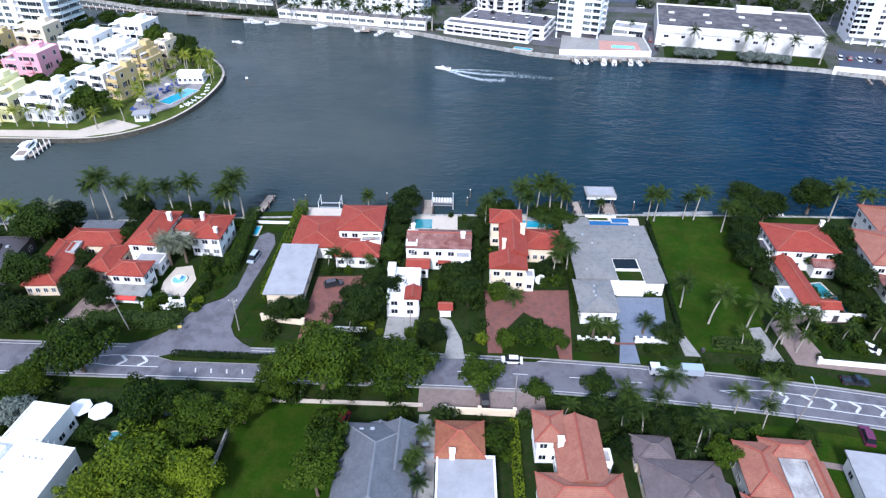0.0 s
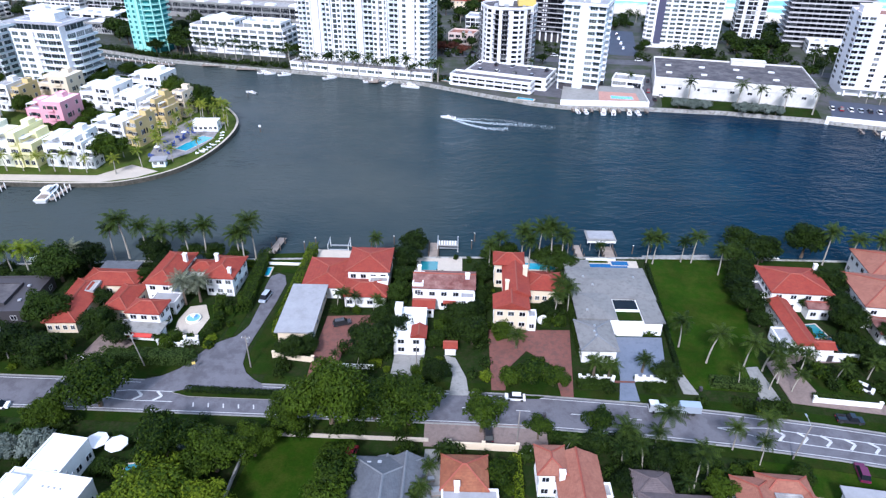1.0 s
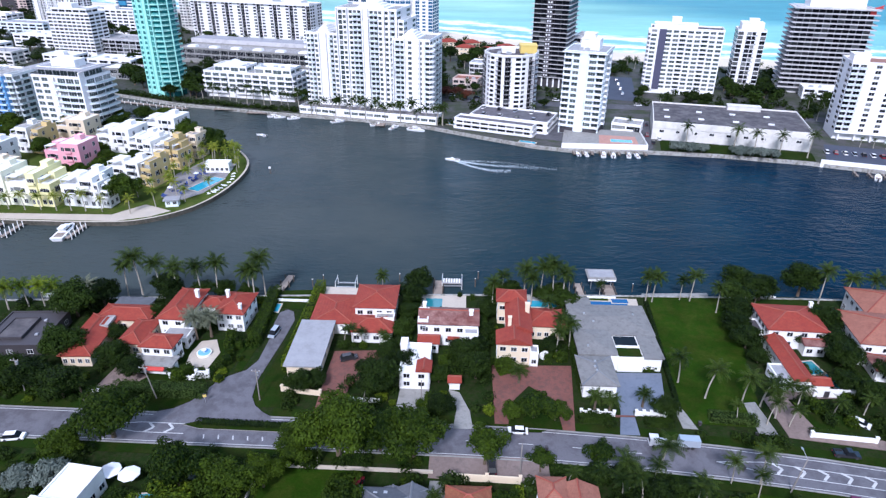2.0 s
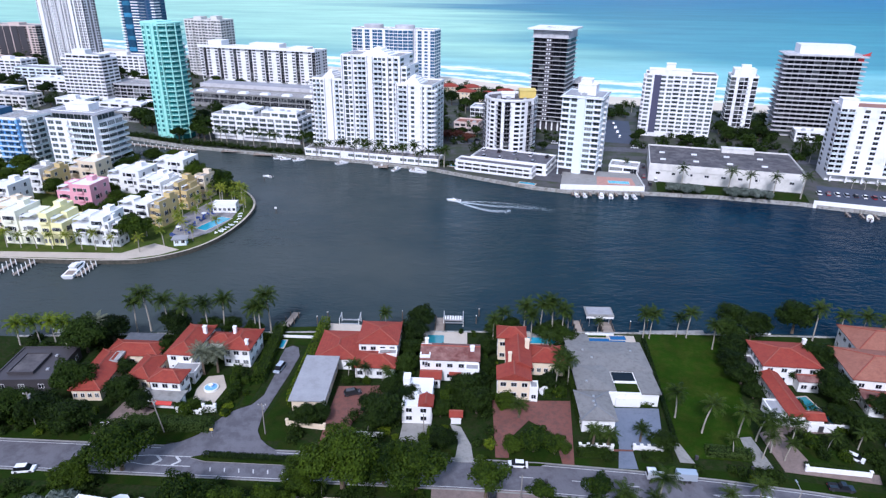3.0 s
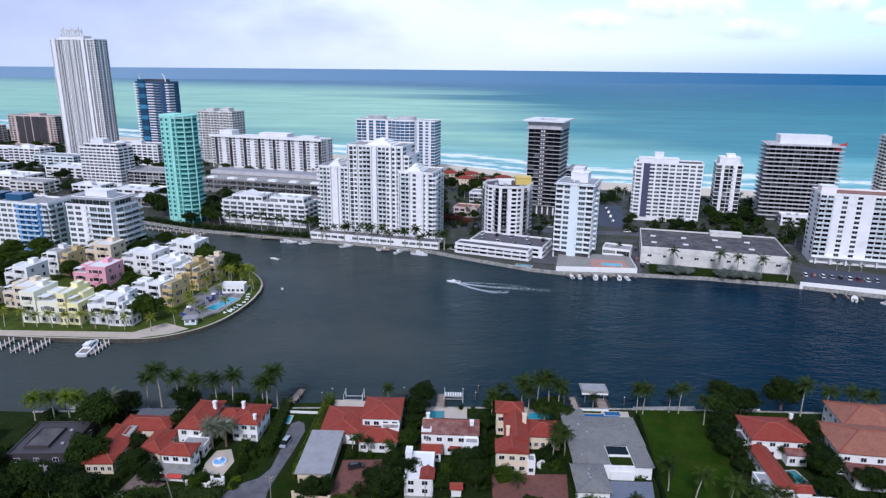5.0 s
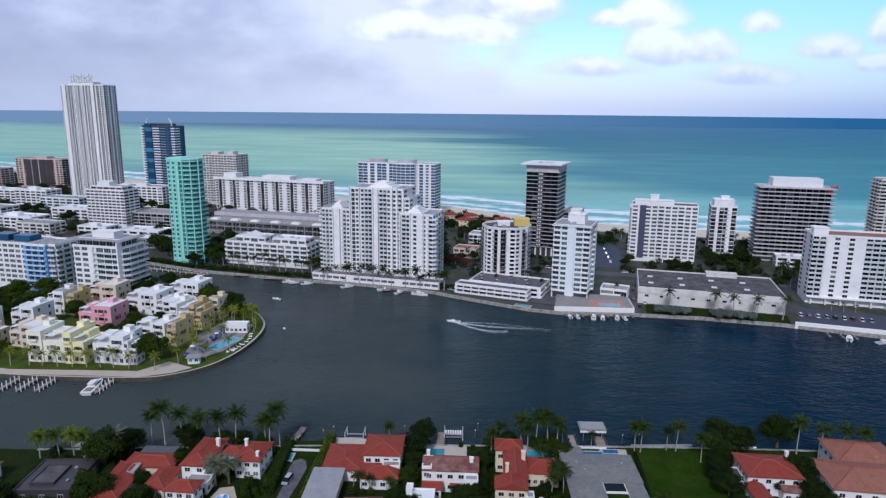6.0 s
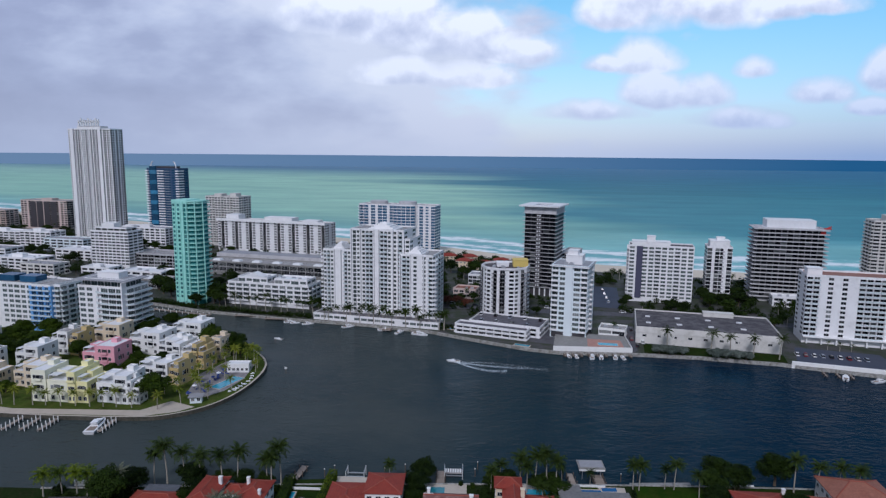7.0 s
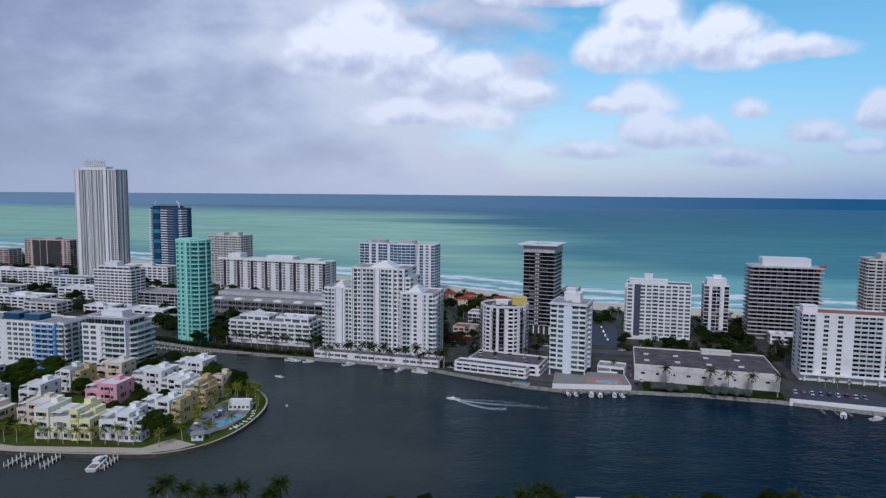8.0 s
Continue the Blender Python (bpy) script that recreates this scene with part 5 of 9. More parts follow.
    part("wall", t.walls, "tower_white", t.ob)
    t.walls = Geo()
    tb = t.block(22, 0, 60.5, 26, 0, 19, 2.98, "|gw|wbb|.|bbw|w|b|", "w.w", left="w.w", base=3)
    part("wall", t.walls, "tower_white", t.ob)
    t.walls = Geo()
    t.block(60.5, 2, 64, 26, 0, 17, 2.98, "w", "w.w", left=".", base=3)
    tc = t.block(59, -4, 82, 22, 0, 14, 2.95, "|bb|w.w|b", "wbbw", left="w", base=3)
    for x, y, z in ((22.2, 0, tb), (29.0, 0, tb), (38.8, 0, tb), (42.4, 0, tb), (52.6, 0, tb), (56.2, 0, tb), (59.3, -4, tc), (66.4, -4, tc), (75.6, -4, tc), (8.4, 2, ta), (13.4, 2, ta)):
        part("pier", Geo().box(x, y - 1.7, 3, x + 0.55, y - 0.02, z + 0.6), "tower_white", t.ob, "white projecting pier")
    for k in range(14):
        z = 3.1 + 2.95 * k
        for cx, cy, r0, a0, a1, n in ((82, -4, 3.2, -100, 10, k < 14), (0, 2, 1.8, -190, -80, k < 14)):
            if n:
                ring = [(cx + r0 * math.cos(radians(a0 + (a1 - a0) * i / 8)), cy + r0 * math.sin(radians(a0 + (a1 - a0) * i / 8))) for i in range(9)]
                part("balcony", Geo().prism([(cx - 0.01 if cx else 0.01, cy + 0.01)] + ring, z, z + 1.05), "tower_white", t.ob, "rounded white corner balcony")
    for x0, x1, y0, z in ((34, 54, 1, tb), (6, 15, 4, ta), (63, 74, -2, tc)):
        w = x1 - x0
        g = Geo()
        for i in range(4):
            e = w * 0.11 * i
            g.box(x0 + e, y0 + i * 0.8, z + i * 1.1 - 0.05, x1 - e, y0 + 15 - i * 0.8, z + i * 1.1 + 1.1)
        c = (x0 + x1) / 2
        p0, p1, zz = c - w * 0.17, c + w * 0.17, z + 4.35
        g.face([(p0, y0 + 3, zz), (p1, y0 + 3, zz), (c, y0 + 6, zz + 1.3)]).face([(p1, y0 + 3, zz), (p1, y0 + 11, zz), (c, y0 + 6, zz + 1.3)]).face([(p1, y0 + 11, zz), (p0, y0 + 11, zz), (c, y0 + 6, zz + 1.3)]).face([(p0, y0 + 11, zz), (p0, y0 + 3, zz), (c, y0 + 6, zz + 1.3)])
        part("crown", g, "tower_white", t.ob, "stepped white roof crown")
    t.done()
    t = Tower("waterside_podium", "white two-storey waterside podium with terraces", "podium", -101, 380, -14.5, "tower_white", cap=18, pane="glass_pale")
    t.block(0, 0, 88, 11, 0, 1, 2.9, "WWWWW.WWWWWW.WWWWW", "w", left="w", roof="deck_stone", base=0.9)
    t.done()
    # tower with two round grey caps
    t = Tower("twin_cap_tower", "white and blue glass tower with two round grey roof caps", "tower", -118, 676, -14, "tower_white", pane="glass_blue", rail="glass", cap=56, balcony_cap=33)
    top = t.block(0, 0, 36, 24, 0, 16, 3.2, "gg|g|gg|", "wbw", left="bwb", base=3)
    t.block(36, 0.5, 68, 24, 0, 16, 3.2, ".", "wbw", left="w", base=3)
    bow = [(37 + 30 * i / 6, -6.0 * math.sin(math.pi * (0.12 + 0.76 * i / 6))) for i in range(7)]
    for (ax, ay), (bx, by) in zip(bow, bow[1:]):
        t.facade(ax, ay, math.degrees(math.atan2(by - ay, bx - ax)), math.hypot(bx - ax, by - ay), 0, 17, 3.2, "g")
    part("bow_roof", Geo().prism([(37, 1)] + bow + [(67, 1)], top, top + 1.1), "tower_white", t.ob, "white bowed roof edge")
    t.block(68, 2, 88, 24, 0, 16, 3.2, "|g|w|g", "ggg", left="w", base=3)
    for c in (20, 54):
        n = 18
        ring = [(c + 10 * math.cos(2 * math.pi * i / n), 11 + 10 * math.sin(2 * math.pi * i / n)) for i in range(n)]
        part("roof_cap", Geo().prism(ring, top, top + 4.2), "tower_grey", t.ob, "round grey roof cap")
    t.done()
    # white polygonal tower with its parking podium
    t = Tower("octagon_tower", "white many-sided tower with dark balcony columns", "tower", 28.5, 392, 0, "tower_white", rail="bars", balcony_m="charcoal", cap=80, balcony_cap=33, panes=1)
    n, r = 10, 16.5
    pts = [(r * math.cos(2 * math.pi * (i + 0.5) / n - math.pi / 2), r * math.sin(2 * math.pi * (i + 0.5) / n - math.pi / 2)) for i in range(n)]
    for i in range(n):
        (ax, ay), (bx, by) = pts[i - 1], pts[i]
        t.facade(ax, ay, math.degrees(math.atan2(by - ay, bx - ax)), math.hypot(bx - ax, by - ay), 3, 12, 2.75, "w|b|" if i % 2 else "b|w")
    part("roof", Geo().prism([(x * 0.98, y * 0.98) for x, y in pts], 35.4, 36.02), "roof_dark", t.ob)
    g = Geo()
    for k, z in ((1.0, 35.6), (1.0, 37.3), (0.96, 37.3), (0.96, 35.6)):
        g.v += [(x * k, y * k, z) for x, y in pts]
    for j in range(4):
        for i in range(n):
            g.f.append((j * n + i, j * n + (i + 1) % n, (j + 1) % 4 * n + (i + 1) % n, (j + 1) % 4 * n + i))
            g.m.append(0)
    part("parapet", g, "tower_white", t.ob)
    part("base", Geo().prism([(x * 0.985, y * 0.985) for x, y in pts], -0.5, 3.02), "tower_white", t.ob)
    t.penthouse(5, -2, 15, 8, 36.02, 4.4, "yellow", "ochre yellow plant room")
    t.penthouse(-6, -2, 2, 8, 36.02, 2.2)
    t.plant(-10, -8, 8, -3, 36.02, 5, 8)
    t.done()
    t = Tower("parking_podium", "white two-level parking podium on the quay", "parking podium", -5, 352.5, -21, "tower_white", cap=28)
    t.block(0, 0, 46, 9, 0, 2, 2.6, "ddddddddd", "dd", left="dd", roof="asphalt", base=0.4)
    t.block(6, 9, 52, 32, 0, 2, 2.9, "d", "dd", left="dd", roof="asphalt", base=0.4)
    t.done()
    # dark tower with an overhanging white roof
    t = Tower("dark_tower", "dark glazed tower with thin white balcony lines and overhanging roof", "tower", 46.8, 469, -21, "charcoal", "charcoal", "glass_dark", "glass", "tower_white", 80, 0)
    top = t.block(1, 1, 25.5, 29, 0, 19, 3.08, "ggggg", "ggggg", left="gggg", base=7)
    for k in range(20):
        z = 7 + k * 3.08
        part("balcony", Geo().box(-0.8, -1.0, z - 0.1, 27.2, 30.6, z + 0.14), "tower_grey", t.ob, "thin pale balcony slab")
        if k < 19:
            part("column_wall", Geo().box(10.2, -0.35, z + 0.18, 14.6, 0.98, z + 2.96), "charcoal", t.ob, "dark window column wall")
            for x in (11.0, 12.8):
                part("window", Geo().box(x, -0.42, z + 0.9, x + 1.1, -0.36, z + 2.1), "frame_white", t.ob, "small white-framed window")
    for i in range(6):
        part("pillar", Geo().box(1 + i * 4.3, 0.2, -0.5, 2 + i * 4.3, 1.0, 7), "tower_white", t.ob, "white podium pillar")
    part("upper_band", Geo().box(0.5, 0.5, top, 26, 29.5, top + 5.4), "tower_grey", t.ob, "grey upper band")
    g = Geo()
    for b in ((-3, -3, 29, 7), (-3, 22, 29, 32), (-3, 7, 7, 22), (20, 7, 29, 22)):
        g.box(b[0], b[1], top + 5.4, b[2], b[3], top + 6.5)
    part("roof_slab", g, "roof_white", t.ob, "white overhanging roof slab with an opening")
    # dark sheet laid in the roof opening stands for its shaded depth
    part("roof_well", Geo().box(7, 7, top + 5.3, 20, 22, top + 5.5), "slate_violet", t.ob, "dark sheet for the shaded depth of the roof well")
    t.done()
    # pale blue tower on the quay
    t = Tower("pale_blue_tower", "pale blue and white waterside tower with a central shaft", "tower", 53.8, 348, -20, "pale_blue", rail="solid", balcony_m="tower_white", cap=76, balcony_cap=33, panes=2, pane="glass_pale")
    top = t.block(0, 0, 22, 24, 0, 13, 3.08, "bw.Wb", "wwbww", left="ww.ww", base=4.5, roof="roof_pale")
    part("shaft", Geo().box(8.8, -1.2, -0.5, 13.0, -0.05, top + 1.0), "pale_blue", t.ob, "smooth pale blue shaft")
    part("cornice", Geo().box(-1.0, -1.4, top - 0.1, 23, 25, top + 0.55, 0, 1), ["tower_white", "roof_pale"], t.ob)
    # charcoal sheets on the solid base paint the shade of open garage bays
    for x0, x1 in ((0.8, 8.2), (13.6, 21.4)):
        part("garage_opening", Geo().box(x0, -0.06, 0.2, x1, 0.0, 3.9), "charcoal", t.ob, "charcoal panel in place of a shaded garage bay")
    part("garage_opening", Geo().box(22.0, 1.5, 0.2, 22.06, 21, 3.9), "charcoal", t.ob, "charcoal panel in place of a shaded garage bay")
    t.penthouse(7, 7, 17, 17, top + 0.55, 5.5, "tower_white")
    t.penthouse(8, 8, 14, 15, top + 6.35, 2.4, "tower_white")
    t.plant(3, 3, 20, 6, top + 0.55, 3, 6)
    t.done()
    # white slab with a violet stripe
    t = Tower("striped_slab", "white apartment slab with a dark slate stripe", "tower", 126.5, 452, -14, "tower_white", rail="solid", cap=70, balcony_cap=30, pane="glass_pale")
    top = t.block(0, 0, 47, 18, 0, 14, 2.85, "w.wwbwwbww", "ww.ww", left="bb", base=3.2, roof="roof_dark")
    part("stripe", Geo().box(5.6, -0.5, 3, 10.2, -0.02, top), "slate_violet", t.ob, "dark slate violet stripe")
    t.penthouse(2, 4, 30, 14, top, 3)
    t.penthouse(13, 5, 19, 12, top + 3, 4)
    t.done()
    # narrow black and white tower
    t = Tower("checker_tower", "narrow white tower with black window bays", "tower", 192.5, 470, -14, "tower_white", "charcoal", "glass_dark", "solid", "tower_white", 72, 36)
    top = t.block(0, 0, 18.5, 18, 0, 12, 3.0, "g|gg|g", "ggg", left="ggg", base=4)
    for k in range(12):
        for x in (5.0, 12.6):
            part("chevron", Geo().prism([(x - 0.9, -0.3), (x + 0.9, -0.3), (x + 0.5, -0.02), (x - 0.5, -0.02)], 4.6 + 3 * k, 6.5 + 3 * k), "tower_white", t.ob, "white facade chevron")
    t.penthouse(2, 2, 16.5, 15, top, 5)
    t.penthouse(7, 5, 13, 11, top + 5, 2.5)
    t.done()
    # concrete frame under construction
    t = Tower("unfinished_tower", "grey concrete tower under construction with open floors", "tower", 224, 459, -14, "tower_grey", "charcoal", "glass_dark", "solid", "tower_grey", 70, 0, panes=1)
    top = t.block(1.5, 1.5, 48, 22, 0, 17, 3.1, "ggggggggggg", "gggg", left="gggg", base=4)
    for k in range(18):
        z = 4 + k * 3.1
        part("floor_slab", Geo().box(-1.2, -1.4, z - 0.22, 50.7, 24.8, z + 0.5), "tower_grey", t.ob, "projecting concrete floor slab")
    part("crown", Geo().box(8, 3, top, 42, 20, top + 7).box(7, 2, top, 43, 21, top + 0.8), "roof_white", t.ob, "white wrapped top storey")
    g = Geo()
    for i in range(5):
        g.bar((47 + i, 2, top + 0.3 + 0.3 * i), (48 + i, 2, top + 1.5 + 0.5 * i), 0.5).bar((47 + i, 2, top + 1.8), (48.4 + i, 2, top + 1.0), 0.4)
    g.box(45, 1, top - 3, 48.5, 3.5, top - 0.6)
    part("hoist", g, "red_paint", t.ob, "red construction hoist")
    t.done()
    # broad slab at the edge of the car park
    t = Tower("broad_slab", "broad white waterside slab with continuous balconies", "tower", 206, 346, -14, "tower_white", rail="glass", cap=90, balcony_cap=49, pane="glass_dark")
    top = t.block(0, 0, 86, 20, 0, 13, 2.85, "bb.w.w.|dddd|dddd|dddd|dd", "www", left="w.w", base=4, roof="roof_rust")
    t.penthouse(1, 4, 9, 12, top, 4)
    t.penthouse(50, 4, 86, 17, top, 7)
    for i in range(10):
        part("pillar", Geo().box(2 + i * 8, -2.2, -0.5, 2.8 + i * 8, -1.4, 4), "tower_white", t.ob)
    part("canopy", Geo().box(0, -3, 4.0, 84, -0.05, 4.5), "tower_white", t.ob)
    t.done()
    t = Tower("edge_tower", "brownish balconied tower near the beach", "tower", 352, 522, -14, "tower_ivory", rail="solid", balcony_m="tower_ivory", cap=37, balcony_cap=22)
    top = t.block(0, 0, 46, 22, 0, 18, 3.0, "bwbwbwbw", "ww", left="bbb", base=3)
    t.penthouse(10, 4, 34, 16, top, 5)
    t.done()
    t = Tower("striped_hotel", "beige hotel block with dark vertical window bands", "hotel", -628, 850, -12, "tower_pink", "charcoal", "glass_dark", "solid", "tower_pink", 90, 20)
    top = t.block(0, 0, 78, 26, 0, 12, 3.1, "ww|gg|gg|gg|gg|ww", "gg|gg", left="wgw", base=3)
    for i in range(4):
        part("glass_front", Geo().box(16.6 + i * 11.6, -0.5, 3, 26.4 + i * 11.6, -0.02, top - 1), "charcoal", t.ob, "dark glazed facade strip")
    t.penthouse(30, 6, 48, 18, top, 3)
    t.done()
    # warehouse
    t = Tower("warehouse", "low cream warehouse with a tarred flat roof", "warehouse", 104, 338.5, -13.5, "tower_ivory", cap=18)
    t.facade(0, 0, 0, 80, 0.0, 1, 9.4, "...................", sill=0.3)
    for a in ((80, 0, 90, 46), (80, 46, 180, 80), (0, 46, 270, 46)):
        t.facade(*a, 0.0, 1, 9.4, "....")
    t.roof(0, 0, 80, 46, 9.4, "roof_dark", 0.8)
    part("wall_panel", Geo().box(-0.2, -0.35, 6.6, 80.2, -0.02, 9.6), "tower_ivory", t.ob, "ivory fascia band")
    for i in range(9):
        part("window", window_geo(2.4, 1.4, 2)[1], ["frame_white", "glass_dark"], t.ob).matrix_basis = pose(5 + i * 8.6, -0.03, 4.2)
    for i in range(8):
        part("skylight", Geo().box(6 + (i % 4) * 18, 12 + (i // 4) * 16, 9.42, 9 + (i % 4) * 18, 13.4 + (i // 4) * 16, 10.1), "roof_white", t.ob, "white skylight")
    for i in range(12):
        part("pilaster", Geo().box(i * 7.1, -0.25, -0.5, i * 7.1 + 0.7, -0.01, 6.6), "tower_ivory", t.ob)
    t.penthouse(42, 40, 60, 45, 9.42, 2.5)
    t.done()


def low_block(x, y, rz, w, d, floors, wall, pattern, roof, label, fh=3.2, extra=0.0):
    t = Tower("low_building", label, "building", x, y, rz, wall, cap=7, balcony_cap=3, rail="solid", balcony_m=wall)
    side = pattern[:3]
    top = t.block(0, 0, w, d, 0, floors, fh, pattern, side, left=side, roof=roof, base=0.6)
    if extra:
        t.penthouse(w * 0.3, d * 0.3, w * 0.55, d * 0.6, top, extra)
    t.plant(w * 0.1, d * 0.2, w * 0.9, d * 0.8, top, 3, int(x * 7 + y))
    t.done()


def build_city():
    low_block(-322, 562, -12, 54, 26, 4, "tower_grey", "gggggggg", "roof_gravel", "low grey glazed block with a flat roof")
    low_block(-590, 720, -12, 60, 20, 4, "tower_white", "wbwbwbw", "roof_white", "low white hotel with balconies", extra=3)
    low_block(-520, 690, -12, 44, 22, 5, "tower_white", "wbwwbw", "roof_white", "low white hotel with balconies", extra=3)
    low_block(-468, 655, -12, 52, 20, 4, "pale_blue", "wwbwbw", "roof_pale", "pale blue low hotel with small balconies")
    low_block(-440, 735, -12, 70, 22, 5, "tower_white", "gggwggg", "roof_white", "low white beach hotel with glazed front", extra=4)
    low_block(-395, 690, -12, 55, 20, 7, "tower_white", "wwwwwwww", "roof_pale", "white mid-rise block with rows of windows", extra=3)
    low_block(-348, 738, -14, 20, 16, 9, "tower_white", "wgw", "roof_white", "white and blue mid-rise block near the beach")
    low_block(-330, 690, -14, 22, 14, 4, "sky_blue", "ggg", "roof_pale", "low bright blue block with glazed front")
    low_block(-420, 600, -12, 44, 24, 3, "tower_white", "wwwww", "roof_white", "low white block with a flat roof")
    low_block(-272, 470, -12, 30, 18, 2, "concrete", "gggg", "roof_white", "low building with a pale flat roof")
    low_block(-300, 505, -12, 40, 20, 2, "tower_white", "wwww", "roof_white", "low white building with a flat roof")
    low_block(-112, 560, -14, 50, 24, 3, "tower_white", "wwwwww", "roof_pale", "low white block behind the towers")
    low_block(4, 494, -14, 22, 16, 3, "tower_white", "gggggg", "roof_pale", "curved low white and blue block")
    low_block(-8, 452, -16, 18, 14, 2, "tower_pink", "wwww", "tile_salmon", "low pink building with a tiled roof")
    low_block(82, 500, -21, 12, 30, 9, "tower_grey", "gg", "roof_gravel", "grey glazed block behind the towers")
    low_block(150, 512, -14, 40, 14, 2, "tower_white", "wwwww", "roof_pale", "low white beach building with a flat roof")
    low_block(232, 440, -14, 34, 12, 2, "tower_white", "wwww", "roof_white", "low white shed with a flat roof")
    low_block(300, 430, -14, 60, 20, 3, "tower_ivory", "wwwwww", "roof_gravel", "low ivory block with a gravel roof")
    low_block(84, 349.5, -20, 16, 12, 1, "stucco_white", "gg", "roof_gravel", "flat-roofed white pool building beside the tower", fh=4.5)
    low_block(-300, 250, -6, 60, 18, 4, "stucco_cream", "wWwWwWw", "roof_pale", "cream town house row with roof terraces", extra=3)
    low_block(-330, 290, -8, 70, 20, 4, "stucco_white", "wWwWwWw", "roof_white", "white town house row with roof terraces", extra=3)
    low_block(-700, 800, -12, 60, 22, 5, "tower_white", "wbwbwbw", "roof_white", "low white hotel at the beach", extra=3)
    low_block(-680, 745, -12, 70, 20, 4, "tower_ivory", "wwwwwww", "roof_pale", "low ivory apartment row")
    low_block(-715, 880, -12, 50, 22, 7, "tower_pink", "bwbwb", "roof_gravel", "pinkish mid-rise hotel near the beach")
    low_block(-446, 548, -12, 48, 22, 3, "tower_white", "wbwwbw", "roof_white", "low white apartment house with balconies", extra=3)
    low_block(-398, 516, -12, 36, 18, 3, "tower_ivory", "wwbww", "roof_pale", "low ivory apartment house with a pale roof")
    low_block(-520, 606, -12, 52, 22, 3, "tower_white", "wwbwww", "roof_pale", "low white hotel with a pale roof", extra=3)
    low_block(-505, 552, -12, 40, 18, 2, "pale_blue", "wwwww", "roof_white", "low pale blue building with a white roof")
    low_block(-345, 520, -12, 30, 16, 2, "tower_white", "wwww", "roof_white", "low white building with a flat roof", extra=2.5)
    # villas with red roofs near the beach
    for i, (x, y) in enumerate(((-8, 588), (12, 575), (30, 590), (-22, 615), (0, 610))):
        villa(x, y, -18 + 9 * i, 15, 11, 6.5, "stucco_cream", "tile_red", "beach villa with a red tiled roof", windows=4)

# ---------------------------------------------------------------- houses
def eaves(g, x0, y0, x1, y1, z, t, m):
    """Fascia boards and soffit under a roof's edge."""
    c = [(x0, y0), (x1, y0), (x1, y1), (x0, y1)]
    for (ax, ay), (bx, by) in zip(c, c[1:] + c[:1]):
        g.face([(ax, ay, z - t), (bx, by, z - t), (bx, by, z), (ax, ay, z)], m)
    g.face([(x, y, z - t) for x, y in reversed(c)], m)


def hip(g, x0, y0, x1, y1, z, h, over=0.6, m=0):
    """A hipped roof with a fascia over a rectangle."""
    x0, y0, x1, y1 = x0 - over, y0 - over, x1 + over, y1 + over
    w, d = x1 - x0, y1 - y0
    if w >= d:
        r0, r1 = (x0 + d / 2, (y0 + y1) / 2, z + h), (x1 - d / 2, (y0 + y1) / 2, z + h)
        quads = [[(x0, y0, z), (x1, y0, z), r1, r0], [(x1, y1, z), (x0, y1, z), r0, r1]]
        tris = [[(x1, y0, z), (x1, y1, z), r1], [(x0, y1, z), (x0, y0, z), r0]]
    else:
        r0, r1 = ((x0 + x1) / 2, y0 + w / 2, z + h), ((x0 + x1) / 2, y1 - w / 2, z + h)
        quads = [[(x1, y0, z), (x1, y1, z), r1, r0], [(x0, y1, z), (x0, y0, z), r0, r1]]
        tris = [[(x0, y0, z), (x1, y0, z), r0], [(x1, y1, z), (x0, y1, z), r1]]
    for q in quads + tris:
        g.face(q, m)
    eaves(g, x0, y0, x1, y1, z, 0.25, m)
    return [r0, r1], [(x0, y0, z), (x1, y0, z), (x1, y1, z), (x0, y1, z)]


def gable(g, x0, y0, x1, y1, z, h, along="x", over=0.5, m=0):
    x0, y0, x1, y1 = x0 - over, y0 - over, x1 + over, y1 + over
    t = 0.22
    if along == "x":
        yc = (y0 + y1) / 2
        a, b = (x0, yc, z + h), (x1, yc, z + h)
        g.face([(x0, y0, z), (x1, y0, z), b, a], m).face([(x1, y1, z), (x0, y1, z), a, b], m)
        g.face([(x1, y0, z), (x1, y1, z), b], m).face([(x0, y1, z), (x0, y0, z), a], m)
    else:
        xc = (x0 + x1) / 2
        a, b = (xc, y0, z + h), (xc, y1, z + h)
        g.face([(x1, y0, z), (x1, y1, z), b, a], m).face([(x0, y1, z), (x0, y0, z), a, b], m)
        g.face([(x0, y0, z), (x1, y0, z), a], m).face([(x1, y1, z), (x0, y1, z), b], m)
    eaves(g, x0, y0, x1, y1, z, t, m)
    return [a, b], []


def ridge_caps(parent, ends, corners, mat):
    g = Geo()
    a, b = ends
    g.bar((a[0], a[1], a[2] + 0.03), (b[0], b[1], b[2] + 0.03), 0.32)
    for c in corners:
        e = min(ends, key=lambda p: (p[0] - c[0]) ** 2 + (p[1] - c[1]) ** 2)
        g.bar((c[0], c[1], c[2] + 0.03), (e[0], e[1], e[2] + 0.03), 0.28)
    part("ridge", g, mat, parent)


HOUSE_WINDOWS = {}
HOUSES = []      # ground that houses take up


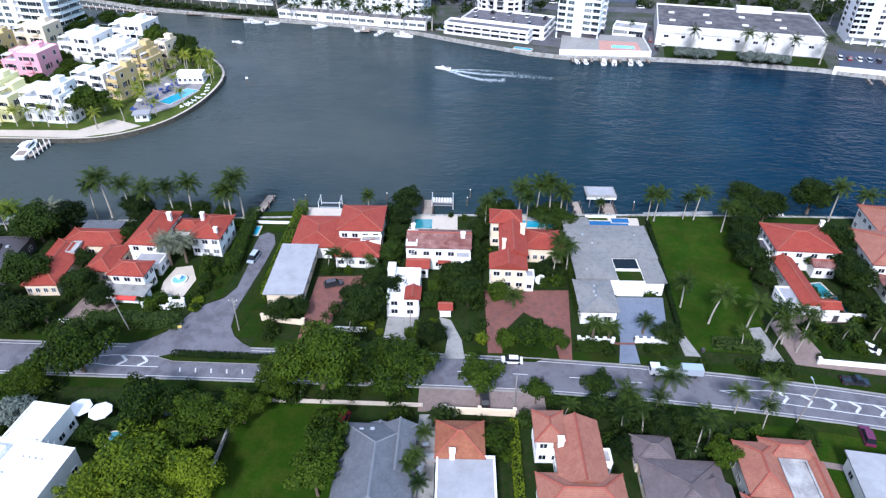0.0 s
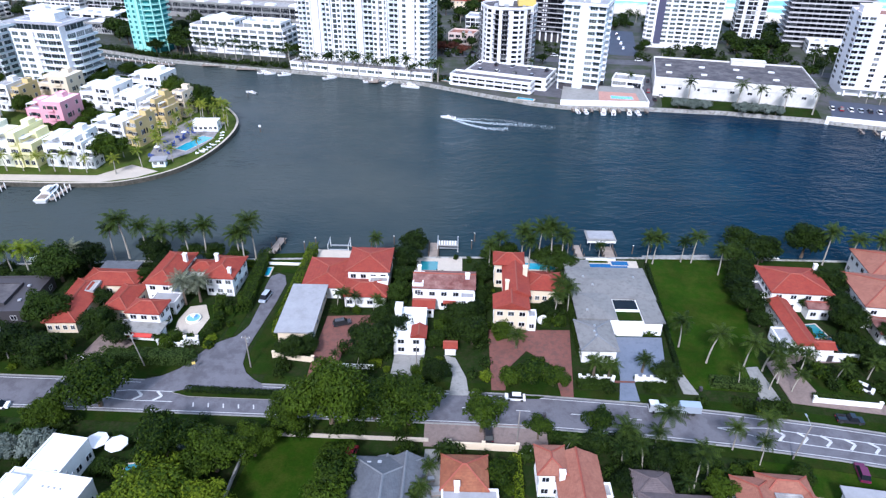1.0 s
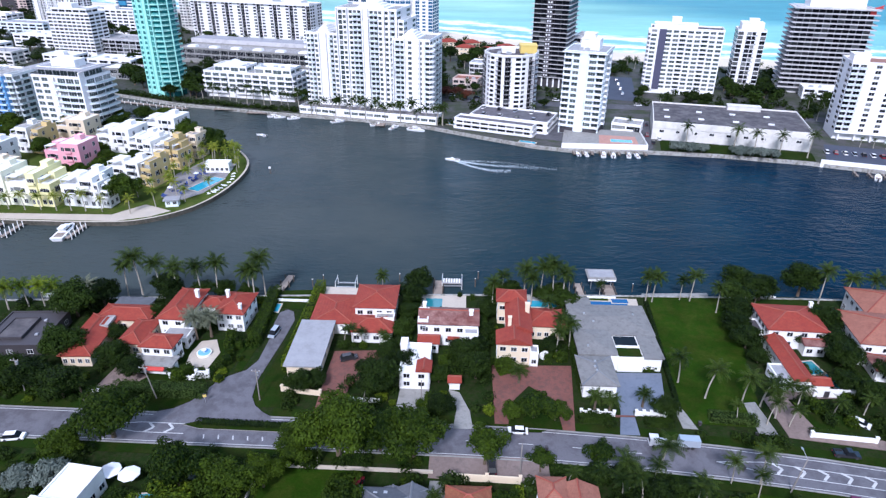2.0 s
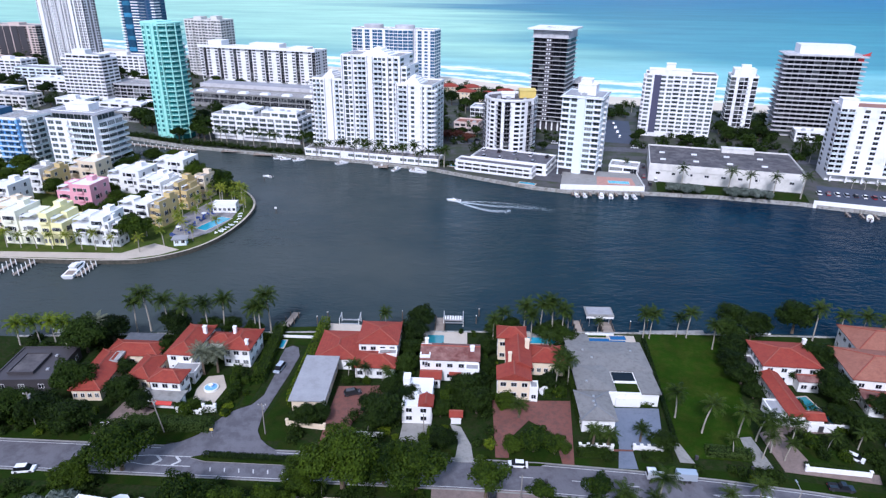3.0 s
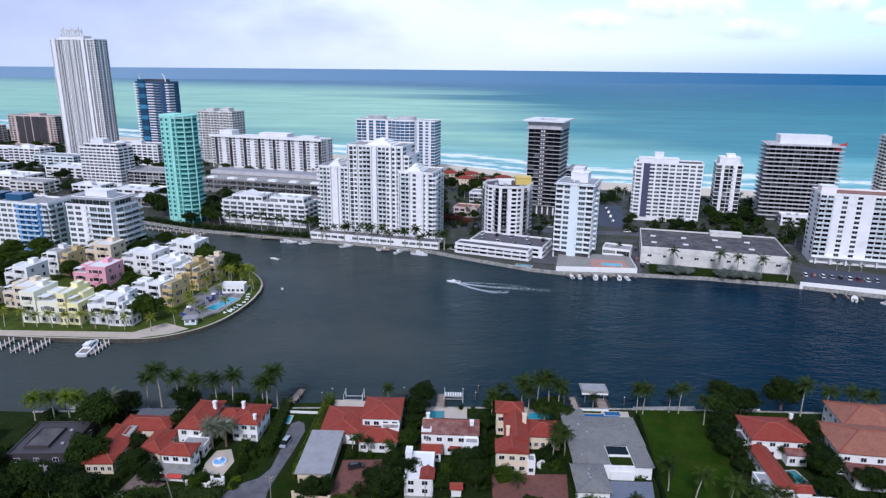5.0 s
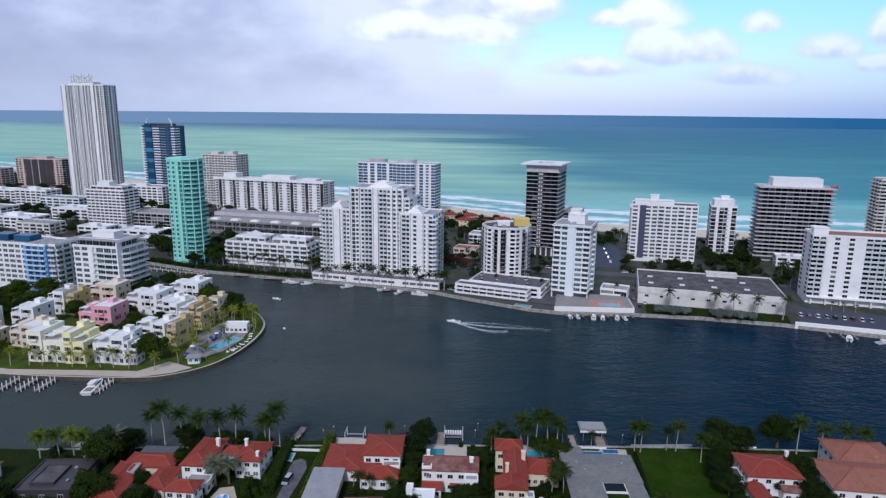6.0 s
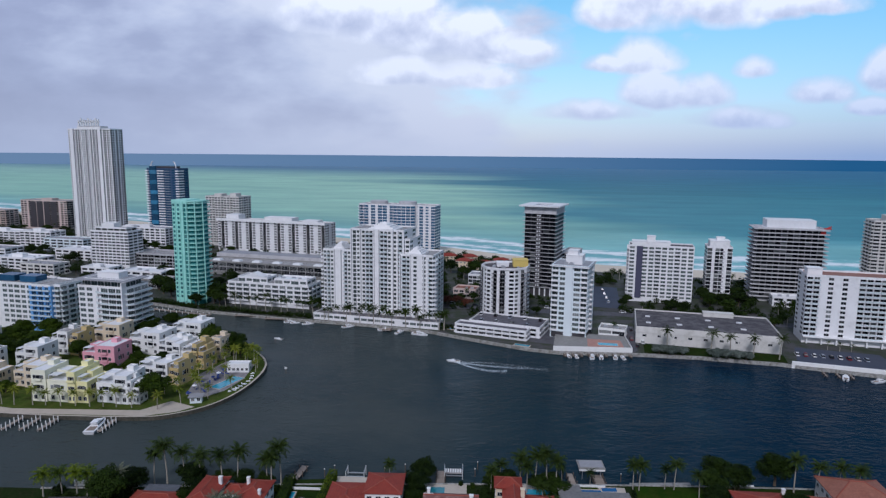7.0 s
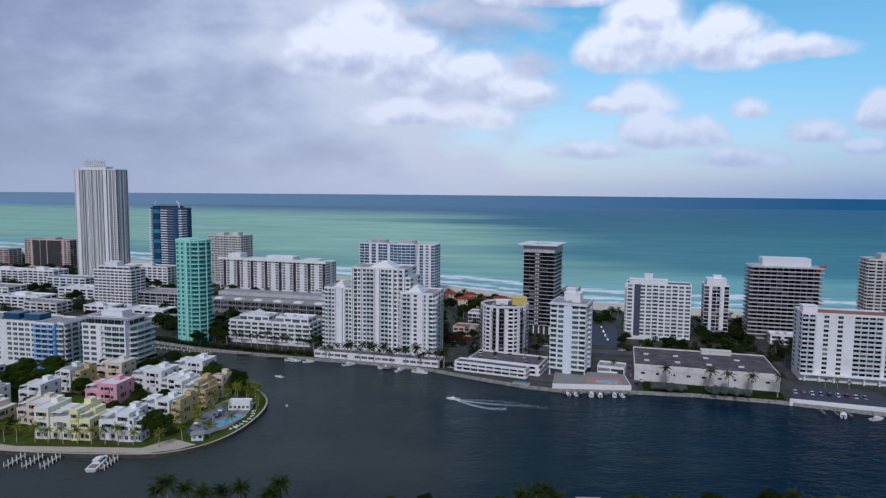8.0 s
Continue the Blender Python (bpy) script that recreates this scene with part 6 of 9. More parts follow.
class House:
    def __init__(self, x, y, rz, label, wall="stucco_white", tile="tile_red", ridge="ridge", name="house"):
        self.ob = thing(name, x, y, G + 0.1, rz, label, "house")
        self.wall, self.tile, self.ridge = wall, tile, ridge

    def body(self, x0, y0, x1, y1, z1, roof="hip", h=1.6, z0=-0.3, flat="roof_pale", win=(0, 0, 0, 0), storeys=1, wall=None, tile=None, tall=1.35):
        """A wing: walls and roof; win gives the windows a storey for its front, right, back and left."""
        wall, tile = wall or self.wall, tile or self.tile
        o, rz = self.ob.location, self.ob.rotation_euler.z
        for i in range(5):
            for j in range(5):
                ex, ey = x0 + (x1 - x0) * i / 4, y0 + (y1 - y0) * j / 4
                HOUSES.append((o.x + ex * math.cos(rz) - ey * math.sin(rz), o.y + ex * math.sin(rz) + ey * math.cos(rz), 2.4))
        part("wall", Geo().box(x0, y0, z0, x1, y1, z1), wall, self.ob)
        if roof in ("hip", "gable_x", "gable_y"):
            g = Geo()
            ends, corners = hip(g, x0, y0, x1, y1, z1 + 0.25, h) if roof == "hip" else gable(g, x0, y0, x1, y1, z1 + 0.25, h, roof[-1])
            part("roof", g, tile, self.ob)
            ridge_caps(self.ob, ends, corners, self.ridge)
        elif roof == "flat":
            part("roof", Geo().box(x0 + 0.3, y0 + 0.3, z1, x1 - 0.3, y1 - 0.3, z1 + 0.12), flat, self.ob)
            g = Geo()
            for b in ((x0 - 0.06, y0 - 0.06, x1 + 0.06, y0 + 0.3), (x0 - 0.06, y1 - 0.3, x1 + 0.06, y1 + 0.06), (x0 - 0.06, y0 + 0.3, x0 + 0.3, y1 - 0.3), (x1 - 0.3, y0 + 0.3, x1 + 0.06, y1 - 0.3)):
                g.box(b[0], b[1], z1 - 0.2, b[2], b[3], z1 + 0.45)
            part("parapet", g, wall, self.ob)
        elif roof == "slab":
            part("roof", Geo().box(x0 - 0.7, y0 - 0.7, z1, x1 + 0.7, y1 + 0.7, z1 + 0.35), flat, self.ob)
        sides = ((x0, y0, 0, x1 - x0), (x1, y0, 90, y1 - y0), (x1, y1, 180, x1 - x0), (x0, y1, 270, y1 - y0))
        for (sx, sy, ang, ln), n in zip(sides, win):
            for k in range(storeys):
                for i in range(n):
                    s = ln * (i + 0.5) / n
                    a = radians(ang)
                    zz = (z1 / storeys) * k + 1.0
                    key, geo = window_geo(round(min(1.6, ln / n * 0.6), 1), tall, 2)
                    if key not in HOUSE_WINDOWS:
                        HOUSE_WINDOWS[key] = geo.mesh("window", ["frame_white", "glass_dark"])
                    ob = part("window", HOUSE_WINDOWS[key], None, self.ob)
                    ob.matrix_basis = pose(sx + math.cos(a) * s + math.sin(a) * 0.07, sy + math.sin(a) * s - math.cos(a) * 0.07, zz, 0, 0, ang)

    def door(self, x, y, w=1.3, h=2.2, mat="charcoal"):
        part("door", Geo().box(x - w / 2, y - 0.08, 0, x + w / 2, y - 0.004, h).box(x - w / 2 - 0.15, y - 0.05, 0, x - w / 2, y - 0.004, h + 0.15), mat, self.ob, "dark entrance door")

    def chimney(self, x, y, z0, z1, s=0.7):
        part("chimney", Geo().box(x - s / 2, y - s / 2, z0, x + s / 2, y + s / 2, z1).box(x - s / 2 - 0.12, y - s / 2 - 0.12, z1, x + s / 2 + 0.12, y + s / 2 + 0.12, z1 + 0.2), self.wall, self.ob)

    def skylight(self, x, y, z, s=0.9):
        part("roof_vent", Geo().box(x - s / 2, y - s / 2, z, x + s / 2, y + s / 2, z + 0.35, taper=0.08), "metal", self.ob)


def villa(x, y, rz, w, d, h, wall, tile, label, windows=3):
    s = House(x, y, rz, label, wall, tile)
    s.body(0, 0, w, d, h, "hip", 2.2, win=(windows, 2, windows, 2), storeys=2 if h > 5 else 1)
    return s


def build_houses():
    # --- along the seawall
    s = House(-128, 126, 4, "low dark flat-roofed house with pale roof panels", "charcoal", "tile_grey")
    s.body(0, 0, 16, 17, 3.4, "flat", flat="charcoal", win=(3, 3, 3, 0))
    s.body(3, 3, 10, 13, 3.9, "flat", flat="roof_dark", z0=3.3)
    s.skylight(12, 12, 3.7), s.skylight(13, 5, 3.7)

    s = House(-104.6, 123.2, 3, "long low house with bright red tiled wings", "stucco_cream", "tile_red")
    s.body(0.6, 0, 8.2, 19.5, 3.4, "hip", 1.6, win=(4, 4, 0, 4))
    s.body(5.4, 12.0, 7.9, 17.0, 4.4, "flat", flat="roof_gravel", wall="roof_gravel")
    s = House(-103.4, 140.6, -1, "low wing with a red tiled roof and pool terrace", "stucco_cream", "tile_red")
    s.body(0, 0, 15, 7.4, 3.6, "hip", 1.5, win=(3, 2, 3, 1))
    s.body(2.0, 7.42, 11.5, 11.2, 3.6, "slab", flat="tile_grey")
    s = House(-91.6, 129.4, -3, "small wing with a red tiled roof", "stucco_cream", "tile_red")
    s.body(0, 0, 6, 11, 3.6, "hip", 1.5, win=(2, 2, 2, 2))

    s = House(-84, 138, -3, "white villa with bright red tiled roofs round a courtyard", "stucco_white", "tile_red")
    s.body(0, 0, 7.4, 16, 6.0, "hip", 1.8, win=(2, 3, 2, 3), storeys=2)
    s.body(14.6, 4.6, 22.4, 15.6, 5.8, "hip", 1.8, win=(3, 3, 3, 2), storeys=2)
    s.body(7.42, 10, 14.58, 15.4, 4.2, "hip", 1.2, win=(2, 0, 2, 0))
    s.chimney(6.8, 11, 6, 9.0, 1.0), s.chimney(15.6, 12, 6, 8.8, 0.9), s.chimney(21.4, 6, 5.5, 8.2, 0.8)
    s.body(3, -5.2, 10, -0.02, 3.2, "flat", flat="roof_pale", win=(3, 2, 0, 1))
    s = House(-83, 123.0, -3, "white gate lodge with a red tiled roof and red awning", "stucco_white", "tile_red")
    s.body(0, 1.8, 8.2, 7.2, 5.9, "hip", 1.6, win=(3, 2, 3, 2), storeys=2)
    s.body(-1.2, -1.6, 9.2, 1.78, 2.8, "slab", flat="concrete", win=(0, 0, 0, 0))
    part("awning", Geo().face([(0, -1.7, 2.7), (7.6, -1.7, 2.7), (7.6, -2.9, 2.1), (0, -2.9, 2.1)]).face([(0, -1.7, 2.62), (0, -2.9, 2.02), (7.6, -2.9, 2.02), (7.6, -1.7, 2.62)]).box(0, -2.95, 1.85, 7.6, -2.88, 2.12), "canvas_red", s.ob, "red canvas awning")

    s = House(-42.4, 141, 0, "white villa with a red tiled roof and pool terrace", "stucco_white", "tile_red")
    s.body(0.4, 0.6, 11.8, 15.4, 3.6, "hip", 0.9, win=(3, 0, 2, 3))
    s.body(12.42, 4.5, 23.6, 16.6, 6.6, "hip", 1.5, win=(4, 3, 4, 0), storeys=2)
    s.body(12.42, -3.4, 23.4, 4.48, 3.6, "hip", 1.6, win=(4, 2, 0, 0))
    s.body(18.5, 1.6, 23.8, 4.46, 4.6, "flat", flat="roof_gravel")
    s.door(11.5, 0.1)
    s = House(-44, 121, 0, "long flat-roofed grey garage wing", "stucco_cream", "tile_grey")
    s.body(0, 0, 8.3, 20.2, 3.9, "slab", flat="roof_pale", win=(0, 4, 0, 3))

    s = House(-11, 137.5, -1, "white two-storey house with mottled maroon tiles", "stucco_white", "tile_maroon")
    s.body(0, 0, 16, 8, 6.8, "gable_x", 1.9, win=(5, 2, 5, 2), storeys=2)
    s.body(-0.4, -0.02, 2.4, 6.4, 7.6, "flat", flat="roof_white", win=(1, 0, 0, 2), storeys=2)
    s.body(0.2, -3.8, 5.4, -0.04, 3.0, "gable_x", 1.0, win=(2, 1, 0, 1), tile="tile_red")
    s.body(12.4, -3.0, 16.2, -0.04, 5.6, "flat", flat="roof_pale", win=(2, 1, 0, 1), storeys=2)
    s.chimney(14.2, 3.0, 6.8, 9.6, 1.1)
    s.chimney(1.0, 6.8, 6.8, 9.4, 0.9)
    s.door(9.4, -0.02, 1.4, 2.3, "glass_dark")
    part("awning", Geo().box(7.8, -1.4, 2.7, 11.2, -0.02, 2.95), "tile_red", s.ob, "small tiled door canopy")
    s = House(-14.8, 118, -1, "white flat-roofed annex with a tiled corner", "stucco_white", "tile_red")
    s.body(0, 0, 7.4, 12.6, 4.9, "flat", flat="roof_white", win=(2, 3, 1, 3), storeys=2)
    s.body(4.6, 0.3, 7.6, 4.2, 5.3, "gable_y", 0.9, win=(1, 2, 0, 0))
    s.body(-0.6, 9.4, 1.2, 12.4, 6.6, "flat", flat="roof_white", win=(1, 0, 0, 1))
    s = House(-2.2, 118.2, 0, "little white gatehouse with a red roof", "stucco_white", "tile_red")
    s.body(0, 0, 2.6, 2.2, 2.2, "gable_x", 0.8, win=(0, 1, 0, 1))

    s = House(9.8, 129.5, -2, "cream villa with red tiled roofs", "stucco_cream", "tile_red")
    s.body(0.4, 0, 9.0, 5.6, 6.4, "gable_y", 1.8, win=(3, 2, 0, 2), storeys=2)
    s.body(3.0, 5.62, 9.4, 19.6, 6.8, "gable_y", 1.7, win=(0, 3, 0, 3), storeys=2)
    s.body(0.6, 19.62, 8.4, 25.6, 7.6, "hip", 1.8, win=(3, 2, 3, 3), storeys=2)
    s.body(9.42, 12.4, 19.4, 21, 4.4, "hip", 1.8, win=(5, 2, 4, 0))
    s.body(9.02, -0.6, 11.2, 2.6, 4.2, "flat", flat="roof_pale", win=(1, 1, 0, 0), wall="stucco_white")
    s.chimney(3.6, 7.2, 6.6, 10.2, 0.9)
    s.chimney(8.7, 14.6, 6.6, 10.2, 1.2)

    s = House(33.8, 117.5, 0, "modern house with a broad pale grey tiled roof", "stucco_white", "roof_stone", "ridge_grey")
    s.body(-1.5, 10.5, 19.4, 35.2, 4.0, "none", win=(0, 6, 5, 5))
    s.body(-1.5, 35.22, 4.6, 39.6, 4.0, "none", win=(0, 2, 2, 2))
    s.body(-2.8, -0.8, 5.4, 10.48, 3.8, "hip", 1.0, win=(2, 3, 0, 3))
    for b in ((-2.4, 20.5, 20.2, 36.2), (-2.4, 36.2, 5.2, 40.4), (-2.4, 11.1, 8.0, 20.5), (14.6, 10.0, 19.9, 20.5)):
        part("roof", Geo().box(b[0], b[1], 4.0, b[2], b[3], 4.35), "roof_stone", s.ob, "broad pale grey flat-tiled roof")
    g = Geo()
    hip(g, -2.4, 20.6, 20.2, 36.2, 4.4, 0.9, 0.0)
    part("roof", g, "roof_stone", s.ob)
    g = Geo()
    hip(g, -2.4, 11.2, 8.0, 24.0, 4.41, 0.8, 0.0)
    part("roof", g, "roof_stone", s.ob)
    part("court_wall", Geo().box(8.0, 10.0, -0.2, 14.6, 10.3, 2.6), "stucco_white", s.ob, "white courtyard wall")
    part("court_wall", Geo().box(8.4, 15.0, 3.6, 14.4, 15.3, 4.6), "stucco_white", s.ob, "white courtyard wall")
    part("court_lawn", Geo().box(8.2, 11, 3.95, 14.4, 14.9, 4.06), "grass", s.ob, "small green courtyard bed")
    part("louver_roof", Geo().box(8.3, 16, 4.0, 14.2, 20.0, 4.25), "glass_dark", s.ob, "dark glazed courtyard roof")
    for x, y in ((0.5, 14), (0.8, 5), (1.0, 3.4), (4, 26), (2, 30), (16, 30), (1.2, 7.2)):
        s.skylight(x, y, 5.0, 0.6)

    s = House(85.4, 140.4, -3, "white villa with a bright red hipped roof", "stucco_white", "tile_red")
    s.body(0, 0, 15.4, 12.6, 6.0, "hip", 1.9, win=(4, 3, 5, 5), storeys=2)
    s.body(9.0, -3.2, 14.6, -0.02, 3.4, "gable_x", 0.9, win=(2, 1, 0, 0), tile="tile_maroon")
    s.body(-4.2, 3.0, -0.02, 9.0, 3.2, "flat", flat="roof_dark", win=(1, 0, 1, 2))
    s.chimney(15.6, 12.2, 5.2, 8.0, 0.9)
    s = House(84.2, 120.8, -1, "low red-roofed wing beside a pool", "stucco_white", "tile_red")
    s.body(0.2, 0.2, 4.6, 19.0, 3.5, "gable_y", 1.2, win=(2, 4, 0, 4))
    s.body(4.62, -0.6, 8.6, 2.4, 3.0, "gable_x", 0.8, win=(0, 1, 2, 0))
    s.body(-3.6, 0.6, 0.18, 7.6, 2.8, "flat", flat="roof_pale", win=(2, 0, 0, 2))
    part("garden_wall", Geo().box(4.6, -1.6, -0.2, 14.6, -1.2, 2.4), "stucco_white", s.ob, "white arched garden wall")
    part("archway", Geo().box(7.0, -1.68, 0, 8.3, -1.58, 1.9), "charcoal", s.ob, "dark arched gateway")

    s = House(106.5, 133.5, -6, "large white villa with weathered salmon tiles", "stucco_white", "tile_salmon")
    s.body(0, 0, 26, 16, 6.8, "hip", 2.8, win=(6, 3, 5, 4), storeys=2)
    s.body(8, 16.02, 26, 30, 6.8, "hip", 2.8, win=(0, 3, 5, 4), storeys=2)
    s.body(2, -7, 20, -0.02, 3.4, "hip", 1.6, win=(4, 2, 0, 2), tile="tile_maroon")
    villa(104, 106, -10, 16, 9, 4.2, "stucco_white", "tile_salmon", "low white garden house with salmon tiles")
    villa(140, 132, -6, 18, 14, 6.5, "stucco_white", "tile_red", "white villa with a red tiled roof", 4)
    villa(-158, 126, 5, 18, 12, 4.0, "stucco_white", "tile_brown", "low house with a brown shingle roof", 4)

    # --- near side of the road
    s = House(-84, 64, -8, "white modern house with stepped flat white roofs", "stucco_white", "tile_grey")
    s.body(0, 0, 16, 12.2, 5.0, "flat", flat="roof_white", win=(3, 3, 0, 3))
    s.body(1.5, 12.22, 9, 21, 5.0, "flat", flat="roof_white", win=(0, 3, 3, 2))
    s.body(-14, 0.0, -0.02, 9.0, 4.6, "flat", flat="roof_white", win=(3, 0, 3, 3))
    s.body(0.4, 6.4, 4.4, 10, 5.9, "flat", flat="roof_white", z0=4.8)
    part("tarp", Geo().box(-1.5, 4.6, 5.05, 1.2, 6.2, 5.35, taper=0.3), "tarp_blue", s.ob, "crumpled bright blue roof tarpaulin")
    for i in range(16):
        s.skylight(3 + (i % 4) * 1.2 + (i // 8) * 5.0, 2 + (i // 4) * 3.6, 5.1, 0.35)

    s = House(-19.2, 58, -1, "house with grey cement-tiled hipped roofs", "stucco_white", "tile_grey", "ridge_grey")
    s.body(0, 0, 12.6, 23.4, 4.0, "hip", 3.0, win=(3, 4, 3, 4))
    s.body(7.4, 13.0, 12.7, 23.6, 4.06, "gable_y", 1.7)
    s.body(4.6, 23.42, 7.6, 24.6, 3.0, "gable_y", 0.6, win=(0, 1, 1, 1))
    s.skylight(3, 21.5, 5.0), s.skylight(5, 21.8, 5.0)

    s = House(-1.6, 56, 0, "house with a streaked orange tiled roof and pale flat roof", "stucco_white", "tile_orange")
    s.body(0, 18.6, 8.0, 26, 4.4, "hip", 2.3, win=(0, 2, 3, 2))
    s.body(-0.2, 0, 10.2, 18.58, 4.3, "flat", flat="roof_pale", win=(2, 4, 0, 4))
    s.chimney(2.6, 18.2, 4.4, 6.4, 0.9)

    s = House(16.4, 57, 0, "white two-storey house with salmon tiled roofs", "stucco_white", "tile_salmon")
    s.body(0, 20.0, 4.8, 26.2, 6.4, "hip", 1.3, win=(2, 2, 1, 3), storeys=2)
    s.body(3.4, 11.6, 11.2, 25.0, 5.4, "gable_y", 2.0, win=(0, 3, 2, 3), storeys=2)
    s.body(-0.4, 6.0, 13.6, 13.4, 5.0, "hip", 2.0, win=(4, 2, 0, 2), storeys=2)
    s.body(2, 0, 12, 5.98, 4.0, "flat", flat="roof_pale", win=(3, 2, 0, 2))
    s.chimney(4.0, 19.2, 5.0, 7.8, 1.0)
    s.body(11.6, 17.4, 13.4, 20.5, 3.4, "flat", flat="roof_gravel", win=(1, 1, 0, 0))

    s = House(34.4, 58, -2, "house with brown-grey shingled hipped roofs", "stucco_cream", "tile_brown", "tile_brown")
    s.body(0, 3, 13.2, 17, 3.6, "hip", 2.6, win=(4, 3, 3, 3))
    s.body(8.6, 0, 14.0, 12, 3.9, "gable_y", 2.0, win=(2, 3, 0, 2))
    s.body(-0.4, 17.4, 6.0, 22.6, 3.2, "hip", 1.4, win=(0, 1, 2, 2))

    s = House(51.6, 60, -4, "house with salmon tiled roofs and a grey flat deck", "stucco_white", "tile_salmon")
    s.body(0, 8, 6.4, 18.6, 4.6, "hip", 1.7, win=(2, 0, 2, 3))
    s.body(6.42, 4, 11.2, 15.4, 5.0, "flat", flat="roof_gravel", win=(0, 2, 0, 2), wall="roof_gravel")
    s.body(5.0, 15.42, 13.4, 20.0, 4.4, "hip", 1.7, win=(0, 2, 3, 0))
    s.body(11.22, 2, 14.2, 15.4, 4.2, "gable_y", 1.2, win=(1, 3, 0, 0))
    s.body(-1.2, 0, 6.4, 7.98, 3.6, "hip", 1.6, win=(3, 1, 0, 2), tile="tile_maroon")

    s = House(71, 60, -8, "low house with a pale flat roof", "stucco_white", "tile_grey")
    s.body(0, 0, 14, 17.5, 3.8, "slab", flat="roof_pale", win=(3, 3, 3, 3))

    # --- coloured town houses on the peninsula
    def town(x, y, rz, w, d, h, wall, label, roof="roof_white", win=(4, 3, 4, 3)):
        """A cubic town house: a tall part, a lower part with a roof terrace, a stair box and a trellis."""
        s = House(x, y, rz, label, wall, "tile_grey", name="town_house")
        k = 0.42 if int(abs(x)) % 2 else 0.58
        tall, low = ((0, w * k), (w * k + 0.02, w)) if int(abs(y)) % 2 else ((w * (1 - k), w), (0, w * (1 - k) - 0.02))
        n, win = max(2, win[0] - 2), (0, 2, 0, 1)
        s.body(tall[0], 0, tall[1], d, h, "flat", flat=roof, win=(n, win[1], 0, win[3]), storeys=3, tall=1.9)
        s.body(low[0], 0.8, low[1], d * 0.9, h * 0.68, "flat", flat=roof, win=(n, win[1], 0, win[3]), storeys=2, tall=1.9)
        c = (tall[0] + tall[1]) / 2
        s.body(c - 1.6, d * 0.55, c + 1.6, d * 0.8, h + 1.9, "flat", flat=roof, z0=h - 0.2)
        s.body(low[0] + 0.5, d * 0.45, low[0] + (low[1] - low[0]) * 0.6, d * 0.88, h * 0.68 + 2.6, "flat", flat=roof, z0=h * 0.66, win=(1, 0, 1, 0))
        pergola = part("pergola", Geo().box(low[0] + 0.3, 1.2, h * 0.68 + 2.3, low[0] + (low[1] - low[0]) * 0.5, d * 0.4, h * 0.68 + 2.42), "frame_white", s.ob)
        part("post", Geo().box(low[0] + 0.4, 1.3, h * 0.68, low[0] + 0.6, 1.5, h * 0.68 + 2.3), "frame_white", pergola)
        for cx, zz in ((c, h * 0.70), (c, h * 0.38), ((low[0] + low[1]) / 2, h * 0.40)):
            y0 = 0.0 if cx == c else 0.8
            # no recess here: a dark panel on the wall paints the loggia's shade
            loggia = part("loggia", Geo().box(cx - 1.5, y0 - 0.14, zz, cx + 1.5, y0 - 0.06, zz + 2.3), "glass_dark", s.ob, "dark panel painting a loggia recess in shade")
            part("loggia_rail", Geo().box(cx - 1.7, y0 - 0.9, zz - 0.2, cx + 1.7, y0 - 0.15, zz + 0.75), wall, loggia)
        for yy in (d * 0.2, d * 0.32, d * 0.44):
            part("window", Geo().box(w + 0.02, yy, h * 0.40, w + 0.1, yy + 0.8, h * 0.40 + 2.2), "glass_dark", s.ob, "tall narrow window")
        part("terrace_rail", Geo().box(low[0] + 0.2, 0.62, h * 0.30, low[1] - 0.2, 0.72, h * 0.30 + 1.0), wall, s.ob)
        return s

    town(-193, 229, -6, 17, 15, 14.0, "stucco_ivory", "ivory town house with stepped roof terraces")
    town(-175.6, 227.5, -6, 9, 17, 13.8, "stucco_yellow", "pale yellow town house with roof terraces", win=(2, 3, 2, 3))
    town(-163.6, 228.5, -6, 15.5, 14, 12.6, "stucco_white", "white town house with roof terraces")
    s = town(-150.4, 227.4, -6, 7, 8, 10.5, "stucco_white", "white corner town house with tall windows", win=(3, 3, 2, 2))
    town(-196, 272, -8, 19, 14, 12.5, "stucco_pink", "pink town house with roof terraces")
    town(-214, 246, -8, 15, 14, 10.5, "stucco_cream", "cream town house with roof terraces")
    town(-235, 243, -8, 15, 14, 10.5, "stucco_cream", "cream town house with a roof terrace")
    town(-252, 262, -8, 15, 13, 11.0, "stucco_white", "white town house beside the lawn", "roof_gravel")
    town(-230, 270, -8, 14, 14, 12.0, "stucco_white", "white town house with tall windows")
    town(-228, 296, -8, 11, 13, 12.5, "stucco_white", "white town house with grey roof", "roof_gravel")
    town(-216.4, 294, -8, 6, 13, 12.0, "stucco_orange", "ochre town house with grey roof", "roof_gravel", (3, 3, 2, 2))
    town(-214, 312, -8, 18, 13, 12.5, "stucco_cream", "cream town house with roof terraces")
    town(-159, 256.6, -14, 17.5, 11, 10.0, "stucco_white", "white town house with roof terraces")
    town(-141.4, 252, -14, 6, 13, 11.5, "stucco_orange", "ochre town house with grey roof", "roof_gravel", (3, 3, 2, 2))
    town(-151, 277.4, -14, 11.5, 14, 12.5, "stucco_white", "white town house with tall windows", win=(3, 3, 2, 2))
    town(-139.2, 275, -14, 6, 13, 13.0, "stucco_orange", "ochre town house with grey roof", "roof_gravel", (3, 3, 2, 2))
    town(-139, 292, -14, 9, 9, 12.0, "stucco_cream", "cream town house with grey roof", "roof_gravel", (3, 3, 2, 2))
    town(-186, 300, -12, 20, 15, 12.0, "stucco_white", "white town house with stepped terraces")
    town(-172, 322, -12, 20, 14, 12.0, "stucco_white", "white town house with stepped terraces")
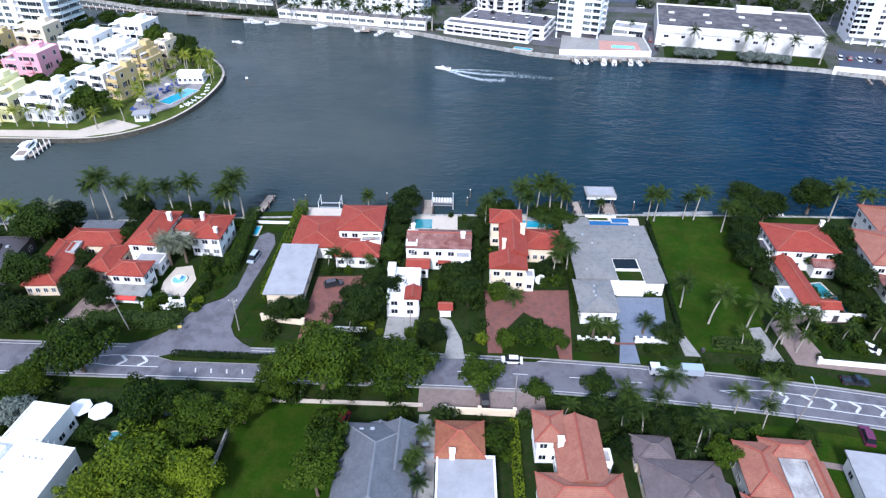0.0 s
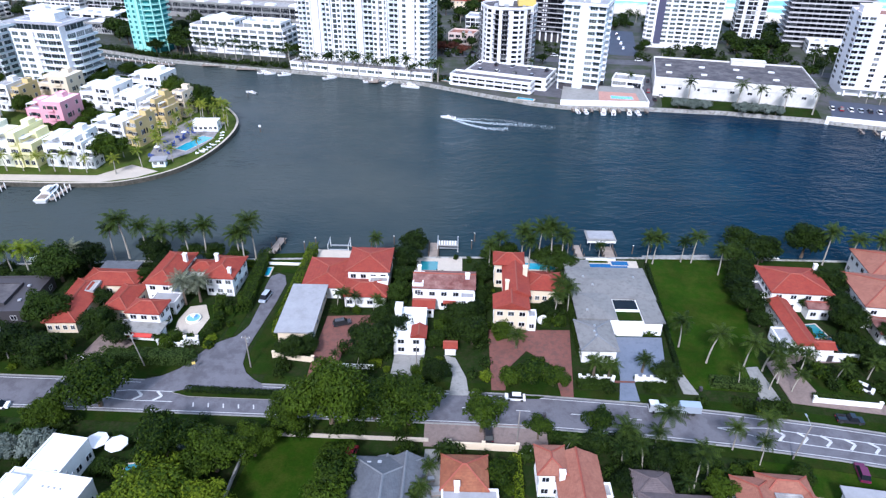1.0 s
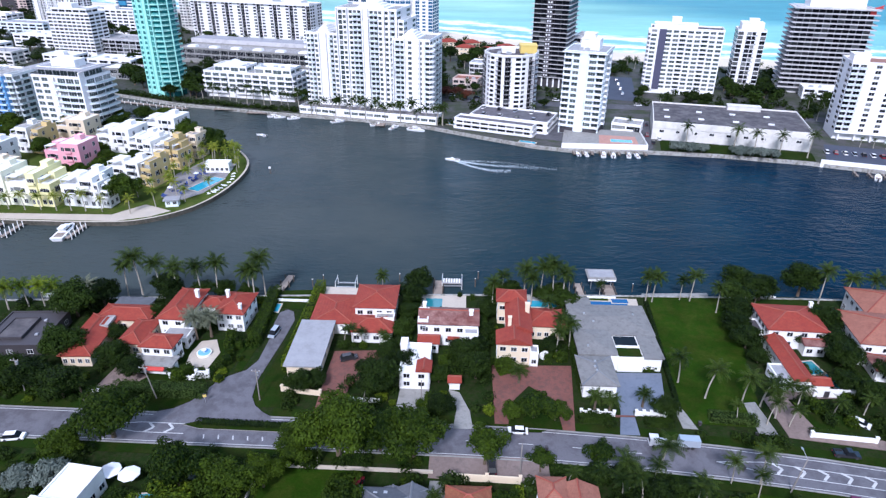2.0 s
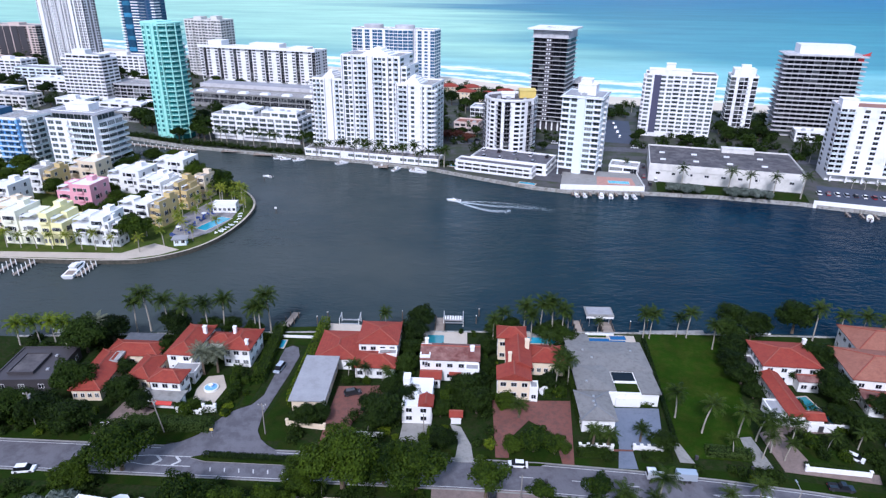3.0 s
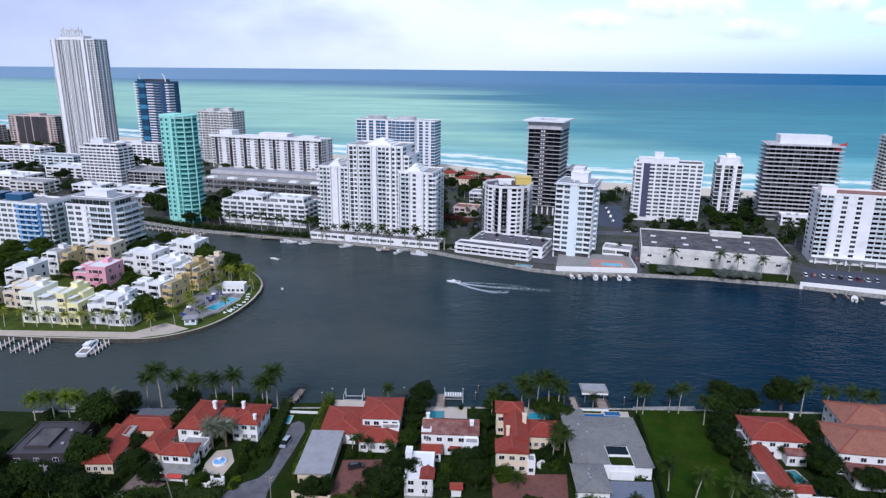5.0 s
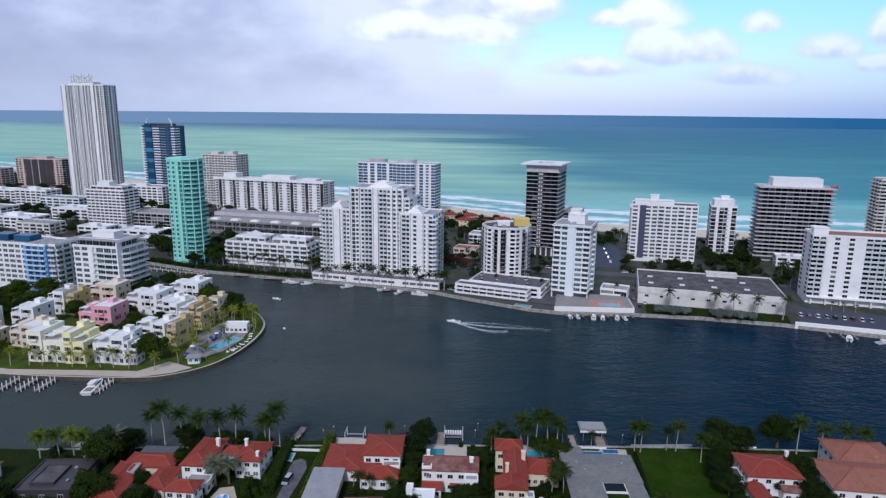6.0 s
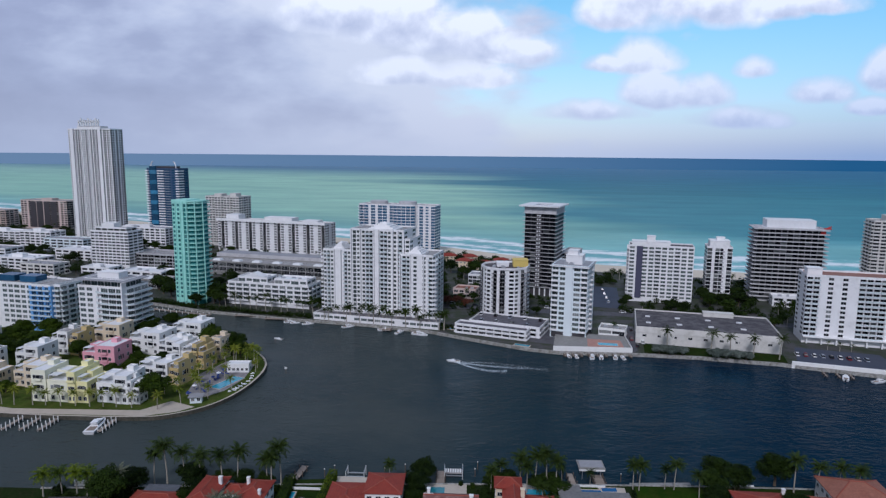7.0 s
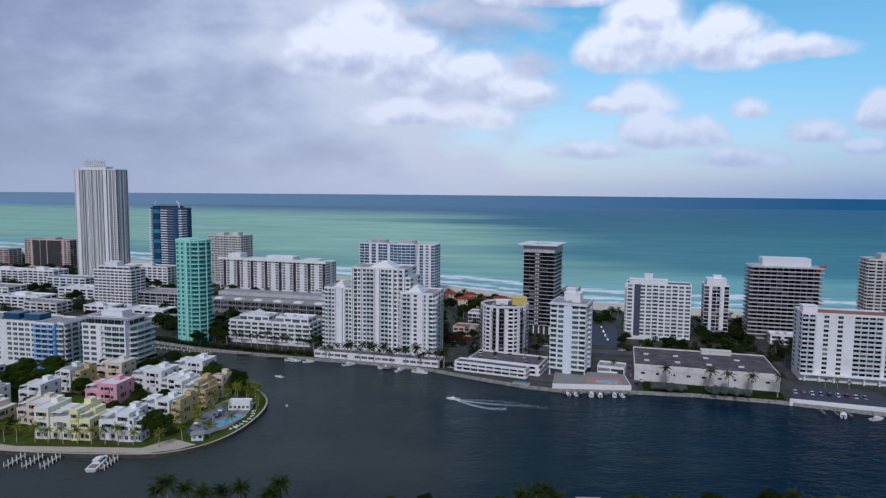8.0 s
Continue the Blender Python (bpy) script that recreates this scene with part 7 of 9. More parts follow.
    town(-166, 292, -12, 12, 14, 10.0, "stucco_white", "white town house with stepped terraces")
    s = House(-120, 271, 3, "white pool house with a flat roof", "stucco_white", "tile_grey", name="pool_house")
    s.body(0, 0, 11, 5.2, 4.2, "flat", flat="roof_white", win=(5, 1, 0, 1))
    s = House(-121.6, 229.6, 12, "small pale blue pavilion with a flat roof", "pale_blue", "tile_grey", name="pavilion")
    s.body(0, 0, 5.0, 3.6, 2.7, "slab", flat="roof_pale", win=(2, 1, 0, 1))

# ---------------------------------------------------------------- plants
def leaf_cloud(g, r, centre, size, n, leaf, flat=0.75, shell=0.55):
    """Leaf blades scattered through a lump, thicker towards its skin."""
    cx, cy, cz = centre
    for _ in range(n):
        d = Vector((r.gauss(0, 1), r.gauss(0, 1), r.gauss(0, 1))).normalized()
        k = size * (shell + (1 - shell) * r.random())
        p = Vector((cx + d.x * k, cy + d.y * k, cz + d.z * k * flat))
        if d.z < -0.5 and r.random() < 0.6:
            continue
        nrm = (d + Vector((r.uniform(-0.7, 0.7), r.uniform(-0.7, 0.7), r.uniform(-0.1, 0.9)))).normalized()
        s = nrm.orthogonal().normalized()
        s.rotate(Matrix.Rotation(r.uniform(0, 6.28), 3, nrm))
        t = nrm.cross(s)
        a, b = leaf * r.uniform(0.7, 1.3), leaf * r.uniform(0.35, 0.6)
        g.face([p - s * a, p - t * b, p + s * a, p + t * b])


def broad_tree(x, y, height, radius, mat="leaf", label="leafy green shade tree", seed=1, dense=0.72, leaf=0.38, group="trees"):
    """Tapered trunk, forked limbs, and a crown of leaf lumps with gaps. Built at unit placement, so copies can be turned."""
    r = random.Random(seed)
    t = thing("tree", x, y, G, r.uniform(0, 360), label, "tree", group)
    trunk, crown = Geo(), Geo()
    fork = height * 0.32
    lean = (r.uniform(-0.4, 0.4), r.uniform(-0.4, 0.4))
    trunk.tube([(0, 0, -0.3), (lean[0] * 0.4, lean[1] * 0.4, fork * 0.5), (lean[0], lean[1], fork)], [radius * 0.075, radius * 0.055, radius * 0.045], 8)
    n = 6 + int(radius)
    for i in range(n):
        a = 2 * math.pi * (i + r.uniform(-0.3, 0.3)) / n
        out_ = radius * r.uniform(0.25, 0.72) if i % 4 else radius * 0.12
        z = height * r.uniform(0.55, 0.74) if i % 4 else height * 0.80
        c = (math.cos(a) * out_, math.sin(a) * out_, z)
        mid = ((lean[0] + c[0]) / 2, (lean[1] + c[1]) / 2, (fork + c[2]) / 2 + 0.3)
        trunk.tube([(lean[0], lean[1], fork - 0.2), mid, c], [radius * 0.035, radius * 0.022, radius * 0.008], 5)
        size = radius * r.uniform(0.34, 0.5)
        leaf_cloud(crown, r, c, size, int(dense * 55 * size * size / (leaf * leaf * 5.5)), leaf)
        for _ in range(3):
            e = size * 0.9
            c2 = (c[0] + r.uniform(-e, e), c[1] + r.uniform(-e, e), c[2] + r.uniform(-0.2, 0.5) * e)
            s2 = size * r.uniform(0.35, 0.55)
            leaf_cloud(crown, r, c2, s2, int(dense * 55 * s2 * s2 / (leaf * leaf * 5.5)), leaf)
    part("trunk", trunk, "bark", t, "", True)
    part("crown", crown, mat, t)
    return t


def palm(x, y, height, mat="frond", label="tall palm with a feathery crown", seed=1, spread=3.0, fronds=18, lean=0.6, trunk_m="palm_bark", droop=0.5, thick=0.2):
    """Curved ringed trunk and arching fronds, each a rib with leaflets on both sides."""
    r = random.Random(seed)
    t = thing("palm", x, y, G, r.uniform(0, 360), label, "palm tree", "palms")
    trunk, crown = Geo(), Geo()
    pts = [(lean * (k / 6) ** 2, 0.0, -0.3 + (height + 0.3) * k / 6) for k in range(7)]
    trunk.tube(pts, [thick * (1.5 if k == 0 else 1.15 - 0.06 * k) for k in range(7)], 7)
    top = Vector(pts[-1])
    for i in range(fronds):
        a = 2 * math.pi * (i * 0.382) + r.uniform(-0.2, 0.2)
        rise = 1.15 - 1.5 * (i / fronds) + r.uniform(-0.1, 0.1)
        ln = spread * r.uniform(0.85, 1.1)
        side = Vector((-math.sin(a), math.cos(a), 0))
        p, steps = top.copy(), 6
        prev = None
        for k in range(steps + 1):
            f = k / steps
            el = rise - droop * 2.6 * f * f
            if k:
                p = p + Vector((math.cos(a) * math.cos(el), math.sin(a) * math.cos(el), math.sin(el))) * ln / steps
            w = 0.5 * spread / 3.0 * (math.sin(math.pi * min(1, 0.12 + f * 0.88)) ** 0.7) * (1.0 if k < steps else 0.2)
            hang = Vector((0, 0, -w * 0.55))
            cur = (p.copy(), p + side * w + hang, p - side * w + hang)
            if prev:
                for j in (0, 0.5):
                    b0, b1 = prev[0].lerp(cur[0], j), prev[0].lerp(cur[0], j + 0.36)
                    for e in (1, 2):
                        q0, q1 = prev[e].lerp(cur[e], j + 0.22), prev[e].lerp(cur[e], j + 0.46)
                        crown.face([b0, b1, q1, q0])
            prev = cur
    for _ in range(5):
        a = r.uniform(0, 6.28)
        trunk.tube([tuple(top + Vector((0, 0, -0.6))), tuple(top + Vector((math.cos(a) * 0.4, math.sin(a) * 0.4, -0.35)))], [0.14, 0.16], 5)
    part("trunk", trunk, trunk_m, t, "", True)
    part("crown", crown, mat, t)
    return t


def shrub(x, y, w, d, h, mat="leaf_dark", label="dense clipped garden hedge", seed=1, rz=0.0, leaf=0.26, name="hedge", cover=1.0):
    """A clipped or loose bush: a solid core in the dark leaf colour with leaf blades over it."""
    r = random.Random(seed)
    t = thing(name, x, y, G, rz, label, name.split("_")[0])
    g, core = Geo(), Geo()
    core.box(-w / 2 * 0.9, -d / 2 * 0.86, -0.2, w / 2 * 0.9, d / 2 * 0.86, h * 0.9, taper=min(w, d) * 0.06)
    n = int(cover * (w * d + (w + d) * h * 1.6) / (leaf * leaf * 1.1))
    for _ in range(min(n, 9000)):
        face = r.random() * (w * d + 2 * (w + d) * h)
        if face < w * d:
            p, nrm = Vector((r.uniform(-w / 2, w / 2), r.uniform(-d / 2, d / 2), h * r.uniform(0.92, 1.06))), Vector((0, 0, 1))
        else:
            sx, z = r.choice((-1, 1)), r.uniform(0, h)
            if r.random() < w / (w + d):
                p, nrm = Vector((r.uniform(-w / 2, w / 2), sx * d / 2 * r.uniform(0.9, 1.08), z)), Vector((0, sx, 0.3))
            else:
                p, nrm = Vector((sx * w / 2 * r.uniform(0.95, 1.05), r.uniform(-d / 2, d / 2), z)), Vector((sx, 0, 0.3))
        nrm = (nrm + Vector((r.uniform(-0.8, 0.8), r.uniform(-0.8, 0.8), r.uniform(-0.3, 0.8)))).normalized()
        s = nrm.orthogonal().normalized()
        s.rotate(Matrix.Rotation(r.uniform(0, 6.28), 3, nrm))
        q = nrm.cross(s)
        a, b = leaf * r.uniform(0.7, 1.3), leaf * r.uniform(0.4, 0.65)
        g.face([p - s * a, p - q * b, p + s * a, p + q * b])
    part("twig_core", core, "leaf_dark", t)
    part("foliage", g, mat, t)
    return t


def copies(template, places, seed=5):
    """More of a plant, each turned and sized a little differently."""
    r = random.Random(seed)
    for x, y, k in places:
        copy_thing(template, pose(x, y, G, 0, 0, r.uniform(0, 360)) @ Matrix.Diagonal((k * r.uniform(0.92, 1.08), k * r.uniform(0.92, 1.08), k * r.uniform(0.92, 1.1), 1)))


def build_near_plants():
    # large shade trees on both sides of the road
    shade = broad_tree(-78, 98, 12, 8.2, "leaf", "large leafy shade tree beside the road", 3)
    copies(shade, [(-26, 94.5, 1.15), (-34, 93.5, 0.72)], 9)
    shade2 = broad_tree(-9.5, 95, 11.5, 7.6, "leaf", "large leafy shade tree beside the road", 4)
    copies(shade2, [(-17, 96.5, 0.8), (-57, 83.5, 0.9), (-46.5, 81, 0.85), (-86, 92.5, 0.6), (-40, 85, 0.6)], 3)
    yellow = broad_tree(-53, 70, 11, 8.0, "leaf_bright", "yellow-green shade tree in a garden", 6)
    copies(yellow, [(-44.5, 69, 0.8), (-60, 66, 0.7), (-53, 78, 0.5), (-49, 60, 0.9)], 4)
    lime = broad_tree(6, 93.2, 9.5, 5.2, "leaf", "round-crowned street tree by the kerb", 8)
    copies(lime, [(-22, 76, 0.95), (-22.5, 69, 1.0), (-23, 82, 0.8), (18, 91.5, 0.62), (31, 93, 0.72), (9, 80, 0.62), (49.5, 76.5, 0.72)], 7)
    dark = broad_tree(-106, 127, 9, 6.5, "leaf_dark", "dark green dense garden tree between houses", 10)
    copies(dark, [(-97, 111, 0.95), (-107, 114, 0.9), (-116, 116, 0.9), (-113, 147, 1.1), (-108, 153, 1.0), (-90, 124, 0.8), (-84, 120, 0.6), (-118, 112, 0.8), (-126, 112, 1.0), (-132, 122, 0.9), (-138, 112, 1.0), (-89, 158, 0.75), (-85, 152, 0.6), (-95.5, 135.5, 0.5), (-88, 146, 0.55),
                  (-93, 162, 0.7), (-80, 160, 0.6), (-73, 160, 0.6), (-66, 159, 0.55), (-13, 166, 0.8), (-15, 158, 0.75), (-14.5, 150, 0.62)], 2)
    copies(dark, [(-15.5, 141, 0.6), (-15.5, 133, 0.55), (-14.5, 124, 0.72), (-19.5, 117, 0.95), (-23, 122, 0.55), (-18.5, 128, 0.65), (-39, 116, 0.62), (-36, 118, 0.5), (2, 130, 0.75), (4.5, 123, 0.75), (6.6, 142, 0.5), (7.6, 152, 0.55), (5, 134, 0.55), (-5, 121, 0.5), (-4.5, 108.5, 0.6)], 8)
    copies(dark, [(89, 172, 0.9), (94, 166, 0.9), (84, 163, 0.8), (108, 170, 1.1), (83, 155, 0.75), (79.5, 147, 0.7), (80, 140, 0.72), (80.5, 133, 0.5), (105, 148, 0.9), (103, 139, 0.75), (101.5, 131, 0.8), (112, 126, 0.75), (97, 122, 0.62), (96, 142, 0.6), (100, 116, 0.75), (120, 122, 1.0), (128, 112, 0.9)], 6)
    copies(dark, [(31.5, 158, 0.72), (29, 150, 0.55), (30.5, 142, 0.5), (11, 162, 0.6), (16, 164, 0.62), (25, 136, 0.5), (50, 111, 0.55), (31, 165, 0.55), (26, 162, 0.6), (35, 88, 0.62), (41, 84, 0.6), (28, 88, 0.5), (47, 84, 0.62), (33, 79, 0.5), (68, 82, 0.42)], 12)
    round_tree = broad_tree(18, 108.5, 6.2, 5.2, "leaf", "broad low tree in the forecourt bed", 14)
    copies(round_tree, [(13, 108, 0.7), (23, 108, 0.72)], 4)
    silver = broad_tree(-84, 84, 5.5, 4.2, "leaf_grey", "silvery-leaved garden tree with loose crown", 17)
    copies(silver, [(-90, 83, 0.9)], 3)
    # palms along the seawall
    p1 = palm(-104, 160, 10.5, "frond", "tall dark green palm by the seawall", 21, 4.4, 28)
    copies(p1, [(-100, 161, 1.18), (-94, 161, 1.1), (-88, 159, 1.12), (-80, 158.5, 1.08), (-75, 159, 1.12), (-65, 159, 1.08), (-61, 161.5, 1.22), (-63, 157, 1.05), (-24, 162, 0.72), (57.5, 162, 0.85), (60, 163.5, 0.95), (112, 165, 1.05), (119, 164, 0.95), (126, 164, 0.95), (132, 163, 1.0)], 5)
    copies(p1, [(20, 163.5, 1.1), (25, 163, 1.05), (29, 163.5, 1.1), (22, 160, 0.9), (32, 162.5, 1.0), (10, 159, 0.85), (13, 163, 0.8), (28, 140, 0.8), (26.5, 134, 0.75), (30.5, 137, 0.8), (26, 150, 0.7), (72, 164.5, 0.9), (78, 158, 0.85), (69, 165, 0.72), (34.5, 166, 0.55), (44, 165.5, 0.55)], 6)
    sunny = palm(-126, 152, 7.5, "leaf_bright", "yellow-green palm by the seawall", 25, 4.8, 26, droop=0.6)
    copies(sunny, [(-122, 151, 1.0), (-131, 152, 0.95), (-136, 150, 1.0), (-119, 153, 0.8)], 3)
    # palms on the lawn, in courts and along the road
    p2 = palm(61.5, 117.5, 9.0, "frond", "leaning palm on the open lawn", 31, 4.2, lean=1.6, fronds=20)
    copies(p2, [(56.5, 123.5, 0.9), (70, 116.2, 1.0), (74, 115, 0.95), (76, 111, 0.85), (73, 108.5, 0.7), (44, 93.2, 1.0), (58, 90, 0.75), (64, 90, 0.8), (66, 109, 0.5), (62, 86, 0.6), (79, 116, 0.8), (81, 112, 0.8), (78, 108, 0.62), (90, 112, 0.6), (98, 113, 0.7)], 5)
    copies(p2, [(36, 87, 0.9), (38, 84.5, 0.8), (34, 85, 0.75), (29, 87, 0.62), (23, 87, 0.55), (41, 88, 0.7), (47, 80, 0.85), (50, 82, 0.8), (45, 77, 0.6), (-32, 137.5, 0.52), (-29.5, 137.2, 0.56), (-27, 137, 0.55), (-22, 136.5, 0.5), (-20.5, 134.5, 0.5), (-23, 112, 0.5), (-29, 113, 0.4), (-5, 79, 0.6), (-6, 75, 0.62), (-7, 71, 0.6), (-5.5, 68, 0.6), (-3, 84, 0.5), (-30, 91, 0.4)], 11)
    date_palm = palm(-73.5, 137, 7.4, "frond_grey", "grey-green date palm in the courtyard", 41, 4.6, 34, 0.1, "bark", 0.42, 0.32)
    copies(date_palm, [(-70, 138.5, 1.0), (-112, 152, 1.05)], 2)
    fan = palm(33, 111.5, 4.6, "frond", "short bushy date palm in front of the forecourt", 43, 3.0, 28, 0.1, "bark", 0.45, 0.3)
    copies(fan, [(36.5, 111, 1.0), (45, 113.5, 0.95), (15.5, 121.5, 1.05), (-93, 112, 0.9), (92, 164, 0.7), (-15, 80, 0.5)], 2)
    # hedges and clipped bushes
    shrub(-74.2, 113.6, 23, 3.6, 2.6, "leaf_hedge", "long clipped green hedge at the corner", 51, -1)
    shrub(-44.4, 145, 2.6, 42, 3.8, "leaf_bright", "tall narrow hedge beside the side street", 52, -1)
    shrub(-57.5, 149, 3.4, 30, 2.6, "leaf", "loose green hedge beside the side street", 53, 3, 0.3)
    shrub(55.6, 137, 1.0, 50, 1.4, "leaf_dark", "low dark hedge along the plot line", 54, -5)
    shrub(65.5, 109.6, 11, 3.2, 1.6, "leaf_hedge", "broad clipped hedge at the lawn's edge", 55, -6)
    shrub(13, 74, 1.6, 24, 1.8, "leaf_bright", "tall narrow hedge between two plots", 56, 0)
    shrub(-10, 106.5, 9, 2.0, 1.8, "leaf_dark", "dark garden hedge behind the kerb", 57, -2)
    shrub(-6, 111.5, 4, 5, 2.4, "leaf", "rounded green garden hedge by the drive", 58, 0)
    shrub(32.6, 108.4, 8, 2.6, 1.4, "leaf_dark", "low dark hedge behind a white balustrade", 59, -2)
    shrub(47.6, 107.6, 7, 2.6, 1.4, "leaf_dark", "low dark hedge behind a white balustrade", 60, -3)
    shrub(87, 105.8, 10, 1.6, 0.9, "leaf_dark", "low hedge behind a white wall", 61, -8)
    shrub(47.6, 128.4, 9, 1.0, 1.2, "leaf_dark", "clipped hedge along the forecourt", 62, 0)
    shrub(31.4, 135, 2.0, 34, 2.4, "leaf_dark", "dark hedge between two houses", 63, 0)
    shrub(7.2, 138, 1.8, 34, 2.8, "leaf_dark", "dark hedge between two houses", 64, 0)
    shrub(-16.2, 136, 1.8, 40, 3.2, "leaf_dark", "dark hedge between two houses", 65, 0)
    shrub(12.2, 126.6, 4.4, 4.0, 3.4, "leaf", "large rounded bush beside the villa", 66, 20, name="bush")
    shrub(-48, 103.1, 26, 1.8, 0.9, "leaf_dark", "low planting in the road median", 67, -2)
    ball = shrub(-62, 130, 2.4, 2.4, 2.6, "leaf", "clipped conical green bush in a garden", 68, 20, name="bush")
    copies(ball, [(-63.5, 134, 0.9), (-61.5, 126, 1.0), (-64, 138, 1.0), (-66.5, 121, 0.9), (-70, 121.5, 1.0), (-74, 121, 0.9), (-60.5, 133.5, 0.7), (-75, 126, 0.9), (-76, 131, 0.9), (-58.6, 128, 0.6), (-59, 140, 0.8), (-4, 128, 1.0), (-2.6, 131, 0.9), (-4, 124, 0.9), (20, 131, 0.7), (24, 131, 0.8), (28, 131.5, 0.8), (-40, 131, 0.7), (-29, 135.5, 0.5), (-26, 135.2, 0.5)], 3)
    copies(ball, [(-7, 114, 0.8), (-9, 111, 0.8), (91, 128, 0.8), (96, 118, 0.8), (88, 113, 0.7), (44, 128.6, 0.6), (46, 128.6, 0.6), (48, 128.6, 0.6), (50, 128.6, 0.6), (0, 164, 0.5), (4, 162.5, 0.6), (-61, 119, 0.7), (60, 84, 0.9), (56, 83, 0.9), (53, 84.5, 0.8), (70, 84, 0.8), (12, 84, 0.9), (9, 78, 0.8), (25, 91, 0.6)], 4)


def build_far_plants():
    p = palm(-190, 224.6, 7.0, "frond_sunny", "peninsula lawn palm with sunlight painted in its fronds", 71, 3.6, 16)
    copies(p, [(-198, 224, 1.0), (-204, 224.5, 1.0), (-211, 224, 1.05), (-184, 224.4, 0.9), (-177, 224, 0.95), (-170.5, 224.2, 0.9), (-164, 224, 0.9), (-158, 224.2, 0.9), (-152, 224, 1.0), (-145, 223.6, 0.9), (-133, 222.5, 1.0), (-126, 230, 1.0), (-121, 240, 1.0), (-116, 236, 0.9), (-126, 246, 1.0), (-129, 253, 0.95), (-122, 255, 0.9), (-118, 262, 0.95)], 3)
    copies(p, [(-131, 262, 0.95), (-128, 272, 1.0), (-124, 280, 1.0), (-120, 284, 1.1), (-116, 287, 1.0), (-112, 289, 1.05), (-109, 285, 1.1), (-107, 279, 1.0), (-113, 281, 0.9), (-123, 289, 1.0), (-129, 292, 1.0), (-134, 244, 0.9), (-138, 240, 0.9), (-109, 247, 0.9), (-113, 293, 1.0), (-118, 296, 0.9), (-106, 273, 0.8), (-222, 225, 1.0), (-232, 225, 1.0)], 4)
    t = broad_tree(-140, 234, 12, 8.4, "leaf", "round leafy tree on the peninsula lawn", 75, 0.7, 0.6)
    copies(t, [(-128, 302, 1.05), (-136, 308, 0.9), (-122, 296, 0.7), (-146, 316, 0.9), (-152, 326, 0.9), (-160, 338, 0.8), (-172, 350, 0.8), (-186, 354, 0.8), (-168, 268, 0.6), (-176, 264, 0.5), (-180, 290, 0.6), (-205, 264, 0.7), (-208, 290, 0.8), (-190, 330, 0.9), (-206, 336, 0.9), (-216, 330, 0.9), (-240, 300, 0.9), (-196, 345, 0.8), (-250, 330, 0.9), (-262, 322, 0.9), (-218, 233, 0.6), (-226, 235, 0.7), (-212, 238, 0.5), (-236, 232, 0.75), (-246, 236, 0.8), (-198, 250, 0.5), (-204, 254, 0.6), (-220, 264, 0.6), (-236, 288, 0.8), (-246, 284, 0.9), (-254, 292, 0.9), (-262, 280, 0.9), (-256, 306, 1.0), (-240, 314, 0.8), (-182, 262, 0.5), (-178, 250, 0.45), (-172, 282, 0.55), (-160, 286, 0.5)], 6)
    # palms and trees on the far quay
    q = palm(-93, 377, 7.5, "frond", "quay palm in front of the white tower", 77, 3.4, 15)
    copies(q, [(-90 + i * 5.2 + (i % 3), 376.5 - i * 1.35 + (i % 2) * 1.4, 1.1 + 0.12 * (i % 4)) for i in range(16)] + [(-170 + i * 6.0, 404 - i * 1.6 + (i % 2) * 4, 1.15 + 0.12 * (i % 3)) for i in range(13)], 7)
    copies(q, [(-88 + i * 6.3 + 1.7 * (i % 2), 378.5 - i * 1.55, 1.0 + 0.1 * (i % 5)) for i in range(13)], 12)
    copies(q, [(118, 323, 1.5), (141, 317.5, 1.7), (151, 315.5, 1.5), (163, 313, 1.5), (176, 310, 1.5), (95, 352, 0.9), (213, 330, 0.6), (219, 328, 0.6), (225, 327, 0.6), (66, 345, 0.9), (12, 372, 0.6), (19, 370, 0.6), (26, 369, 0.6), (35, 369, 0.7), (43, 380, 0.9)], 8)
    d = broad_tree(-195, 412, 9, 6.0, "leaf_dark", "dark green tree between the far blocks", 79, 0.5, 0.8)
    copies(d, [(-184, 418, 1.3), (-187, 428, 1.5), (-180, 434, 1.4), (-178, 413, 1.0), (-224, 436, 1.4), (-236, 448, 1.5), (-246, 462, 1.3), (-228, 470, 1.0), (-214, 478, 1.1), (-200, 470, 1.0), (-110, 408, 0.7), (-105, 415, 0.8), (-112, 430, 1.0), (-10, 430, 0.8), (-2, 436, 0.8), (-16, 440, 0.9), (8, 440, 0.8), (-20, 470, 1.0), (0, 530, 1.2), (10, 550, 1.3), (-12, 556, 1.3), (22, 545, 1.2), (-24, 580, 1.3), (34, 560, 1.2), (42, 580, 1.0)], 4)
    copies(d, [(118, 428, 0.7), (124, 440, 0.8), (150, 430, 0.7), (156, 432, 0.6), (182, 430, 0.9), (186, 445, 1.1), (188, 462, 1.0), (196, 436, 1.0), (206, 438, 1.1), (212, 450, 0.9), (214, 470, 0.9), (178, 480, 0.8), (-300, 470, 1.0), (-320, 486, 1.0), (-350, 520, 1.0), (-372, 540, 1.0), (-390, 575, 1.1), (-430, 590, 1.1), (-460, 620, 1.2), (-500, 640, 1.2), (-540, 660, 1.3), (-580, 690, 1.3), (-610, 700, 1.2)], 5)
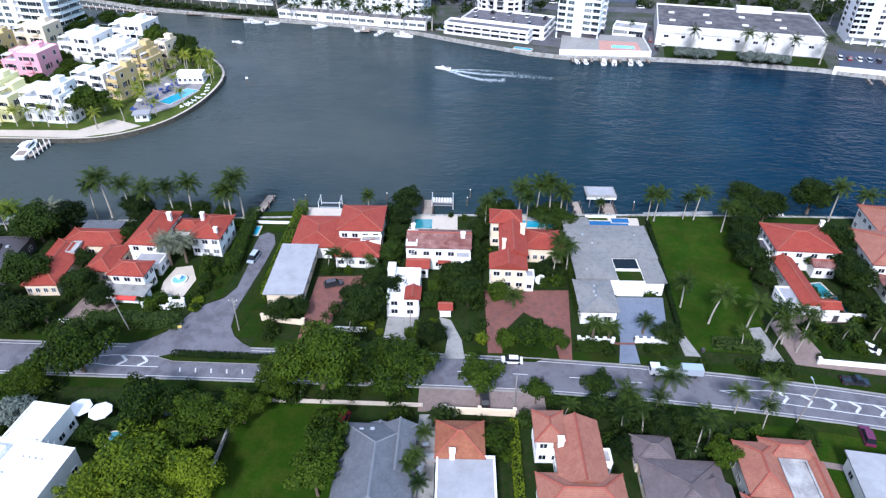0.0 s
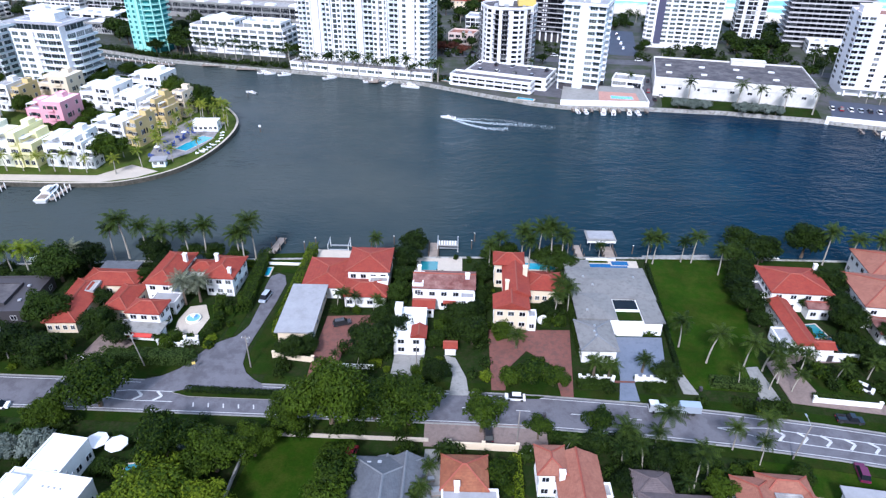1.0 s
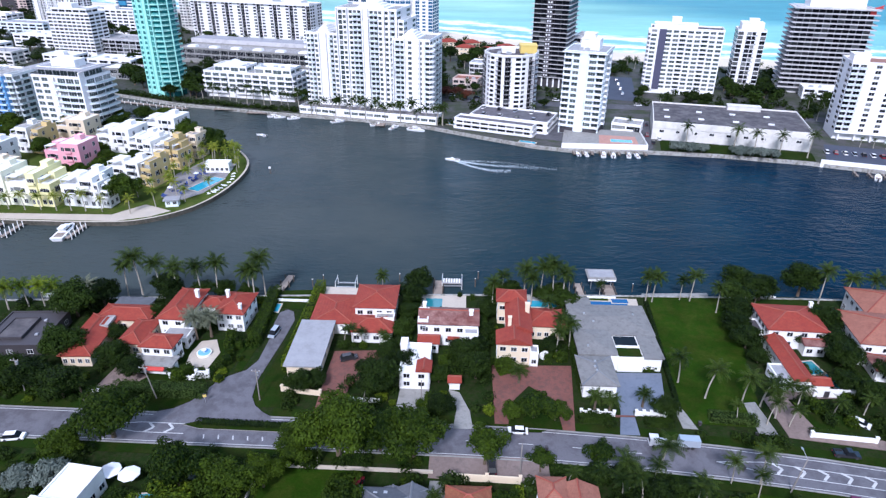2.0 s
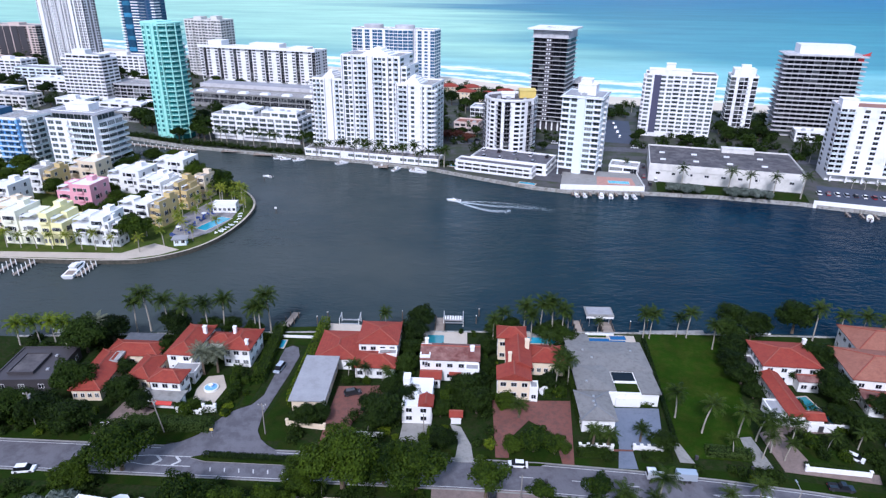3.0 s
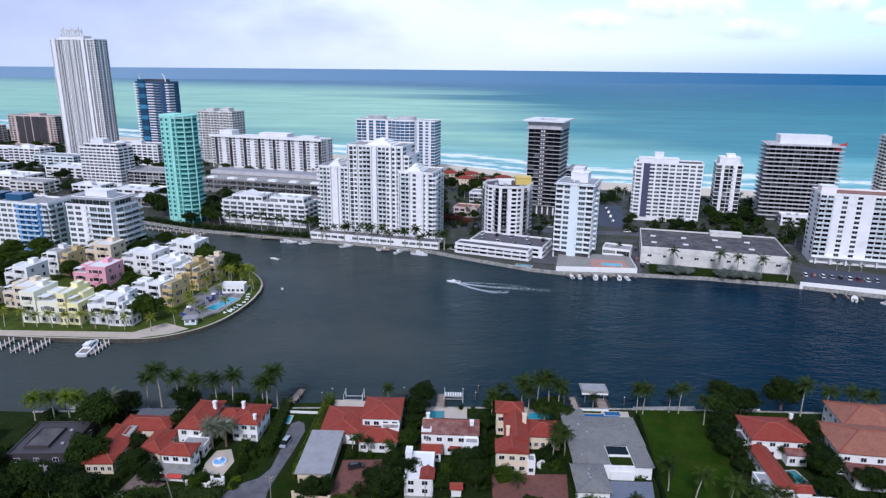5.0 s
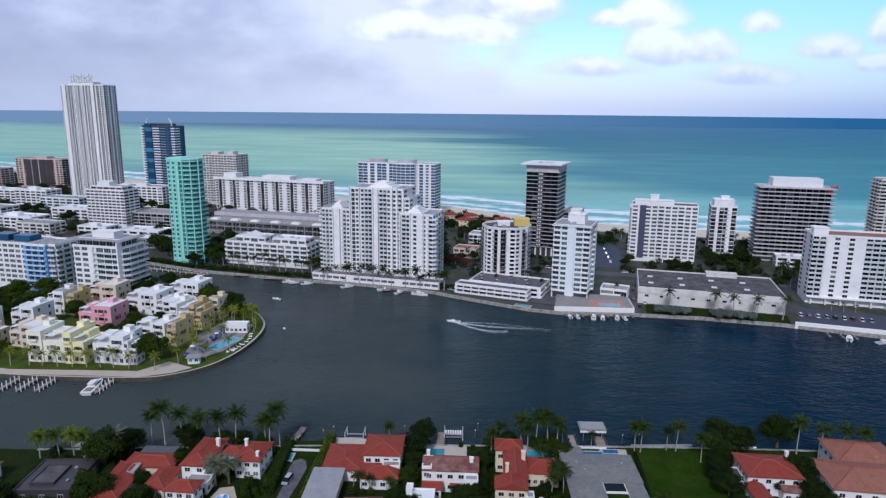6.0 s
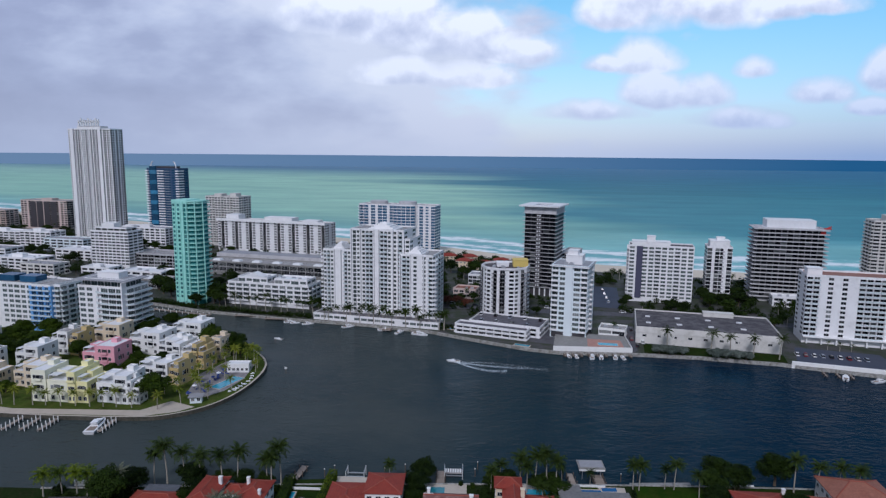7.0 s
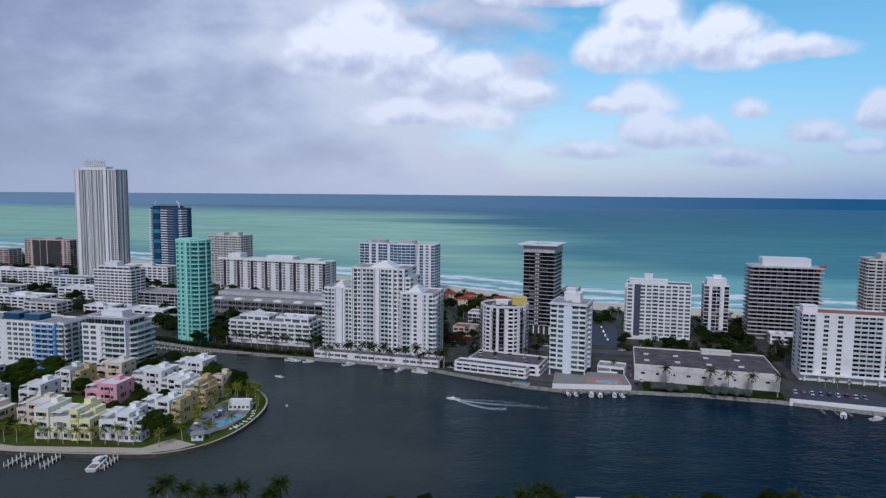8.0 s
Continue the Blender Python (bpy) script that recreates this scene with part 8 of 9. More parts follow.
    copies(d, [(-640, 760, 1.4), (-600, 790, 1.3), (-560, 800, 1.3), (-520, 760, 1.2), (-370, 680, 1.2), (-350, 700, 1.1), (-345, 660, 1.2), (-320, 640, 1.2), (-310, 610, 1.1), (-270, 520, 1.1), (-256, 505, 1.0), (-120, 520, 1.0), (-96, 470, 1.0), (-84, 480, 1.1), (-70, 500, 1.0), (262, 480, 1.0), (284, 470, 1.0), (300, 480, 1.1), (66, 480, 0.9), (84, 470, 0.9), (86, 455, 0.9), (44, 450, 0.7), (76, 448, 0.7), (-30, 640, 1.2), (-50, 655, 1.2), (60, 560, 0.8), (75, 556, 0.8)], 9)
    russet = broad_tree(-12, 424, 8, 5.4, "leaf_red", "russet-leaved tree beside the street", 85, 0.5, 0.7)
    copies(russet, [(-4, 428, 0.9), (-20, 430, 0.8), (2, 420, 0.8)], 6)
    m = broad_tree(112, 316.5, 5.0, 5.2, "leaf_grey", "low grey-green mangrove clump on the quay", 83, 0.8, 0.5)
    copies(m, [(118, 315.5, 0.95), (124, 314.4, 0.9), (141, 311, 1.0), (147, 309.6, 1.05), (152, 308.5, 0.95), (157, 307.4, 0.9)], 3)
    copies(d, [(116, 505, 0.6), (130, 512, 0.6), (142, 508, 0.6), (100, 512, 0.6), (210, 500, 0.7), (225, 505, 0.7), (280, 500, 0.7), (300, 495, 0.7)], 13)


def scatter_far_trees():
    """Street and garden trees that fill the gaps between the far buildings."""
    r = random.Random(31)
    t = broad_tree(-60, 440, 8, 5.2, "leaf_dark", "dark green street tree among the far buildings", 91, 0.45, 0.85)
    q = palm(-40, 446, 8.5, "frond", "street palm among the far buildings", 92, 3.4, 13)
    done, spots = 0, []
    while done < 210:
        x = r.uniform(-640, 330)
        lo = 430 - 0.22 * x if x > -250 else 470 - 0.12 * (x + 250)
        hi = max(min(700 - 0.8 * x, 700 - 0.46 * x), 640 - 0.25 * x) - 60
        y = r.uniform(lo - 20, hi)
        if any((x - a) ** 2 + (y - b) ** 2 < c * c for a, b, c in FOOT) or (88 < x < 134 and 420 < y < 510):
            continue
        done += 1
        if done % 3:
            spots.append((x, y, r.uniform(0.6, 1.25)))
        else:
            copies(q, [(x, y, r.uniform(0.8, 1.2))], done)
    copies(t, spots, 17)


def clump(name, mat, label, seed, r0, h, leaf, n):
    """A loose low plant as one mesh of leaf blades."""
    r = random.Random(seed)
    g = Geo()
    for i in range(5):
        a = i * 1.2566
        leaf_cloud(g, r, (math.cos(a) * r0 * 0.5, math.sin(a) * r0 * 0.5, h * r.uniform(0.35, 0.6)), r0 * 0.62, n // 5, leaf, h / r0 * 0.75, 0.4)
    return g.mesh(name, mat), label


def scatter_garden():
    """Shrubs and small palms that fill the gardens between houses, drives and lawns."""
    r = random.Random(77)
    kinds = [clump("shrub", "leaf", "loose green garden shrub", 1, 1.7, 2.2, 0.30, 620), clump("shrub", "leaf_dark", "dark green garden shrub in shade", 2, 2.0, 2.8, 0.32, 700),
             clump("shrub", "leaf_bright", "yellow-green garden shrub by a path", 3, 1.3, 1.5, 0.26, 420), clump("shrub", "leaf_grey", "silvery low garden shrub", 4, 1.0, 1.0, 0.22, 260)]
    lawns = ((-87, -61, 106, 118), (-45, -18, 60, 91), (53, 83, 104, 170), (-61, -43, 104, 166), (36.5, 54, 103, 128), (-36, -28, 104, 135), (60, 112, 58, 90), (8, 31, 104.5, 129.5), (76, 98, 98, 107), (-8, 21, 87.5, 96), (-44, -29, 157, 165), (-12, 3, 153, 165), (33, 56, 152, 166), (17, 32, 155, 166), (88, 112, 156, 169), (-74, -63, 122, 137), (-15.5, -7, 107, 119), (-3, 4, 103, 119), (-7, -2, 65, 89), (-93, -80, 109, 124))
    done, tries = 0, 0
    rest = Geo()
    while done < 620 and tries < 12000:
        tries += 1
        x = r.uniform(-135, 128)
        y = r.uniform(62, 163)
        if abs(y - road_mid(x)) < 7.2 or y > shore_y(x) - 2:
            continue
        if any(a < x < b and c < y < d for a, b, c, d in lawns) or any((x - a) ** 2 + (y - b) ** 2 < c * c for a, b, c in HOUSES):
            continue
        k = r.choices((0, 1, 2, 3), (4, 6, 3, 1))[0]
        me, label = kinds[k]
        if done > 150:
            s = r.uniform(0.9, 1.7)
            leaf_cloud(rest, r, (x, y, G + 0.7 * s), 1.3 * s, 170, 0.32, 0.9, 0.4)
            done += 1
            continue
        ob = new("shrub", me)
        s = r.uniform(0.7, 1.35)
        ob.matrix_basis = pose(x, y, G, 0, 0, r.uniform(0, 360)) @ Matrix.Diagonal((s, s, s * r.uniform(0.8, 1.4), 1))
        tagged(ob, label, "shrub", "garden shrubs")
        done += 1
    single("undergrowth", rest, "leaf_dark", "dense dark undergrowth between the gardens", "undergrowth", "stuff")


def far_greenery():
    """Planting that fills the ground between the far blocks and along the far quay."""
    r = random.Random(55)
    g, done = Geo(), 0
    while done < 1700:
        x = r.uniform(-760, 330)
        lo = 398 - 0.3 * x if x > -250 else 455 - 0.16 * (x + 250)
        if x > 40:
            lo = 425 - 0.22 * (x - 40)
        hi = max(min(700 - 0.8 * x, 700 - 0.46 * x), 640 - 0.25 * x) - 40
        y = r.uniform(lo, hi)
        if any((x - a) ** 2 + (y - b) ** 2 < (c - 1.5) ** 2 for a, b, c in FOOT) or (86 < x < 136 and 420 < y < 512):
            continue
        s = r.uniform(1.6, 4.4)
        leaf_cloud(g, r, (x, y, G + s * 0.8), s, int(9 * s * s), 0.85, 1.0, 0.5)
        done += 1
    for i in range(240):
        k = i / 240
        x = -255 + 255 * k + r.uniform(-2, 2)
        y = 428 - 30 * min(1, k * 3.7) - 44 * max(0, k - 0.27) / 0.73 + r.uniform(1, 4)
        if -6 < x or -100 < x < -80:
            continue
        k2 = r.uniform(1.2, 3.0)
        leaf_cloud(g, r, (x, y + 2, G + k2 * 0.6), k2, 40, 0.7, 0.9, 0.5)
    single("far_greenery", g, "leaf_dark", "dark green planting between the far buildings", "greenery", "stuff")

# ---------------------------------------------------------------- vehicles, boats and small things
def car(x, y, rz, paint, label, kind="sedan", z=G + 0.10, category="car"):
    ln, wd, ht = {"sedan": (4.7, 1.85, 1.42), "van": (5.0, 1.95, 1.8), "suv": (4.8, 1.95, 1.7), "pickup": (5.6, 2.0, 1.8)}[kind]
    c = thing("car" if kind != "van" else "van", x, y, z, rz, label, category)
    g = Geo()
    h, w = ln / 2, wd / 2
    g.box(-h, -w, 0.28, h, w, 0.82, taper=0.06)
    a, b = {"sedan": (-1.75, 1.05), "van": (-2.35, 1.25), "suv": (-2.2, 1.0), "pickup": (-0.6, 1.3)}[kind]
    n = len(g.v)
    g.v += [(a, -w + 0.08, 0.82), (b + 0.5, -w + 0.08, 0.82), (b + 0.5, w - 0.08, 0.82), (a, w - 0.08, 0.82), (a + 0.45, -w + 0.25, ht), (b - 0.35, -w + 0.25, ht), (b - 0.35, w - 0.25, ht), (a + 0.45, w - 0.25, ht)]
    for q, m in (((4, 5, 6, 7), 0), ((0, 1, 5, 4), 1), ((1, 2, 6, 5), 1), ((2, 3, 7, 6), 1), ((3, 0, 4, 7), 1)):
        g.f.append(tuple(n + i for i in q))
        g.m.append(m)
    if kind == "pickup":
        g.box(-h + 0.1, -w + 0.1, 0.83, -0.7, -w + 0.2, 1.15).box(-h + 0.1, w - 0.2, 0.83, -0.7, w - 0.1, 1.15).box(-h + 0.1, -w + 0.2, 0.83, -h + 0.2, w - 0.2, 1.15)
    part("body", g, [paint, "glass_dark"], c)
    for sx in (-h + 0.85, h - 0.9):
        for sy in (-w + 0.1, w - 0.1):
            tyre = Geo()
            k = 12
            ring = [(sx + 0.34 * math.cos(6.2832 * i / k), 0.34 + 0.34 * math.sin(6.2832 * i / k)) for i in range(k)]
            tyre.face([(px, sy - 0.11, pz) for px, pz in ring]).face([(px, sy + 0.11, pz) for px, pz in reversed(ring)])
            for i in range(k):
                p, q = ring[i], ring[(i + 1) % k]
                tyre.face([(p[0], sy - 0.11, p[1]), (p[0], sy + 0.11, p[1]), (q[0], sy + 0.11, q[1]), (q[0], sy - 0.11, q[1])])
            part("wheel", tyre, "rubber", c)
    part("headlight", Geo().box(h - 0.05, -w + 0.15, 0.55, h + 0.01, -w + 0.55, 0.7), "frame_white", c)
    part("headlight", Geo().box(h - 0.05, w - 0.55, 0.55, h + 0.01, w - 0.15, 0.7), "frame_white", c)
    part("tail_light", Geo().box(-h - 0.01, -w + 0.1, 0.55, -h + 0.05, -w + 0.4, 0.72), "car_red", c)
    part("tail_light", Geo().box(-h - 0.01, w - 0.4, 0.55, -h + 0.05, w - 0.1, 0.72), "car_red", c)
    return c


def box_truck(x, y, rz):
    c = thing("truck", x, y, G + 0.10, rz, "white cab truck with a silver box trailer on the road", "truck")
    part("cab", Geo().box(-6.2, -1.05, 0.4, -4.0, 1.05, 2.3, taper=0.1), "car_white", c)
    part("windscreen", Geo().box(-6.24, -0.9, 1.3, -6.1, 0.9, 2.0), "glass_dark", c)
    part("hood", Geo().box(-4.0, -0.95, 0.5, -2.0, 0.95, 1.2), "car_white", c)
    part("trailer", Geo().box(0.4, -1.05, 0.7, 5.0, 1.05, 2.5, taper=0.06), "car_silver", c, "silver box trailer")
    part("drawbar", Geo().box(-2.2, -0.1, 0.6, 0.4, 0.1, 0.8), "metal", c)
    for sx in (-5.2, -2.8, 2.4, 3.4):
        for sy in (-1.0, 1.0):
            part("wheel", Geo().prism([(sx + 0.4 * math.cos(i * 0.785), sy + (0.12 if i % 2 else 0.1)) for i in range(2)] + [(sx - 0.4, sy), (sx, sy - 0.14)], 0.0, 0.75), "rubber", c)


def pole(x, y, h, label="grey wooden utility pole with a crossarm", arm=True, lean=0.0, lamp=False):
    p = thing("utility_pole", x, y, G, 0, label, "pole", "street poles")
    part("post", Geo().tube([(0, 0, -0.3), (lean * 0.5, 0, h * 0.5), (lean, 0, h)], [0.17, 0.14, 0.11], 7), "pole", p, "", True)
    if arm:
        part("crossarm", Geo().box(lean - 1.1, -0.07, h - 0.7, lean + 1.1, 0.07, h - 0.56), "pole", p)
        for s in (-1, 0, 1):
            part("insulator", Geo().tube([(lean + s * 0.9, 0, h - 0.56), (lean + s * 0.9, 0, h - 0.3)], [0.07, 0.05], 6), "frame_white", p)
        part("transformer", Geo().tube([(lean + 0.3, 0.2, h - 2.0), (lean + 0.3, 0.2, h - 1.0)], [0.25, 0.25], 8), "metal", p)
    if lamp:
        part("lamp_arm", Geo().bar((lean, 0, h - 0.3), (lean, 2.4, h + 0.2), 0.09), "metal", p)
        part("lamp_head", Geo().box(lean - 0.15, 2.2, h + 0.1, lean + 0.15, 3.0, h + 0.28), "metal", p)


def dock(x, y, rz, w, ln, label="weathered timber dock on piles", piles=3, tall=1.2, white=False):
    d = thing("dock", x, y, 0, rz, label, "dock")
    n = max(4, int(ln / 1.1))
    for i in range(min(n, 9)):
        a, b = ln * i / min(n, 9), ln * (i + 1) / min(n, 9) - 0.05
        part("plank", Geo().box(-w / 2, a, 1.0, w / 2, b, 1.12), "wood_dock", d)
    part("beam", Geo().box(-w / 2 + 0.2, 0, 0.75, -w / 2 + 0.45, ln, 0.98).box(w / 2 - 0.45, 0, 0.75, w / 2 - 0.2, ln, 0.98), "pile", d)
    for i in range(piles):
        for s in (-1, 1):
            yy = ln * (i + 0.5) / piles
            part("post", Geo().tube([(s * (w / 2 + 0.2), yy, -1.5), (s * (w / 2 + 0.2), yy, 1.1 + tall)], [0.2, 0.18], 8), "pile_white" if white else "pile", d)
    return d


def boat_lift(x, y, rz, roofed, label):
    b = thing("boat_lift", x, y, 0, rz, label, "boat lift")
    for sx in (-3.2, 3.2):
        for sy in (-2.2, 2.2):
            part("post", Geo().tube([(sx, sy, -1.5), (sx, sy, 4.2 if roofed else 3.4)], [0.13, 0.11], 7), "pile_white" if not roofed else "metal", b)
        part("beam", Geo().box(sx - 0.1, -2.6, 3.0, sx + 0.1, 2.6, 3.15), "metal", b)
    if roofed:
        roof = part("canopy", Geo().box(-4.6, -3.2, 4.2, 4.6, 3.2, 4.5).box(-4.3, -2.9, 4.5, 4.3, 2.9, 4.62, 0), "concrete", b, "pale flat boat-house roof")
        part("roof_top", Geo().box(-4.0, -2.4, 4.62, 4.0, 2.4, 4.75), "roof_pale", roof)
        part("wall_panel", Geo().box(-4.5, -3.1, 3.4, 4.5, -2.9, 4.2), "stucco_white", b)
    else:
        if "slats" in label:
            for i in range(7):
                part("slat", Geo().box(-2.9 + i * 0.85, -2.2, 2.6, -2.5 + i * 0.85, 0.4, 2.7), "pile_white", b)
            part("deck", Geo().box(-3.0, -2.4, 2.2, 3.0, 0.6, 2.45), "roof_gravel", b)
        part("cradle", Geo().box(-3.0, -1.6, 0.8, 3.0, -1.2, 1.1).box(-3.0, 1.2, 0.8, 3.0, 1.6, 1.1), "metal", b)


def motor_boat(x, y, rz, ln, label, cabin=True, name="motor_boat", hull="fibreglass"):
    b = thing(name, x, y, 0.0, rz, label, "boat")
    w = ln * 0.15
    deck = [(-ln / 2, -w), (ln * 0.12, -w), (ln * 0.36, -w * 0.62), (ln / 2, 0), (ln * 0.36, w * 0.62), (ln * 0.12, w), (-ln / 2, w)]
    g = Geo()
    n, k = len(g.v), len(deck)
    g.v += [(px * 0.92, py * 0.72, -0.3) for px, py in deck] + [(px, py, ln * 0.10) for px, py in deck]
    for i in range(k):
        j = (i + 1) % k
        g.f.append((i, j, k + j, k + i))
        g.m.append(0)
    g.f.append(tuple(k + i for i in range(k)))
    g.m.append(0)
    part("hull", g, hull, b)
    part("cockpit", Geo().box(-ln * 0.42, -w * 0.7, ln * 0.10, -ln * 0.15, w * 0.7, ln * 0.104), "wood_dock", b)
    if cabin:
        house = part("cabin", Geo().box(-ln * 0.16, -w * 0.7, ln * 0.10, ln * 0.24, w * 0.7, ln * 0.18, taper=ln * 0.02), "fibreglass", b)
        part("windscreen", Geo().box(-ln * 0.12, -w * 0.66, ln * 0.125, ln * 0.20, w * 0.66, ln * 0.158, taper=0.02), "glass_dark", house)
        if ln > 12:
            for sy in (-1, 1):
                part("hull_window", Geo().box(-ln * 0.1, sy * w * 0.93 - 0.05, ln * 0.06, ln * 0.14, sy * w * 0.93 + 0.05, ln * 0.08), "glass_dark", b, "dark hull window")
            part("foredeck", Geo().box(ln * 0.24, -w * 0.4, ln * 0.10, ln * 0.38, w * 0.4, ln * 0.12, taper=0.3), "frame_grey", b, "grey foredeck cushion")
        part("hardtop", Geo().box(-ln * 0.2, -w * 0.55, ln * 0.21, ln * 0.06, w * 0.55, ln * 0.225).box(-ln * 0.18, -w * 0.5, ln * 0.17, -ln * 0.165, w * 0.5, ln * 0.21), "fibreglass", b)
    else:
        part("console", Geo().box(-ln * 0.05, -w * 0.25, ln * 0.10, ln * 0.07, w * 0.25, ln * 0.2), "fibreglass", b)
        part("outboard", Geo().box(-ln * 0.55, -w * 0.2, 0.2, -ln * 0.5, w * 0.2, ln * 0.15), "car_black", b)
    return b


def wall_run(x, y, rz, ln, h, mat, label, posts=0, t=0.3):
    w = thing("garden_wall", x, y, G + 0.08, rz, label, "wall")
    part("panel", Geo().box(0, 0, -0.3, ln, t, h).box(-0.03, -0.05, h, ln + 0.03, t + 0.05, h + 0.1), mat, w)
    for i in range(posts):
        s = ln * i / max(1, posts - 1)
        part("post", Geo().box(s - 0.3, -0.12, -0.3, s + 0.3, t + 0.12, h + 0.45).box(s - 0.38, -0.2, h + 0.45, s + 0.38, t + 0.2, h + 0.6), mat, w)


def parasol(x, y, rz=0.0, mat="canvas_white", label="white octagonal parasol in a garden", r=2.3, z=G + 0.1):
    p = thing("parasol", x, y, z, rz, label, "parasol")
    part("pole", Geo().tube([(0, 0, 0), (0, 0, 2.7)], [0.05, 0.04], 6), "metal", p)
    g = Geo()
    for i in range(8):
        a0, a1 = i * math.pi / 4, (i + 1) * math.pi / 4
        g.face([(r * math.cos(a0), r * math.sin(a0), 2.3), (r * math.cos(a1), r * math.sin(a1), 2.3), (0, 0, 2.9)])
        g.face([(r * math.cos(a0), r * math.sin(a0), 2.12), (r * math.cos(a1), r * math.sin(a1), 2.12), (r * math.cos(a1), r * math.sin(a1), 2.3), (r * math.cos(a0), r * math.sin(a0), 2.3)])
    part("canopy", g, mat, p)


def lounger(x, y, rz, mat="parasol_blue", label="dark blue cushioned sun lounger on the pool deck"):
    s = thing("sun_lounger", x, y, G + 0.1, rz, label, "lounger", "loungers")
    part("mattress", Geo().box(-0.4, -1.0, 0.3, 0.4, 0.5, 0.45), mat, s)
    part("backrest", Geo().face([(-0.4, 0.5, 0.3), (0.4, 0.5, 0.3), (0.4, 1.1, 0.8), (-0.4, 1.1, 0.8)]).face([(-0.4, 0.5, 0.42), (-0.4, 1.1, 0.92), (0.4, 1.1, 0.92), (0.4, 0.5, 0.42)]), mat, s)
    for a in (-0.35, 0.35):
        for b in (-0.9, 0.4):
            part("leg", Geo().box(a - 0.04, b - 0.04, 0, a + 0.04, b + 0.04, 0.3), "metal", s)
    return s


def build_street():
    car(14, 103.4, 178, "car_white", "white sedan parked at the kerb")
    car(-52.6, 140.5, -100, "car_silver", "silver-blue van parked on the side street", "van", category="van")
    car(7.6, 92.2, 92, "car_black", "black car on the brick apron", "suv")
    car(-20.6, 85.6, 80, "car_red", "dark red car beside a lawn", "suv")
    car(86.5, 99.0, -6, "car_black", "black pickup at the kerb", "pickup", category="pickup")
    car(81.5, 84.4, 78, "car_plum", "plum-coloured car on the grass", "suv")
    car(95, 109.5, -40, "car_white", "white car on a forecourt")
    car(-29.5, 129.6, 20, "car_black", "black car on a red driveway", "suv")
    car(-100.2, 96.6, 10, "car_white", "white car parked at the kerb", "suv")
    car(91, 80.5, 80, "car_white", "white car on the grass")
    box_truck(49.5, 100.6, -3)
    pole(-48.6, 112, 9.5)
    pole(-74, 111.5, 10, lean=-1.6)
    pole(13.6, 91, 8.5, "plain grey wooden pole beside the road", False)
    pole(69.5, 88, 9.5, "grey street lamp on a wooden pole", False, 1.2, True)
    pole(-108, 113, 10)
    pole(88, 84, 8, "grey street lamp pole on the lawn", False, 0.3, True)
    pole(-8.8, 112, 7.5, "plain grey wooden pole beside a drive", False)
    wall_run(-44, 115.6, -8, 10, 1.3, "stucco_cream", "cream curved garden wall", 2)
    wall_run(-0.6, 88.4, -2, 14, 1.6, "stucco_cream", "cream boundary wall with an arched gate", 3)
    wall_run(14.2, 87.4, -3, 3.6, 1.2, "pale_blue", "pale blue gate across a driveway")
    wall_run(81.5, 104.6, -6, 14, 1.2, "stucco_white", "long white front wall", 2)
    wall_run(29.6, 110.2, -2, 7.8, 1.0, "stucco_white", "white front wall with posts", 5)
    wall_run(42.8, 110.4, -2, 7.0, 1.0, "stucco_white", "white front wall with posts", 5)
    wall_run(37.8, 109.6, 0, 4.6, 0.25, "pavers_red", "low red brick threshold")
    wall_run(-91, 113.2, -4, 3.0, 1.0, "stucco_white", "short white entrance wall")
    wall_run(-67, 119.6, 2, 3.0, 2.2, "stucco_white", "white entrance wall with two posts", 2)
    wall_run(-74, 119.4, -4, 6.4, 1.0, "stucco_white", "low white garden wall", 2)
    wall_run(-41, 90.6, -1, 36, 0.7, "stone_walk", "low stone wall along the lawn")
    wall_run(-43, 66, 88, 24, 0.7, "concrete", "low grey wall beside the lawn")
    wall_run(-58, 158.4, -1, 14, 0.7, "stucco_white", "low white rail at the street's end")
    wall_run(-28, 112.5, -2, 9, 1.1, "stucco_white", "white front wall under the trees")
    wall_run(-130, 157.6, 2, 12, 0.9, "stucco_white", "white railing on the seawall", 5)
    wall_run(92, 167.6, 0, 8, 0.5, "stucco_white", "low curved white wall by the water")
    wall_run(40, 164.6, 0, 9, 0.6, "stucco_white", "white steps wall by the pool")
    parasol(-68, 85.2)
    parasol(-72.4, 86, 20)
    f = thing("fountain", -69, 130.2, G + 0.1, 0, "blue-tiled round fountain with a white rim", "fountain")
    ring = [(2.0 * math.cos(i * 0.3927), 2.0 * math.sin(i * 0.3927)) for i in range(16)]
    part("basin", Geo().prism(ring, 0, 0.6), "stucco_white", f)
    part("tiles", Geo().prism([(x * 0.85, y * 0.85) for x, y in ring], 0.6, 0.64), "sky_blue", f, "blue tiled pool of water")
    part("bowl", Geo().tube([(0, 0, 0.64), (0, 0, 1.2), (0, 0, 1.35)], [0.25, 0.15, 0.7], 10), "stucco_white", f)
    f = thing("fountain", 23.5, 133.0, G + 0.1, 0, "small white stone fountain in a garden", "fountain")
    part("basin", Geo().prism([(x * 0.8, y * 0.8) for x, y in ring], 0, 0.6), "stucco_white", f)
    part("bowl", Geo().tube([(0, 0, 0.6), (0, 0, 1.3), (0, 0, 1.5)], [0.25, 0.15, 0.8], 10), "stucco_white", f)
